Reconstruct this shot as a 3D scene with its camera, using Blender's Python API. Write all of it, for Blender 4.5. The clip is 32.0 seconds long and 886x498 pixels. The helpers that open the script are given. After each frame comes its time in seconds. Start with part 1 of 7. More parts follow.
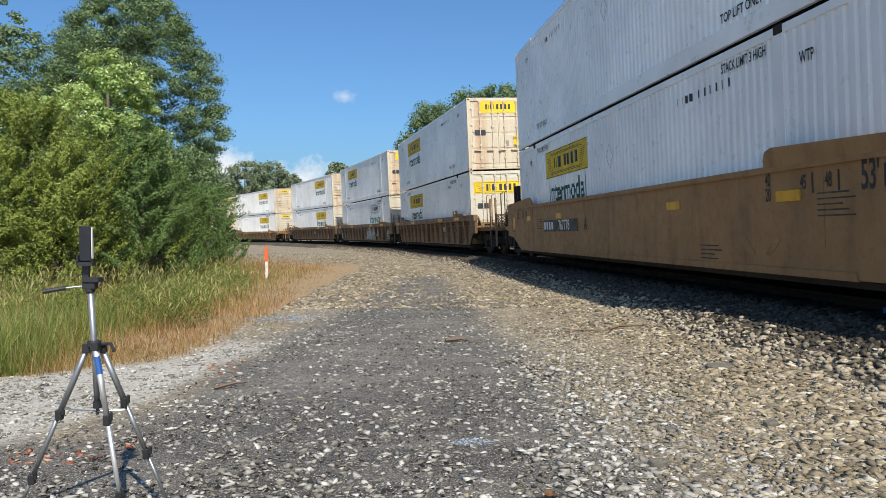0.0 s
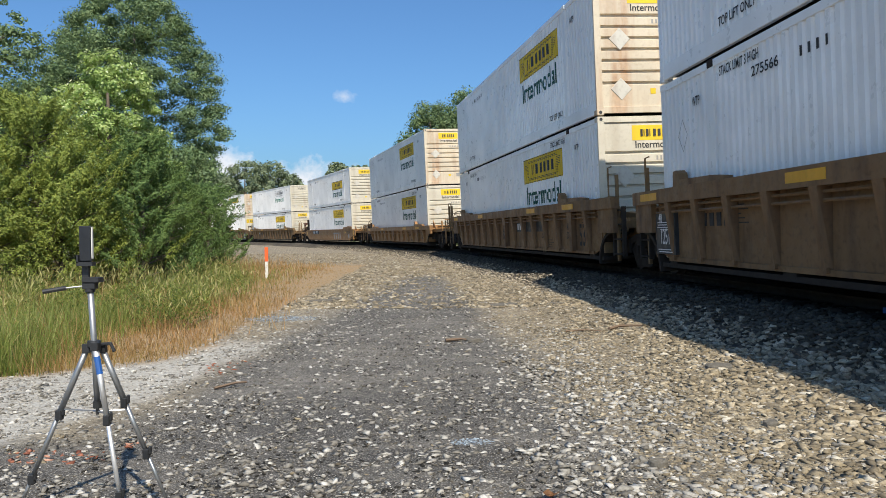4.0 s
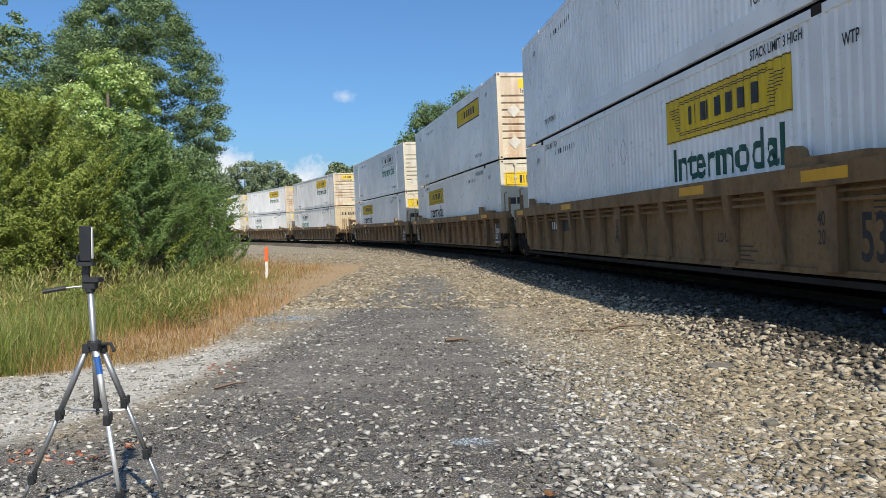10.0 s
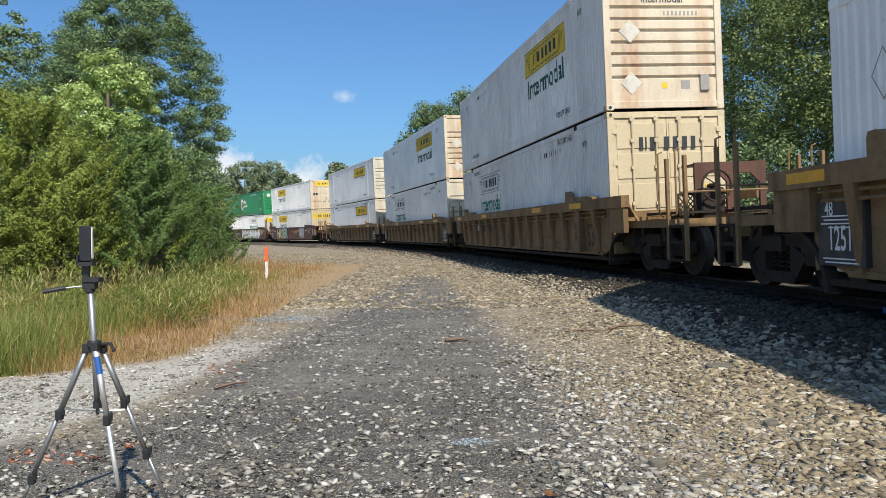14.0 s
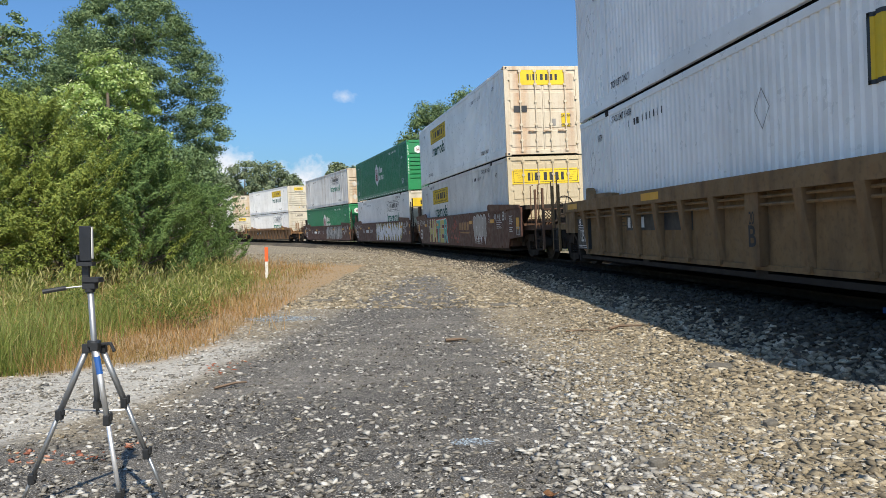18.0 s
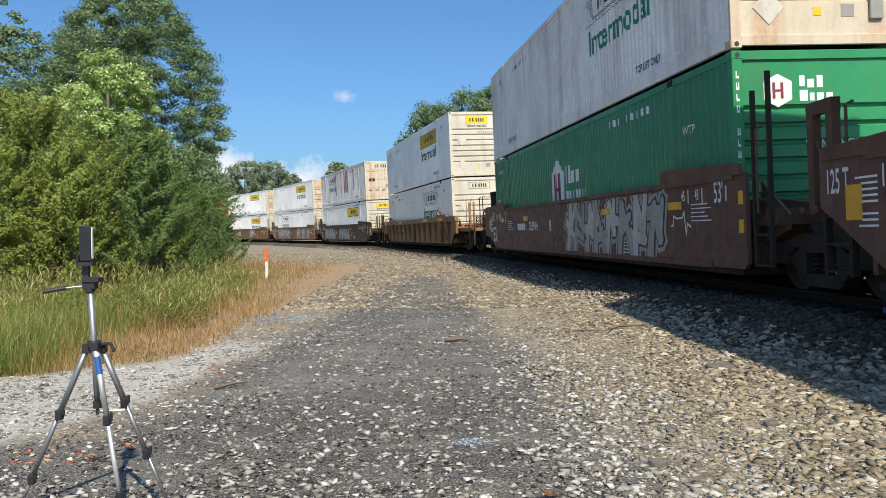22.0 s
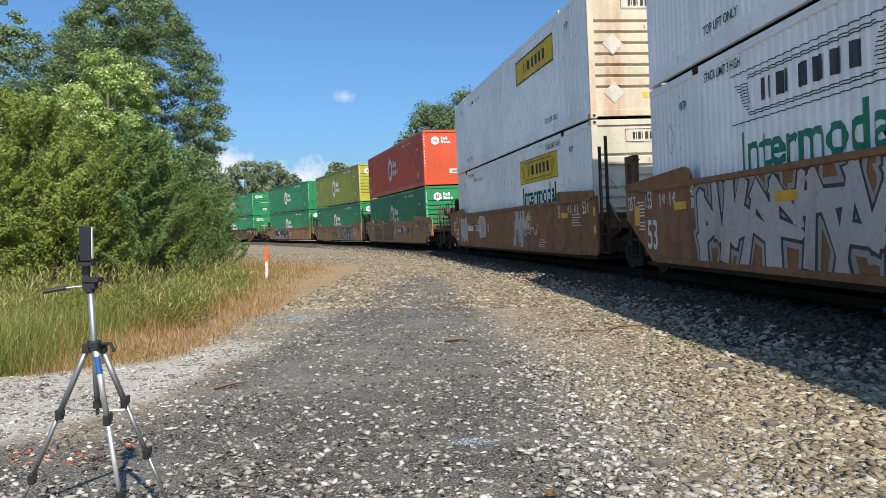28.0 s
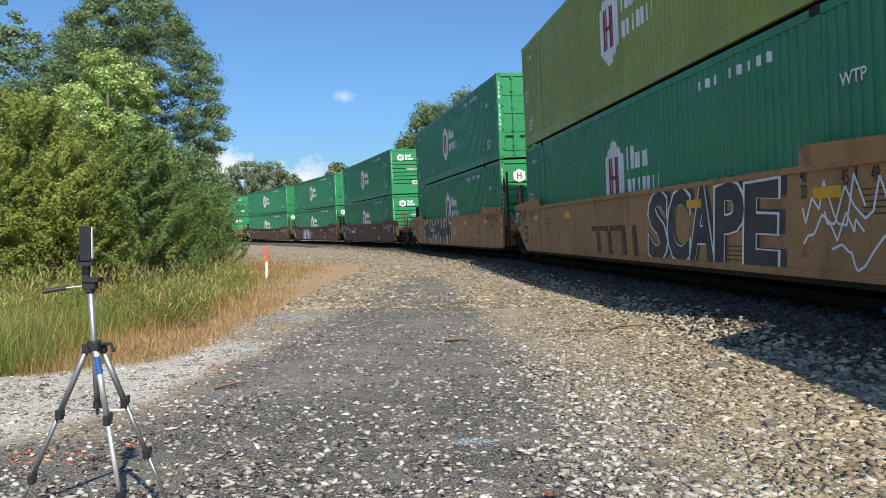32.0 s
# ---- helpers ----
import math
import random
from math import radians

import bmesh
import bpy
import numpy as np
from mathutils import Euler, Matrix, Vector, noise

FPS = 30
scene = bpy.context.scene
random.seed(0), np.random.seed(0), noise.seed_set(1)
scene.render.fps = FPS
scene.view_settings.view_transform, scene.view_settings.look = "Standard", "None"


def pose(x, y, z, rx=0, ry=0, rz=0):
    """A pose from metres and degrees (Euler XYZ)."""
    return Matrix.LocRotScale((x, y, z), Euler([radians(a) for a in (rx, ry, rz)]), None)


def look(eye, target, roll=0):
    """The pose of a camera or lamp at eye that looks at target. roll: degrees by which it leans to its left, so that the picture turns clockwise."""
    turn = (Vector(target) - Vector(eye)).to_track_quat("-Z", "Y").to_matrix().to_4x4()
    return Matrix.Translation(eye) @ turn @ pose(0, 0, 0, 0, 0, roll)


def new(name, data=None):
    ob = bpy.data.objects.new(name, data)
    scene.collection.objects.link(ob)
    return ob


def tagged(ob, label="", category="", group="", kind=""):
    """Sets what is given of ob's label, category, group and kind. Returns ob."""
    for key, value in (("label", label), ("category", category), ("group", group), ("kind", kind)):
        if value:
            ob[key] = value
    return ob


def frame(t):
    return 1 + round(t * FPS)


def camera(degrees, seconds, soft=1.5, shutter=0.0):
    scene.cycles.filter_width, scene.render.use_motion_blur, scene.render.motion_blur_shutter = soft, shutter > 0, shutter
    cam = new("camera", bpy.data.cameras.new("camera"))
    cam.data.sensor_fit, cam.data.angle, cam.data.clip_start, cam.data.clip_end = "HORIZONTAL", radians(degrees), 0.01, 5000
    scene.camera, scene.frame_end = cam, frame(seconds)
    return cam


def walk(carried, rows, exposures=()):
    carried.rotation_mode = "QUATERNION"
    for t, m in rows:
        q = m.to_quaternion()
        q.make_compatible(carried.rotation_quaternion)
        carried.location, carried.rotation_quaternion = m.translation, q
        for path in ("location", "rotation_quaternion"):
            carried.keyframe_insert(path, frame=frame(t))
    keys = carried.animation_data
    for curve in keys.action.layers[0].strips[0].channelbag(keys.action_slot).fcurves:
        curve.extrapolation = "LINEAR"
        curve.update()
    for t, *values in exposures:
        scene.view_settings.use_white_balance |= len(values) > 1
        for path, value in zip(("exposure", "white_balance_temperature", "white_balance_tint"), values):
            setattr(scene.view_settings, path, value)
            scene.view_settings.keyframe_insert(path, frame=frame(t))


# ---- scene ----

# The camera stands still on its tripod beside a curved railway track.
EYE = (0.0, 0.0, 0.7553)
cam = camera(60.587, 32.0, soft=0.72)
view = look(EYE, (0.0, 100.0, 0.7553 - 100.0 * math.tan(radians(1.3724))), -0.5297)
walk(cam, [(0.0, view), (32.0, view)], exposures=[(0.0, 0.57), (12.0, 0.57), (19.0, 0.61), (22.0, 0.64), (24.0, 0.57), (25.0, 0.57), (28.0, 0.65), (29.5, 0.73), (32.0, 0.71)])

# ---- light: a clear summer sky and the sun behind the camera, to its side ----
SUN_AZ, SUN_EL = radians(165.7), radians(48.5)
sun_way = Vector((math.sin(SUN_AZ) * math.cos(SUN_EL), math.cos(SUN_AZ) * math.cos(SUN_EL), math.sin(SUN_EL)))
world = bpy.data.worlds.new("sky")
scene.world = world
world.use_nodes = True


def build_sky():
    nt = world.node_tree
    nt.nodes.clear()
    out = nt.nodes.new("ShaderNodeOutputWorld")
    bg = nt.nodes.new("ShaderNodeBackground")
    sky = nt.nodes.new("ShaderNodeTexSky")
    sky.sky_type = 'NISHITA'
    sky.sun_disc = False
    sky.sun_elevation, sky.sun_rotation = SUN_EL, SUN_AZ
    sky.altitude, sky.air_density, sky.dust_density, sky.ozone_density = 100.0, 1.0, 2.1, 4.2
    bg.inputs["Strength"].default_value = 0.095
    co = nt.nodes.new("ShaderNodeTexCoord")
    total = None
    # fair-weather clouds: a low bank over the far trees and two small puffs
    for az, el, wide, high, amount in ((-16.1, 4.7, 3.2, 1.3, 1.0), (-10.4, 3.9, 3.2, 1.4, 1.0), (-6.4, 4.0, 1.8, 0.9, 0.5), (-7.3, 10.0, 0.9, 0.45, 0.55)):
        way = Vector((math.sin(radians(az)) * math.cos(radians(el)), math.cos(radians(az)) * math.cos(radians(el)), math.sin(radians(el))))
        sub = nt.nodes.new("ShaderNodeVectorMath")
        sub.operation = 'SUBTRACT'
        nt.links.new(co.outputs["Generated"], sub.inputs[0])
        sub.inputs[1].default_value = way
        scale = nt.nodes.new("ShaderNodeVectorMath")
        scale.operation = 'MULTIPLY'
        scale.inputs[1].default_value = (57.3 / wide, 57.3 / wide, 57.3 / high)
        nt.links.new(sub.outputs[0], scale.inputs[0])
        ln = nt.nodes.new("ShaderNodeVectorMath")
        ln.operation = 'LENGTH'
        nt.links.new(scale.outputs[0], ln.inputs[0])
        noi = nt.nodes.new("ShaderNodeTexNoise")
        noi.inputs["Scale"].default_value = 55.0
        noi.inputs["Detail"].default_value = 6.0
        noi.inputs["Roughness"].default_value = 0.62
        nt.links.new(co.outputs["Generated"], noi.inputs["Vector"])
        add = nt.nodes.new("ShaderNodeMath")
        add.operation = 'MULTIPLY_ADD'
        nt.links.new(noi.outputs["Fac"], add.inputs[0])
        add.inputs[1].default_value = 2.4
        nt.links.new(ln.outputs["Value"], add.inputs[2])
        ramp = nt.nodes.new("ShaderNodeMapRange")
        ramp.inputs["From Min"].default_value, ramp.inputs["From Max"].default_value = 2.35, 1.25
        ramp.inputs["To Min"].default_value, ramp.inputs["To Max"].default_value = 0.0, amount
        nt.links.new(add.outputs[0], ramp.inputs["Value"])
        if total is None:
            total = ramp.outputs[0]
        else:
            mx = nt.nodes.new("ShaderNodeMath")
            mx.operation = 'MAXIMUM'
            nt.links.new(total, mx.inputs[0])
            nt.links.new(ramp.outputs[0], mx.inputs[1])
            total = mx.outputs[0]
    mix = nt.nodes.new("ShaderNodeMix")
    mix.data_type = 'RGBA'
    nt.links.new(total, mix.inputs["Factor"])
    tint = nt.nodes.new("ShaderNodeMix")
    tint.data_type, tint.blend_type = 'RGBA', 'MULTIPLY'
    tint.inputs["Factor"].default_value = 1.0
    tint.inputs["B"].default_value = (0.60, 0.86, 1.06, 1)
    nt.links.new(sky.outputs[0], tint.inputs["A"])
    nt.links.new(tint.outputs["Result"], mix.inputs["A"])
    mix.inputs["B"].default_value = (6.0, 6.3, 6.8, 1)
    nt.links.new(mix.outputs["Result"], bg.inputs["Color"])
    nt.links.new(bg.outputs[0], out.inputs["Surface"])


build_sky()
sun = new("sun", bpy.data.lights.new("sun", 'SUN'))
sun.data.energy, sun.data.angle, sun.data.color = 3.95, radians(0.53), (1.0, 0.91, 0.765)
sun.matrix_world = look(sun_way * 50, (0, 0, 0))


# ---- materials ----
def base_material(name, rough, metal=0.0):
    m = bpy.data.materials.new(name)
    m.use_nodes = True
    nt = m.node_tree
    bsdf = nt.nodes["Principled BSDF"]
    bsdf.inputs["Roughness"].default_value = rough
    bsdf.inputs["Metallic"].default_value = metal
    return m, nt, bsdf


def noise_fac(nt, scale, detail=4.0, lo=0.35, hi=0.65, stretch=(1, 1, 1), space="Object", rough=0.55):
    co = nt.nodes.new("ShaderNodeTexCoord")
    mp = nt.nodes.new("ShaderNodeMapping")
    mp.inputs["Scale"].default_value = stretch
    nt.links.new(co.outputs[space], mp.inputs["Vector"])
    no = nt.nodes.new("ShaderNodeTexNoise")
    no.inputs["Scale"].default_value, no.inputs["Detail"].default_value, no.inputs["Roughness"].default_value = scale, detail, rough
    nt.links.new(mp.outputs[0], no.inputs["Vector"])
    r = nt.nodes.new("ShaderNodeMapRange")
    r.inputs["From Min"].default_value, r.inputs["From Max"].default_value = lo, hi
    nt.links.new(no.outputs["Fac"], r.inputs["Value"])
    return r.outputs[0]


def mixed(nt, fac, a, b):
    mx = nt.nodes.new("ShaderNodeMix")
    mx.data_type = 'RGBA'
    for socket, value in (("Factor", fac), ("A", a), ("B", b)):
        if isinstance(value, (tuple, list)):
            mx.inputs[socket].default_value = (*value, 1)
        elif isinstance(value, (int, float)):
            mx.inputs[socket].default_value = value
        else:
            nt.links.new(value, mx.inputs[socket])
    return mx.outputs["Result"]


def math_node(nt, op, a, b):
    n = nt.nodes.new("ShaderNodeMath")
    n.operation = op
    for i, value in enumerate((a, b)):
        if isinstance(value, (int, float)):
            n.inputs[i].default_value = value
        else:
            nt.links.new(value, n.inputs[i])
    return n.outputs[0]


def bump(nt, bsdf, scale, strength, distance=0.01, detail=5.0):
    b = nt.nodes.new("ShaderNodeBump")
    b.inputs["Strength"].default_value, b.inputs["Distance"].default_value = strength, distance
    nt.links.new(noise_fac(nt, scale, detail, 0.0, 1.0), b.inputs["Height"])
    nt.links.new(b.outputs[0], bsdf.inputs["Normal"])


def scaled(c, k):
    return tuple(min(1.0, v * k) for v in c)


def paint(name, colour, rough=0.45, grime=(0.12, 0.09, 0.06), grime_amount=0.35, rust=0.0, metal=0.0, streak=0.22, sheen=0.5):
    """Painted steel with fading, vertical dirt streaks and, where asked, rust runs."""
    m, nt, bsdf = base_material(name, rough, metal)
    bsdf.inputs["Specular IOR Level"].default_value = sheen
    c = mixed(nt, noise_fac(nt, 0.55, 3.0), scaled(colour, 0.88), scaled(colour, 1.08))
    f = math_node(nt, 'MULTIPLY', noise_fac(nt, 2.6, 5.0, 0.5, 0.78, (1, 1, streak)), grime_amount)
    c = mixed(nt, f, c, grime)
    f2 = math_node(nt, 'MULTIPLY', noise_fac(nt, 14.0, 4.0, 0.52, 0.8), grime_amount * 0.6)
    c = mixed(nt, f2, c, scaled(grime, 0.8))
    if rust:
        f3 = math_node(nt, 'MULTIPLY', noise_fac(nt, 1.5, 6.0, 0.62 - 0.22 * rust, 0.78 - 0.14 * rust, (1.6, 1.6, 0.16)), min(1.0, rust * 1.1))
        c = mixed(nt, f3, c, mixed(nt, noise_fac(nt, 9.0), (0.30, 0.11, 0.035), (0.46, 0.23, 0.09)))
    nt.links.new(c, bsdf.inputs["Base Color"])
    rr = nt.nodes.new("ShaderNodeMapRange")
    rr.inputs["To Min"].default_value, rr.inputs["To Max"].default_value = rough * 0.85, min(1.0, rough * 1.35)
    nt.links.new(noise_fac(nt, 5.0), rr.inputs["Value"])
    nt.links.new(rr.outputs[0], bsdf.inputs["Roughness"])
    bump(nt, bsdf, 40.0, 0.12, 0.004)
    return m


def island_material(name, stops, rough=0.8, grain=0.25, scale=60.0):
    """Stones, blades: each loose piece takes its own colour from the stops."""
    m, nt, bsdf = base_material(name, rough)
    geo = nt.nodes.new("ShaderNodeNewGeometry")
    ramp = nt.nodes.new("ShaderNodeValToRGB")
    els = ramp.color_ramp.elements
    while len(els) < len(stops):
        els.new(0.5)
    for e, (p, c) in zip(els, stops):
        e.position, e.color = p, (*c, 1)
    nt.links.new(geo.outputs["Random Per Island"], ramp.inputs["Fac"])
    bsdf.inputs["Specular IOR Level"].default_value = 0.2
    f = math_node(nt, 'MULTIPLY', noise_fac(nt, scale, 3.0), grain)
    nt.links.new(mixed(nt, f, ramp.outputs["Color"], (0.03, 0.028, 0.025)), bsdf.inputs["Base Color"])
    return m


def leaf_material(name, stops, through_part=0.35):
    m, nt, bsdf = base_material(name, 0.55)
    geo = nt.nodes.new("ShaderNodeNewGeometry")
    ramp = nt.nodes.new("ShaderNodeValToRGB")
    els = ramp.color_ramp.elements
    while len(els) < len(stops):
        els.new(0.5)
    for e, (p, c) in zip(els, stops):
        e.position, e.color = p, (*c, 1)
    nt.links.new(geo.outputs["Random Per Island"], ramp.inputs["Fac"])
    c = mixed(nt, noise_fac(nt, 0.5, 2.0), ramp.outputs["Color"], mixed(nt, 0.35, ramp.outputs["Color"], (0.11, 0.15, 0.02)))
    nt.links.new(c, bsdf.inputs["Base Color"])
    bsdf.inputs["Specular IOR Level"].default_value = 0.3
    tr = nt.nodes.new("ShaderNodeBsdfTranslucent")
    nt.links.new(c, tr.inputs["Color"])
    ms = nt.nodes.new("ShaderNodeMixShader")
    ms.inputs[0].default_value = through_part
    nt.links.new(bsdf.outputs[0], ms.inputs[1])
    nt.links.new(tr.outputs[0], ms.inputs[2])
    nt.links.new(ms.outputs[0], nt.nodes["Material Output"].inputs["Surface"])
    return m


WHITE = paint("white_paint", (0.87, 0.86, 0.835), 0.32, (0.42, 0.40, 0.37), 0.12, sheen=0.65)
WHITE_OLD = paint("weathered_white_paint", (0.77, 0.76, 0.72), 0.5, (0.28, 0.24, 0.19), 0.4, sheen=0.3)
WHITE_DIRTY = paint("dirty_white_paint", (0.76, 0.75, 0.72), 0.5, (0.24, 0.19, 0.15), 0.55, rust=0.35)
CREAM = paint("cream_paint", (0.575, 0.53, 0.43), 0.5, (0.30, 0.23, 0.15), 0.45)
CREAM_YELLOW = paint("yellowed_cream_paint", (0.53, 0.44, 0.29), 0.55, (0.30, 0.20, 0.10), 0.5, rust=0.15)
CREAM_RUSTY = paint("rusty_cream_paint", (0.60, 0.52, 0.395), 0.6, (0.34, 0.21, 0.11), 0.45, rust=0.62)
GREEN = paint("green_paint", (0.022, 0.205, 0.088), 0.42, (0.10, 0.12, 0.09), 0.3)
# brighter copy of the green for the end, with sunlight in its colour
GREEN_END_LIT = paint("sunlit_green_paint", (0.022, 0.235, 0.085), 0.42, (0.10, 0.12, 0.09), 0.3)
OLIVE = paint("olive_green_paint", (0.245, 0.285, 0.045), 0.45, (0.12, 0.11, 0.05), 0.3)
# the olive again for the end, sunlight put in as a yellower, lighter tone
OLIVE_END_LIT = paint("sunlit_olive_paint", (0.42, 0.40, 0.06), 0.45, (0.20, 0.15, 0.05), 0.35)
ORANGE = paint("faded_orange_red_paint", (0.60, 0.080, 0.024), 0.45, (0.20, 0.09, 0.06), 0.35)
YELLOW = paint("yellow_label_paint", (0.72, 0.50, 0.03), 0.5, (0.30, 0.20, 0.05), 0.35, sheen=0.3)
BLACK = paint("black_paint", (0.025, 0.027, 0.03), 0.5, (0.12, 0.10, 0.09), 0.3)
INK_GREEN = paint("green_lettering", (0.010, 0.19, 0.11), 0.5, (0.20, 0.22, 0.2), 0.2)
INK_DEEP = paint("deep_green_lettering", (0.010, 0.085, 0.062), 0.5, (0.20, 0.22, 0.2), 0.2)
INK = paint("dark_lettering", (0.045, 0.044, 0.043), 0.6, (0.22, 0.21, 0.2), 0.25, sheen=0.2)
INK_WHITE = paint("white_lettering", (0.72, 0.73, 0.72), 0.5, (0.3, 0.28, 0.25), 0.25)
INK_RED = paint("dark_red_lettering", (0.22, 0.03, 0.04), 0.5, (0.2, 0.1, 0.1), 0.2)
GREY_LABEL = paint("grey_label", (0.30, 0.29, 0.27), 0.5)
TAN = paint("tan_railcar_paint", (0.33, 0.178, 0.070), 0.55, (0.07, 0.035, 0.02), 0.5, sheen=0.35)
TAN_DIRTY = paint("dirty_tan_railcar_paint", (0.225, 0.140, 0.066), 0.6, (0.05, 0.034, 0.026), 0.85, rust=0.2, sheen=0.25)
TAN_WORN = paint("worn_orange_tan_railcar_paint", (0.37, 0.205, 0.088), 0.55, (0.08, 0.042, 0.028), 0.65, rust=0.25, sheen=0.3)
TAN_MID = paint("grimy_orange_tan_railcar_paint", (0.215, 0.124, 0.058), 0.55, (0.05, 0.032, 0.026), 0.9, rust=0.25, sheen=0.25)
BROWN_RIB = paint("rust_brown_ribbed_paint", (0.285, 0.155, 0.070), 0.6, (0.06, 0.035, 0.024), 0.65, rust=0.25, sheen=0.25)
RUST_BROWN = paint("rusty_brown_railcar_paint", (0.122, 0.068, 0.043), 0.65, (0.05, 0.035, 0.028), 0.7, rust=0.2, sheen=0.25)
RUST_ORANGE = paint("orange_brown_railcar_paint", (0.25, 0.122, 0.055), 0.6, (0.06, 0.038, 0.026), 0.65, rust=0.25, sheen=0.25)
BROWN = paint("dark_brown_railcar_paint", (0.128, 0.062, 0.045), 0.55, (0.05, 0.032, 0.025), 0.65, sheen=0.3)
STEEL_DARK = paint("grimy_dark_steel", (0.042, 0.034, 0.028), 0.8, (0.035, 0.026, 0.018), 0.5, sheen=0.12)
WHEEL_STEEL = paint("worn_wheel_steel", (0.042, 0.034, 0.028), 0.6, (0.06, 0.042, 0.03), 0.6, sheen=0.2)
RAIL_STEEL = paint("rusty_rail_steel", (0.034, 0.025, 0.02), 0.7, (0.03, 0.022, 0.018), 0.5, sheen=0.12)
TIE_WOOD = paint("creosoted_wood", (0.022, 0.018, 0.015), 0.9, (0.06, 0.05, 0.042), 0.5, sheen=0.15)
REFLECTOR = paint("orange_yellow_sheeting", (0.72, 0.36, 0.02), 0.4, (0.25, 0.14, 0.04), 0.4)
# tripod metal in two tones: sun glint in the first, shade in the second
ALU_GLINT = paint("glint_aluminium", (0.80, 0.80, 0.80), 0.5, (0.3, 0.3, 0.3), 0.12, metal=0.9)
ALU_GREY_SHADED = paint("grey_shaded_aluminium", (0.36, 0.37, 0.38), 0.4, (0.2, 0.2, 0.2), 0.12, metal=0.8)
PLASTIC = paint("black_plastic", (0.018, 0.019, 0.021), 0.42, (0.07, 0.065, 0.06), 0.15)
GLASS_DARK = paint("dark_phone_glass", (0.012, 0.013, 0.016), 0.4, (0.05, 0.05, 0.05), 0.1)
ORANGE_TAPE = paint("orange_sheeting", (0.80, 0.13, 0.03), 0.5, (0.4, 0.2, 0.1), 0.15)
POST_WHITE = paint("white_post_plastic", (0.75, 0.74, 0.70), 0.5, (0.3, 0.25, 0.2), 0.25)
PLACARD = paint("grey_placard_metal", (0.58, 0.55, 0.48), 0.5, (0.26, 0.18, 0.13), 0.6)
BLUE = paint("blue_marking_paint", (0.015, 0.10, 0.36), 0.5, (0.1, 0.1, 0.12), 0.3)
SPRAY_WHITE = paint("white_spray_paint", (0.78, 0.78, 0.79), 0.5, (0.25, 0.22, 0.2), 0.3)
SPRAY_SILVER = paint("dull_silver_spray_paint", (0.44, 0.42, 0.40), 0.45, (0.14, 0.10, 0.08), 0.6)
SPRAY_YELLOW = paint("pale_yellow_spray_paint", (0.62, 0.54, 0.16), 0.5, (0.15, 0.10, 0.06), 0.4)
SPRAY_TEAL = paint("teal_spray_paint", (0.09, 0.45, 0.42), 0.5, (0.15, 0.12, 0.08), 0.35)
SPRAY_RED = paint("brick_red_spray_paint", (0.55, 0.075, 0.04), 0.5, (0.2, 0.06, 0.05), 0.4)
SPRAY_BLUE = paint("violet_blue_spray_paint", (0.14, 0.13, 0.33), 0.5, (0.10, 0.08, 0.08), 0.4)
SPRAY_BLACK = paint("charcoal_spray_paint", (0.035, 0.035, 0.04), 0.5, (0.10, 0.08, 0.06), 0.3)
STREAK = paint("dark_rust_streak", (0.27, 0.105, 0.075), 0.7, (0.5, 0.46, 0.42), 0.75, streak=0.15)
BARK = paint("grey_brown_bark", (0.13, 0.105, 0.08), 0.9, (0.05, 0.04, 0.03), 0.7, streak=0.3)
BARK_PALE = paint("pale_grey_bark", (0.30, 0.285, 0.245), 0.85, (0.12, 0.14, 0.11), 0.7, streak=0.5)
WOOD_STICK = paint("weathered_stick_wood", (0.16, 0.11, 0.075), 0.9, (0.06, 0.05, 0.04), 0.4)
DRY_LEAF = paint("dry_orange_leaf", (0.26, 0.13, 0.06), 0.7, (0.15, 0.08, 0.04), 0.3)

# ---- the line of the track ----
HEAD0, K0, K1, X0, GRADE, LEAN = 2.6668, 0.00457608, 0.00000387, 6.1783, -0.002724, 2.1
SPEED = 13.4256
STEP = 0.5
S_GRID = np.arange(-640.0, 760.0, STEP)


def curvature(s):
    k = K0 + K1 * s
    k = np.where(s > 150.0, (K0 + K1 * 150.0) * np.clip(1 - (s - 150.0) / 60.0, 0, 1), k)
    return np.where(s < -45.0, (K0 - K1 * 45.0) * np.clip(1 - (-45.0 - s) / 60.0, 0, 1), k)


KS = curvature(S_GRID)
HEADS = np.concatenate([[0.0], np.cumsum((KS[1:] + KS[:-1]) / 2 * STEP)])
HEADS += radians(HEAD0) - np.interp(0.0, S_GRID, HEADS)
HM = (HEADS[1:] + HEADS[:-1]) / 2
TX = np.concatenate([[0.0], np.cumsum(-np.sin(HM) * STEP)])
TY = np.concatenate([[0.0], np.cumsum(np.cos(HM) * STEP)])
TX += X0 - np.interp(0.0, S_GRID, TX)
TY -= np.interp(0.0, S_GRID, TY)
TZ = GRADE * np.clip(S_GRID, -60.0, 160.0)


def track_at(s):
    return Vector((float(np.interp(s, S_GRID, TX)), float(np.interp(s, S_GRID, TY)), float(np.interp(s, S_GRID, TZ))))


def track_frame(s):
    """Origin, the way along (growing s) and the level way to the camera's side."""
    h = float(np.interp(s, S_GRID, HEADS))
    return track_at(s), Vector((-math.sin(h), math.cos(h), 0)), Vector((-math.cos(h), -math.sin(h), 0))


def on_track(s, lateral, z):
    """A point by its arc, its distance towards the camera's side and its height over the rails, with the track's lean."""
    o, along, side = track_frame(s)
    a = radians(LEAN)
    return o + side * (lateral * math.cos(a) + z * math.sin(a)) + Vector((0, 0, z * math.cos(a) - lateral * math.sin(a)))


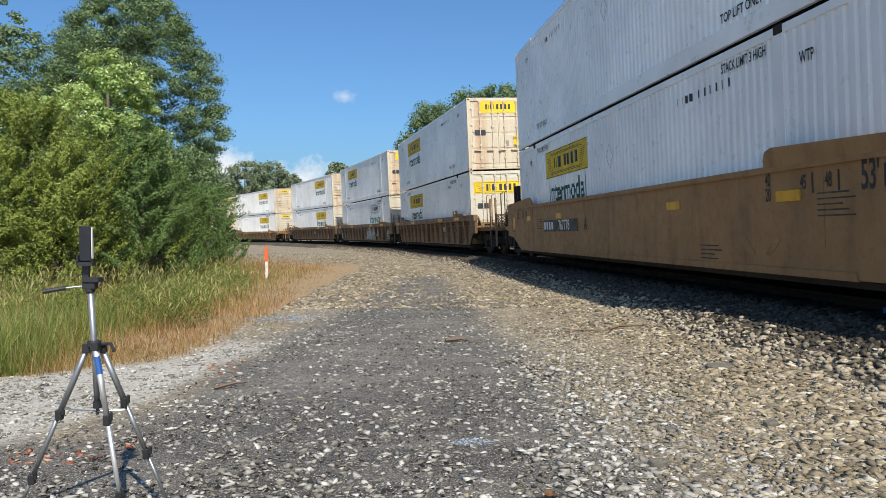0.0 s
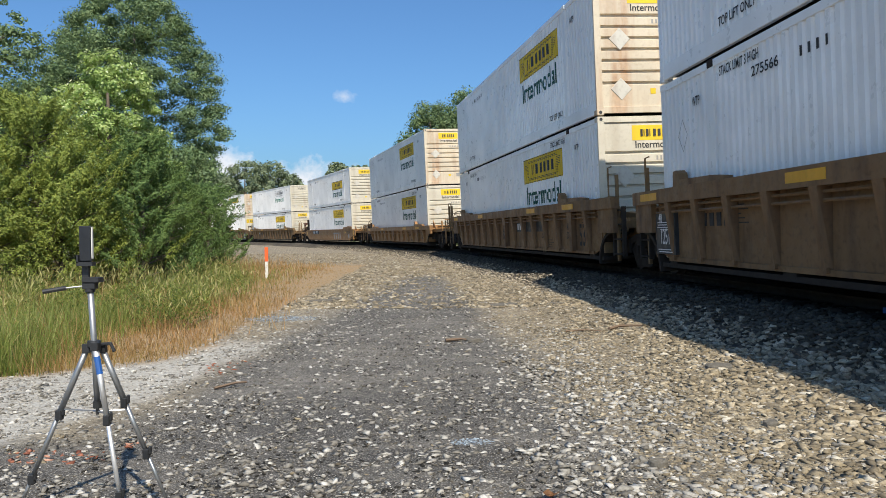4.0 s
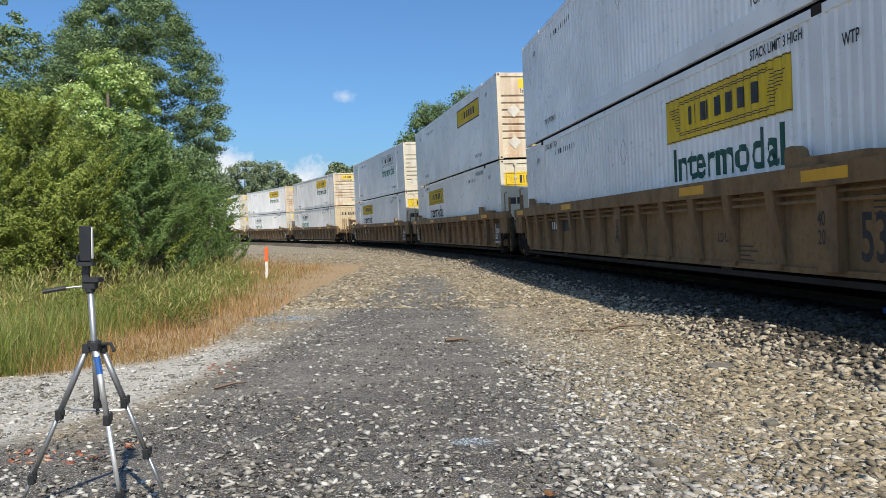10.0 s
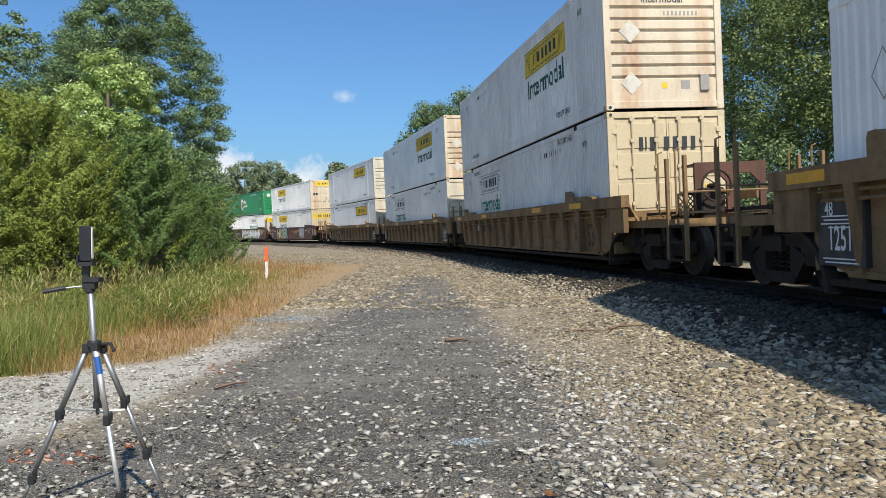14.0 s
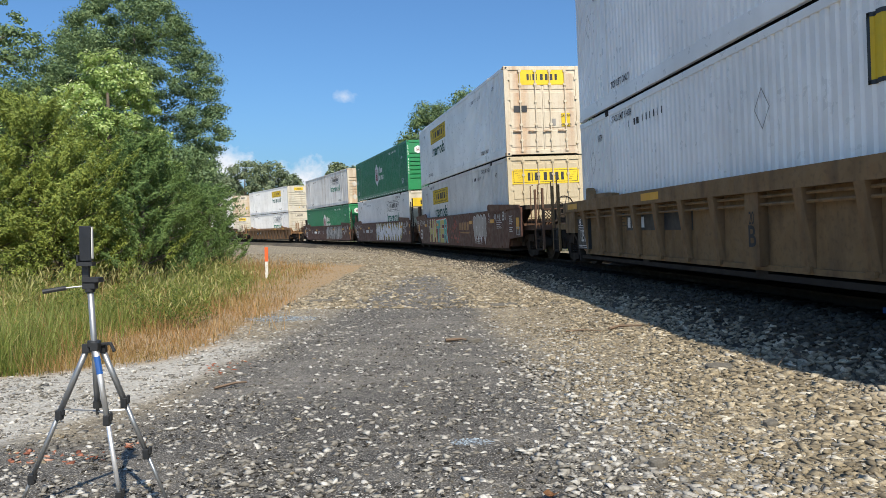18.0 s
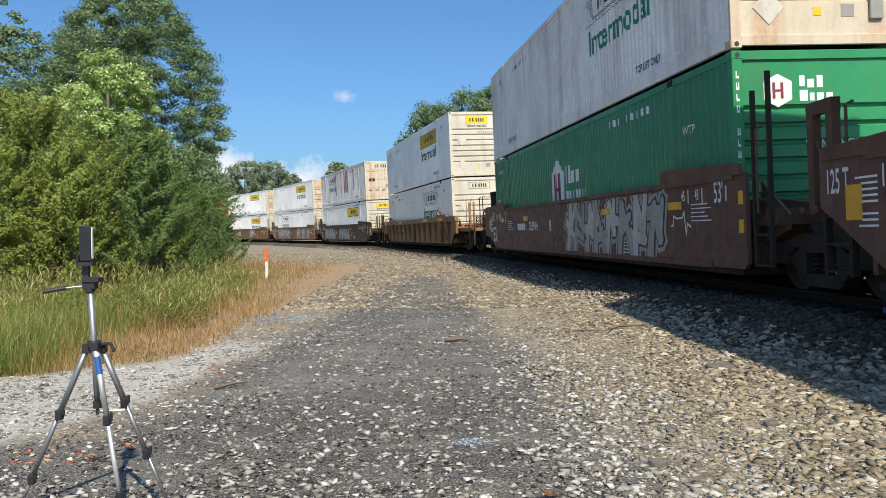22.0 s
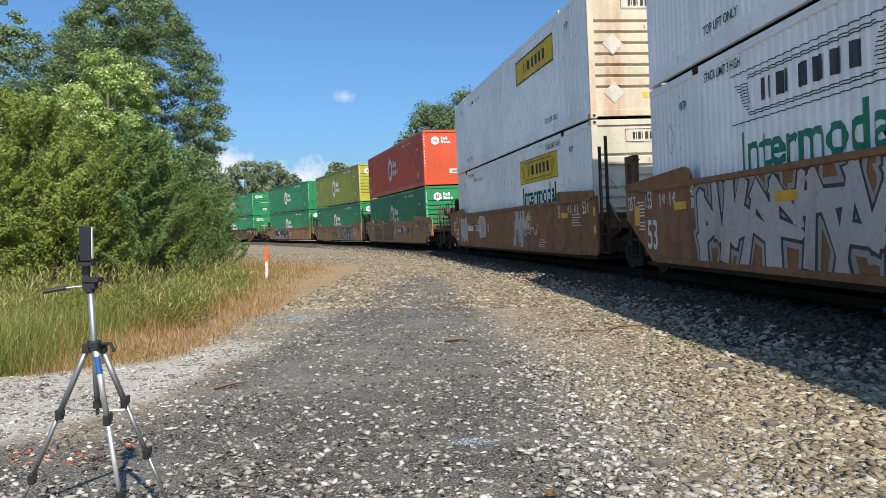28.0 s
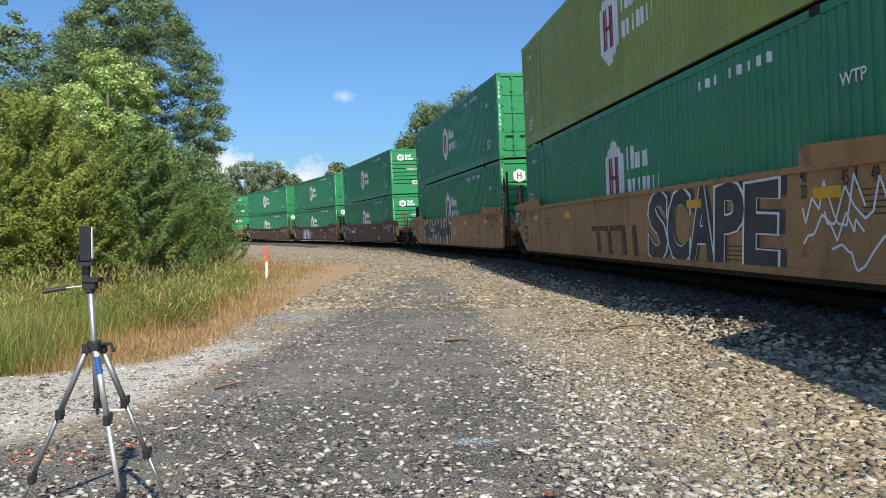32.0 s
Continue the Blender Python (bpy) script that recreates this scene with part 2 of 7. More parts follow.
def lateral_of(x, y):
    """Distance from the track's centre line, positive on the camera's side (arrays)."""
    near = (S_GRID > -150) & (S_GRID < 260)
    px, py, hd = TX[near][::2], TY[near][::2], HEADS[near][::2]
    out = np.empty(x.shape)
    flat_x, flat_y, flat_o = x.ravel(), y.ravel(), out.ravel()
    for i in range(0, flat_x.size, 4000):
        dx, dy = flat_x[i:i + 4000, None] - px, flat_y[i:i + 4000, None] - py
        j = np.argmin(dx * dx + dy * dy, axis=1)
        r = np.arange(j.size)
        flat_o[i:i + 4000] = -dx[r, j] * np.cos(hd[j]) - dy[r, j] * np.sin(hd[j])
    return flat_o.reshape(x.shape)


def ground_z(x, y):
    """Height of the open ground (arrays)."""
    x, y = np.asarray(x, float), np.asarray(y, float)
    z = -0.53 + GRADE * np.clip(y, 0, 100)
    z = z + 0.025 * np.sin(x * 0.9 + 0.4 * y) * np.cos(y * 0.55 - 0.3 * x) + 0.012 * np.sin(2.3 * x + 1.1) * np.sin(1.9 * y)
    return z


# ---- mesh tools ----
def box(bm, x0, x1, y0, y1, z0, z1):
    vs = [bm.verts.new(p) for p in ((x0, y0, z0), (x1, y0, z0), (x1, y1, z0), (x0, y1, z0), (x0, y0, z1), (x1, y0, z1), (x1, y1, z1), (x0, y1, z1))]
    for f in ((3, 2, 1, 0), (4, 5, 6, 7), (0, 1, 5, 4), (1, 2, 6, 5), (2, 3, 7, 6), (3, 0, 4, 7)):
        bm.faces.new([vs[i] for i in f])


def prism(bm, outline, y0, y1):
    """An outline of (x, z) pushed from y0 to y1."""
    a = [bm.verts.new((x, y0, z)) for x, z in outline]
    b = [bm.verts.new((x, y1, z)) for x, z in outline]
    n = len(outline)
    bm.faces.new(a)
    bm.faces.new(b[::-1])
    for i in range(n):
        bm.faces.new((a[i], b[i], b[(i + 1) % n], a[(i + 1) % n]))


def tube(bm, points, radius, n=6, taper=None):
    rings = []
    for i, p in enumerate(points):
        p = Vector(p)
        d = (Vector(points[min(i + 1, len(points) - 1)]) - Vector(points[max(i - 1, 0)])).normalized()
        u = d.orthogonal().normalized() if abs(d.z) > 0.95 else d.cross(Vector((0, 0, 1))).normalized()
        w = d.cross(u)
        r = radius if taper is None else radius + (taper - radius) * i / (len(points) - 1)
        rings.append([bm.verts.new(p + (u * math.cos(2 * math.pi * k / n) + w * math.sin(2 * math.pi * k / n)) * r) for k in range(n)])
    for a, b in zip(rings, rings[1:]):
        for k in range(n):
            bm.faces.new((a[k], a[(k + 1) % n], b[(k + 1) % n], b[k]))
    bm.faces.new(rings[0][::-1])
    bm.faces.new(rings[-1])


def bevelled(bm, width):
    bmesh.ops.bevel(bm, geom=[e for e in bm.edges], offset=width, segments=1, affect='EDGES', clamp_overlap=True)


def to_mesh(name, bm, material, smooth=False):
    bmesh.ops.recalc_face_normals(bm, faces=bm.faces)
    me = bpy.data.meshes.new(name)
    bm.to_mesh(me)
    bm.free()
    me.materials.append(material)
    if smooth:
        for p in me.polygons:
            p.use_smooth = True
    return me


MESHES = {}
FINE = ("name_mark", "marking", "data_block", "number_mark", "emblem_core", "panel_border", "graffiti", "graffiti_fill", "graffiti_line", "scrawl", "pressed_mark", "guard")


def part(name, bm, material, parent, label="", smooth=False):
    ob = new(name, to_mesh(name, bm, material, smooth))
    ob.parent = parent
    if name in FINE:
        ob["kind"] = "stuff"
    if label:
        ob["label"] = label
    return ob


def shared(name, key, build, material, parent, label="", at=None, smooth=False):
    """A part whose mesh is built once for each key and material."""
    k = (key, material.name)
    if k not in MESHES:
        bm = bmesh.new()
        build(bm)
        MESHES[k] = to_mesh(name, bm, material, smooth)
    ob = new(name, MESHES[k])
    ob.parent = parent
    if at is not None:
        ob.matrix_basis = at
    if name in FINE:
        ob["kind"] = "stuff"
    if label:
        ob["label"] = label
    return ob


def thing(name, label, category, group="", kind=""):
    return tagged(new(name), label, category, group, kind)


def raw_mesh(name, verts, faces, material, smooth=False):
    """A mesh straight from arrays; faces has a fixed number of corners."""
    me = bpy.data.meshes.new(name)
    nf, nc = faces.shape
    me.vertices.add(len(verts))
    me.vertices.foreach_set("co", verts.astype(np.float32).ravel())
    me.loops.add(nf * nc)
    me.loops.foreach_set("vertex_index", faces.astype(np.int32).ravel())
    me.polygons.add(nf)
    me.polygons.foreach_set("loop_start", np.arange(0, nf * nc, nc, dtype=np.int32))
    if smooth:
        me.polygons.foreach_set("use_smooth", np.ones(nf, dtype=bool))
    me.update(calc_edges=True)
    me.materials.append(material)
    return me


# ---- lettering, made once as flat meshes in the x, z plane, facing -y ----
def letter_mesh(text, height):
    cu = bpy.data.curves.new("lettering", 'FONT')
    cu.body, cu.size, cu.align_x, cu.align_y, cu.resolution_u = text, height * 1.4, 'CENTER', 'CENTER', 8 if height > 0.4 else 3
    cu.offset = (0.030 if height > 0.55 else 0.02) * height
    ob = new("lettering", cu)
    me = bpy.data.meshes.new_from_object(ob.evaluated_get(bpy.context.evaluated_depsgraph_get()))
    bpy.data.objects.remove(ob)
    me.transform(Matrix.Rotation(radians(90), 4, 'X'))
    return me


TEXTS = {t: letter_mesh(t, h) for t, h in (("Intermodal", 0.62), ("53", 0.5), ("53'", 0.3), ("TOP LIFT ONLY", 0.13), ("STACK LIMIT 3 HIGH", 0.13), ("WTP", 0.14), ("40", 0.16), ("20", 0.16),
                                              ("45", 0.16), ("48", 0.16), ("24,000 lbs", 0.12), ("WARNING HIGH CUBE", 0.12), ("LD LMT", 0.12), ("125 T", 0.26), ("1251", 0.26), ("C", 0.27), ("B", 0.27), ("A", 0.27), ("CAUTION", 0.09), ("767778", 0.24), ("470135", 0.24), ("466465", 0.24), ("68046", 0.24), ("253914", 0.24), ("723929", 0.24), ("723563", 0.24), ("78862", 0.24), ("791152", 0.24), ("WIDE TURNS", 0.07), ("291336", 0.13), ("275566", 0.13), ("322975", 0.13), ("256178", 0.13))}
TEXT_SMALL = letter_mesh("Intermodal", 0.15)


def lettering(text, x, y, z, material, parent, squeeze=1.0, turn=None):
    me = TEXT_SMALL if text == "small" else TEXTS[text]
    k = ("text", text, material.name)
    if k not in MESHES:
        MESHES[k] = me.copy()
        MESHES[k].materials.clear()
        MESHES[k].materials.append(material)
    ob = new("lettering", MESHES[k])
    ob.parent = parent
    ob["kind"] = "stuff"
    ob.matrix_basis = (turn or Matrix()) @ pose(x, y, z) @ Matrix.Diagonal((squeeze, 1, 1, 1)) if turn is None else turn @ pose(x, y, z) @ Matrix.Diagonal((squeeze, 1, 1, 1))
    return ob


# ---- ground: one sheet out to the horizon ----
def ground_material():
    m, nt, bsdf = base_material("lot_ground", 0.92)
    geo = nt.nodes.new("ShaderNodeNewGeometry")
    sep = nt.nodes.new("ShaderNodeSeparateXYZ")
    nt.links.new(geo.outputs["Position"], sep.inputs[0])
    wob = noise_fac(nt, 0.9, 4.0, 0.0, 1.0)

    def ramp(value, lo, hi, wobble):
        v = math_node(nt, 'ADD', value, math_node(nt, 'MULTIPLY', math_node(nt, 'SUBTRACT', wob, 0.5), wobble))
        r = nt.nodes.new("ShaderNodeMapRange")
        r.interpolation_type = 'SMOOTHSTEP'
        r.inputs["From Min"].default_value, r.inputs["From Max"].default_value = lo, hi
        nt.links.new(v, r.inputs["Value"])
        return r.outputs[0]

    x, y = sep.outputs[0], sep.outputs[1]
    grain = noise_fac(nt, 90.0, 3.0, 0.3, 0.7)
    coarse = noise_fac(nt, 22.0, 4.0, 0.35, 0.7)
    tan = mixed(nt, coarse, (0.17, 0.137, 0.090), (0.37, 0.305, 0.20))
    tan = mixed(nt, noise_fac(nt, 6.0, 6.0, 0.42, 0.62, (1, 1, 1), rough=0.75), tan, mixed(nt, 0.55, tan, (0.50, 0.43, 0.31)))
    tan = mixed(nt, math_node(nt, 'MULTIPLY', grain, 0.5), tan, (0.08, 0.066, 0.05))
    dark = mixed(nt, coarse, (0.048, 0.045, 0.041), (0.135, 0.125, 0.110))
    dark = mixed(nt, math_node(nt, 'MULTIPLY', grain, 0.5), dark, (0.04, 0.038, 0.035))
    fresh = mixed(nt, coarse, (0.030, 0.028, 0.026), (0.075, 0.070, 0.063))
    dark = mixed(nt, ramp(y, 7.2, 4.6, 1.6), dark, fresh)
    tan = mixed(nt, math_node(nt, 'MULTIPLY', noise_fac(nt, 2.2, 7.0, 0.44, 0.62, rough=0.8), 0.55), tan, (0.115, 0.098, 0.07))
    # the dark cinder lane narrows away from the camera
    right_edge = math_node(nt, 'SUBTRACT', math_node(nt, 'ADD', x, math_node(nt, 'MULTIPLY', y, 0.06)), 0.0)
    in_right = ramp(right_edge, 1.75, 1.05, 1.3)
    left_edge = math_node(nt, 'SUBTRACT', x, math_node(nt, 'MULTIPLY', y, 0.07))
    in_left = ramp(left_edge, -2.95, -2.25, 0.9)
    in_left = math_node(nt, 'MAXIMUM', in_left, ramp(y, 5.0, 4.3, 0.6))
    in_far = ramp(y, 24.0, 21.0, 3.0)
    lane = math_node(nt, 'MULTIPLY', math_node(nt, 'MULTIPLY', in_right, in_left), in_far)
    # pale dust smeared over the cinders, and fine specks of stone
    dust = math_node(nt, 'MULTIPLY', noise_fac(nt, 0.9, 6.0, 0.46, 0.68, (1.0, 2.2, 1.0), rough=0.7), 0.55)
    dark = mixed(nt, dust, dark, (0.235, 0.215, 0.185))
    dark = mixed(nt, math_node(nt, 'MULTIPLY', noise_fac(nt, 95.0, 3.0, 0.54, 0.62), 0.75), dark, (0.38, 0.36, 0.325))
    dark = mixed(nt, math_node(nt, 'MULTIPLY', noise_fac(nt, 52.0, 2.0, 0.58, 0.65), 0.7), dark, (0.025, 0.024, 0.022))
    tan = mixed(nt, math_node(nt, 'MULTIPLY', noise_fac(nt, 30.0, 3.0, 0.56, 0.62), 0.7), tan, (0.52, 0.46, 0.36))
    tan = mixed(nt, math_node(nt, 'MULTIPLY', noise_fac(nt, 21.0, 3.0, 0.56, 0.62), 0.75), tan, (0.07, 0.06, 0.045))
    c = mixed(nt, lane, tan, dark)
    white = mixed(nt, coarse, (0.30, 0.285, 0.25), (0.50, 0.475, 0.43))
    patch = math_node(nt, 'MULTIPLY', ramp(math_node(nt, 'SUBTRACT', x, math_node(nt, 'MULTIPLY', y, 0.19)), -3.40, -3.75, 0.7), ramp(y, 9.4, 8.4, 0.8))
    patch = math_node(nt, 'MULTIPLY', patch, ramp(y, 4.0, 4.9, 0.8))
    patch = math_node(nt, 'MAXIMUM', patch, math_node(nt, 'MULTIPLY', ramp(x, -2.7, -3.5, 0.4), math_node(nt, 'MULTIPLY', ramp(y, 7.6, 6.8, 0.6), ramp(y, 4.5, 5.3, 0.6))))
    # unseen pale gravel beside and behind the camera, added to brighten the train
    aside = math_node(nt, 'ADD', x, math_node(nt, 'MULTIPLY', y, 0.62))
    bounce_gravel = math_node(nt, 'MAXIMUM', math_node(nt, 'MULTIPLY', ramp(aside, -1.6, -2.2, 0.4), ramp(y, 8.6, 7.6, 0.8)), ramp(y, 3.0, 1.2, 1.4))
    bounce_gravel = math_node(nt, 'MULTIPLY', bounce_gravel, ramp(y, -70.0, -60.0, 4.0))
    c = mixed(nt, bounce_gravel, c, mixed(nt, coarse, (0.42, 0.40, 0.355), (0.60, 0.57, 0.515)))
    c = mixed(nt, patch, c, white)
    soil = mixed(nt, coarse, (0.24, 0.17, 0.10), (0.42, 0.30, 0.17))
    weeds = math_node(nt, 'MULTIPLY', ramp(math_node(nt, 'SUBTRACT', x, math_node(nt, 'MULTIPLY', y, -0.02)), -2.35, -2.75, 0.7), ramp(math_node(nt, 'SUBTRACT', y, math_node(nt, 'MULTIPLY', x, 0.62)), 9.1, 9.8, 0.6))
    weeds = math_node(nt, 'MULTIPLY', weeds, ramp(y, 35.0, 29.0, 4.0))
    c = mixed(nt, weeds, c, soil)
    c = mixed(nt, ramp(y, 29.0, 35.0, 4.0), c, tan)
    far_ground = ramp(math_node(nt, 'ABSOLUTE', math_node(nt, 'SUBTRACT', y, 20.0), 0.0), 120.0, 200.0, 1.0)
    c = mixed(nt, far_ground, c, (0.09, 0.10, 0.035))
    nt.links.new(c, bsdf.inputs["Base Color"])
    b = nt.nodes.new("ShaderNodeBump")
    b.inputs["Strength"].default_value, b.inputs["Distance"].default_value = 0.7, 0.02
    nt.links.new(noise_fac(nt, 45.0, 5.0, 0.2, 0.8), b.inputs["Height"])
    nt.links.new(b.outputs[0], bsdf.inputs["Normal"])
    return m


def grid_lines(lo, hi, fine, far):
    inner = np.arange(lo, hi + 1e-6, fine)
    out, step = [hi], fine
    while out[-1] < far:
        step *= 1.35
        out.append(out[-1] + step)
    back, step = [lo], fine
    while back[-1] > -far:
        step *= 1.35
        back.append(back[-1] - step)
    return np.concatenate([np.array(back[1:])[::-1], inner, np.array(out[1:])])


def build_ground():
    gx, gy = np.meshgrid(grid_lines(-12, 12, 0.2, 2600), grid_lines(0, 40, 0.25, 2600))
    z = ground_z(gx, gy)
    z = z + 0.008 * np.sin(gx * 7.1 + 3 * np.sin(gy * 2.3)) * np.sin(gy * 6.3 + 2 * np.sin(gx * 3.1))
    verts = np.stack([gx, gy, z], -1).reshape(-1, 3)
    ny, nx = gx.shape
    i = (np.arange(ny - 1)[:, None] * nx + np.arange(nx - 1)).ravel()
    faces = np.stack([i, i + 1, i + nx + 1, i + nx], -1)
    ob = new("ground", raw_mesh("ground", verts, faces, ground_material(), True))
    tagged(ob, "dark cinder and tan gravel lot beside the track", "ground", kind="structure")


build_ground()

BALLAST_STOPS = [(0.0, (0.13, 0.112, 0.086)), (0.25, (0.24, 0.205, 0.155)), (0.5, (0.33, 0.283, 0.21)), (0.8, (0.40, 0.34, 0.25)), (1.0, (0.54, 0.48, 0.38))]
# oil stains, and the shade under the train, are both in this darker colour
BALLAST_OILY_SHADED = island_material("oily_shaded_ballast_stone", [(p, scaled(c, 0.21)) for p, c in BALLAST_STOPS], 0.75, 0.35, 35.0)
BALLAST = island_material("ballast_stone", BALLAST_STOPS, 0.85, 0.3, 35.0)
TAN_STONE = island_material("tan_gravel_stone", [(0.0, (0.13, 0.110, 0.080)), (0.25, (0.23, 0.192, 0.133)), (0.7, (0.36, 0.30, 0.205)), (0.92, (0.48, 0.415, 0.305)), (1.0, (0.60, 0.56, 0.47))], 0.9, 0.35, 50.0)
PALE_STONE = island_material("pale_limestone", [(0.0, (0.15, 0.138, 0.118)), (0.35, (0.27, 0.253, 0.222)), (0.75, (0.43, 0.41, 0.37)), (1.0, (0.62, 0.60, 0.555))], 0.85, 0.35, 55.0)
CINDER = island_material("dark_cinder", [(0.0, (0.015, 0.015, 0.014)), (0.5, (0.045, 0.042, 0.037)), (0.8, (0.14, 0.125, 0.10)), (1.0, (0.34, 0.31, 0.26))], 0.9, 0.2, 60.0)


def bed_material():
    m, nt, bsdf = base_material("ballast_bed", 0.95)
    c = mixed(nt, noise_fac(nt, 16.0, 5.0, 0.35, 0.7), (0.02, 0.018, 0.015), (0.10, 0.086, 0.068))
    c = mixed(nt, noise_fac(nt, 0.6, 3.0), c, mixed(nt, 0.4, c, (0.17, 0.135, 0.09)))
    nt.links.new(c, bsdf.inputs["Base Color"])
    b = nt.nodes.new("ShaderNodeBump")
    b.inputs["Strength"].default_value, b.inputs["Distance"].default_value = 1.0, 0.05
    nt.links.new(noise_fac(nt, 20.0, 4.0, 0.2, 0.8), b.inputs["Height"])
    nt.links.new(b.outputs[0], bsdf.inputs["Normal"])
    return m


BED_PROFILE = ((3.6, -0.75), (2.75, -0.50), (1.75, -0.20), (1.45, -0.135), (0.95, -0.135), (0.8, -0.165), (-1.35, -0.19), (-1.75, -0.27), (-3.0, -0.65), (-3.6, -0.95))


def sweep(profile, s_values, closed):
    verts, n = [], len(profile)
    for s in s_values:
        verts += [tuple(on_track(s, lat, z)) for lat, z in profile]
    faces = []
    span = n if closed else n - 1
    for i in range(len(s_values) - 1):
        for k in range(span):
            faces.append((i * n + k, i * n + (k + 1) % n, (i + 1) * n + (k + 1) % n, (i + 1) * n + k))
    return np.array(verts), np.array(faces)


def build_track():
    stretch = np.concatenate([np.arange(-600, -40, 5.0), np.arange(-40, 170, 1.0), np.arange(170, 740, 5.0)])
    v, f = sweep(BED_PROFILE, stretch, False)
    bed = new("ballast_bed", raw_mesh("ballast_bed", v, f, bed_material(), True))
    tagged(bed, "grey-brown crushed stone ballast bed under the track", "ballast", kind="structure")
    rail = ((0.035, 0.0), (0.037, -0.035), (0.012, -0.05), (0.010, -0.14), (0.07, -0.158), (0.07, -0.172), (-0.07, -0.172), (-0.07, -0.158), (-0.010, -0.14), (-0.012, -0.05), (-0.037, -0.035), (-0.035, 0.0))
    track = thing("railway_track", "rusty steel rails on dark wooden sleepers", "railway track", kind="structure")
    for lat in (0.7525, -0.7525):
        v, f = sweep([(lat + a, b) for a, b in rail], stretch, True)
        ob = new("rail", raw_mesh("rail", v, f, RAIL_STEEL))
        ob.parent = track

    def tie(bm):
        box(bm, -0.115, 0.115, -1.3, 1.3, -0.178, 0.0)
        bevelled(bm, 0.012)
    rng = random.Random(4)
    s = -12.0
    while s < 120:
        o, along, side = track_frame(s)
        p = on_track(s, rng.uniform(-0.03, 0.03), -0.174)
        m = Matrix.Translation(p) @ Matrix.Rotation(math.atan2(along.y, along.x), 4, 'Z') @ Matrix.Rotation(radians(LEAN), 4, 'X')
        shared("sleeper", "tie", tie, TIE_WOOD, track, at=m)
        for lat in (0.86, 0.645):
            if -5 < s < 30:
                q = on_track(s, lat, -0.150)
                shared("rail_clip", "clip", lambda bm: box(bm, -0.07, 0.07, -0.05, 0.05, 0, 0.022), RAIL_STEEL, track, at=Matrix.Translation(q) @ Matrix.Rotation(math.atan2(along.y, along.x), 4, 'Z'))
        s += 0.50 if s < 45 else 0.75


build_track()

# ---- loose stones ----
def chip(seed, points):
    """A broken stone: the hull of a few points on an uneven block."""
    r = random.Random(seed)
    bm = bmesh.new()
    for i in range(points):
        v = Vector((r.gauss(0, 1), r.gauss(0, 1), r.gauss(0, 1))).normalized()
        k = 1.0 / max(abs(v.x), abs(v.y), abs(v.z))
        bm.verts.new(v * (0.45 + 0.55 * k) * r.uniform(0.75, 1.0))
    hull = bmesh.ops.convex_hull(bm, input=bm.verts[:])
    bmesh.ops.delete(bm, geom=[v for v in bm.verts if not v.link_faces], context='VERTS')
    bmesh.ops.triangulate(bm, faces=bm.faces[:])
    bmesh.ops.recalc_face_normals(bm, faces=bm.faces[:])
    bm.verts.index_update()
    shape = np.array([tuple(v.co) for v in bm.verts]), np.array([[v.index for v in f.verts] for f in bm.faces])
    bm.free()
    return shape


CHIPS = [chip(k, 9) for k in range(7)]
RNG = np.random.default_rng(7)


def random_turns(n):
    """Turned any way round, tilted a little: stones lie on their flat sides."""
    a, p, q = RNG.uniform(0, 2 * math.pi, n), RNG.normal(0, 0.32, n), RNG.normal(0, 0.32, n)
    ca, sa, cp, sp, cq, sq = np.cos(a), np.sin(a), np.cos(p), np.sin(p), np.cos(q), np.sin(q)
    o, l = np.zeros(n), np.ones(n)
    rz = np.stack([np.stack([ca, -sa, o], -1), np.stack([sa, ca, o], -1), np.stack([o, o, l], -1)], 1)
    rx = np.stack([np.stack([l, o, o], -1), np.stack([o, cp, -sp], -1), np.stack([o, sp, cp], -1)], 1)
    ry = np.stack([np.stack([cq, o, sq], -1), np.stack([o, l, o], -1), np.stack([-sq, o, cq], -1)], 1)
    return rx @ ry @ rz


def stones(name, places, sizes, material, label, flat=0.6, sink=0.3):
    verts, faces, base = [], [], 0
    for k, (cv, cf) in enumerate(CHIPS):
        p, z = places[k::len(CHIPS)], sizes[k::len(CHIPS)]
        n = len(p)
        scale = z[:, None] * RNG.uniform(0.6, 1.4, (n, 3)) * np.array([1.2, 0.85, 0.75])
        v = np.einsum('nij,nkj->nki', random_turns(n), cv[None] * scale[:, None, :])
        v[:, :, 2] *= flat
        v += p[:, None, :]
        v[:, :, 2] += (z * flat * (1 - 2 * sink) * 0.5)[:, None]
        verts.append(v.reshape(-1, 3))
        faces.append((cf[None] + (base + np.arange(n) * len(cv))[:, None, None]).reshape(-1, 3))
        base += n * len(cv)
    ob = new(name, raw_mesh(name, np.concatenate(verts), np.concatenate(faces), material))
    return tagged(ob, label, "gravel", kind="stuff")


def scatter(n, x0, x1, y0, y1, keep):
    """Places on the open ground, denser towards the camera."""
    u = RNG.uniform(0, 1, n)
    y = y0 * (y1 / y0) ** u
    x = RNG.uniform(x0, x1, n) 
    wide = np.abs(x) < 0.66 * y + 0.6
    x, y = x[wide], y[wide]
    k = keep(x, y) > RNG.uniform(0, 1, x.size)
    x, y = x[k], y[k]
    return np.stack([x, y, ground_z(x, y)], -1)


def smooth(a, b, v):
    t = np.clip((v - a) / (b - a), 0, 1)
    return t * t * (3 - 2 * t)


def clumpy(x, y, k):
    return 0.5 + 0.5 * np.sin(x * k + 1.7 * np.sin(y * k * 0.7)) * np.cos(y * k * 0.9 + 1.3 * np.sin(x * k * 0.6))


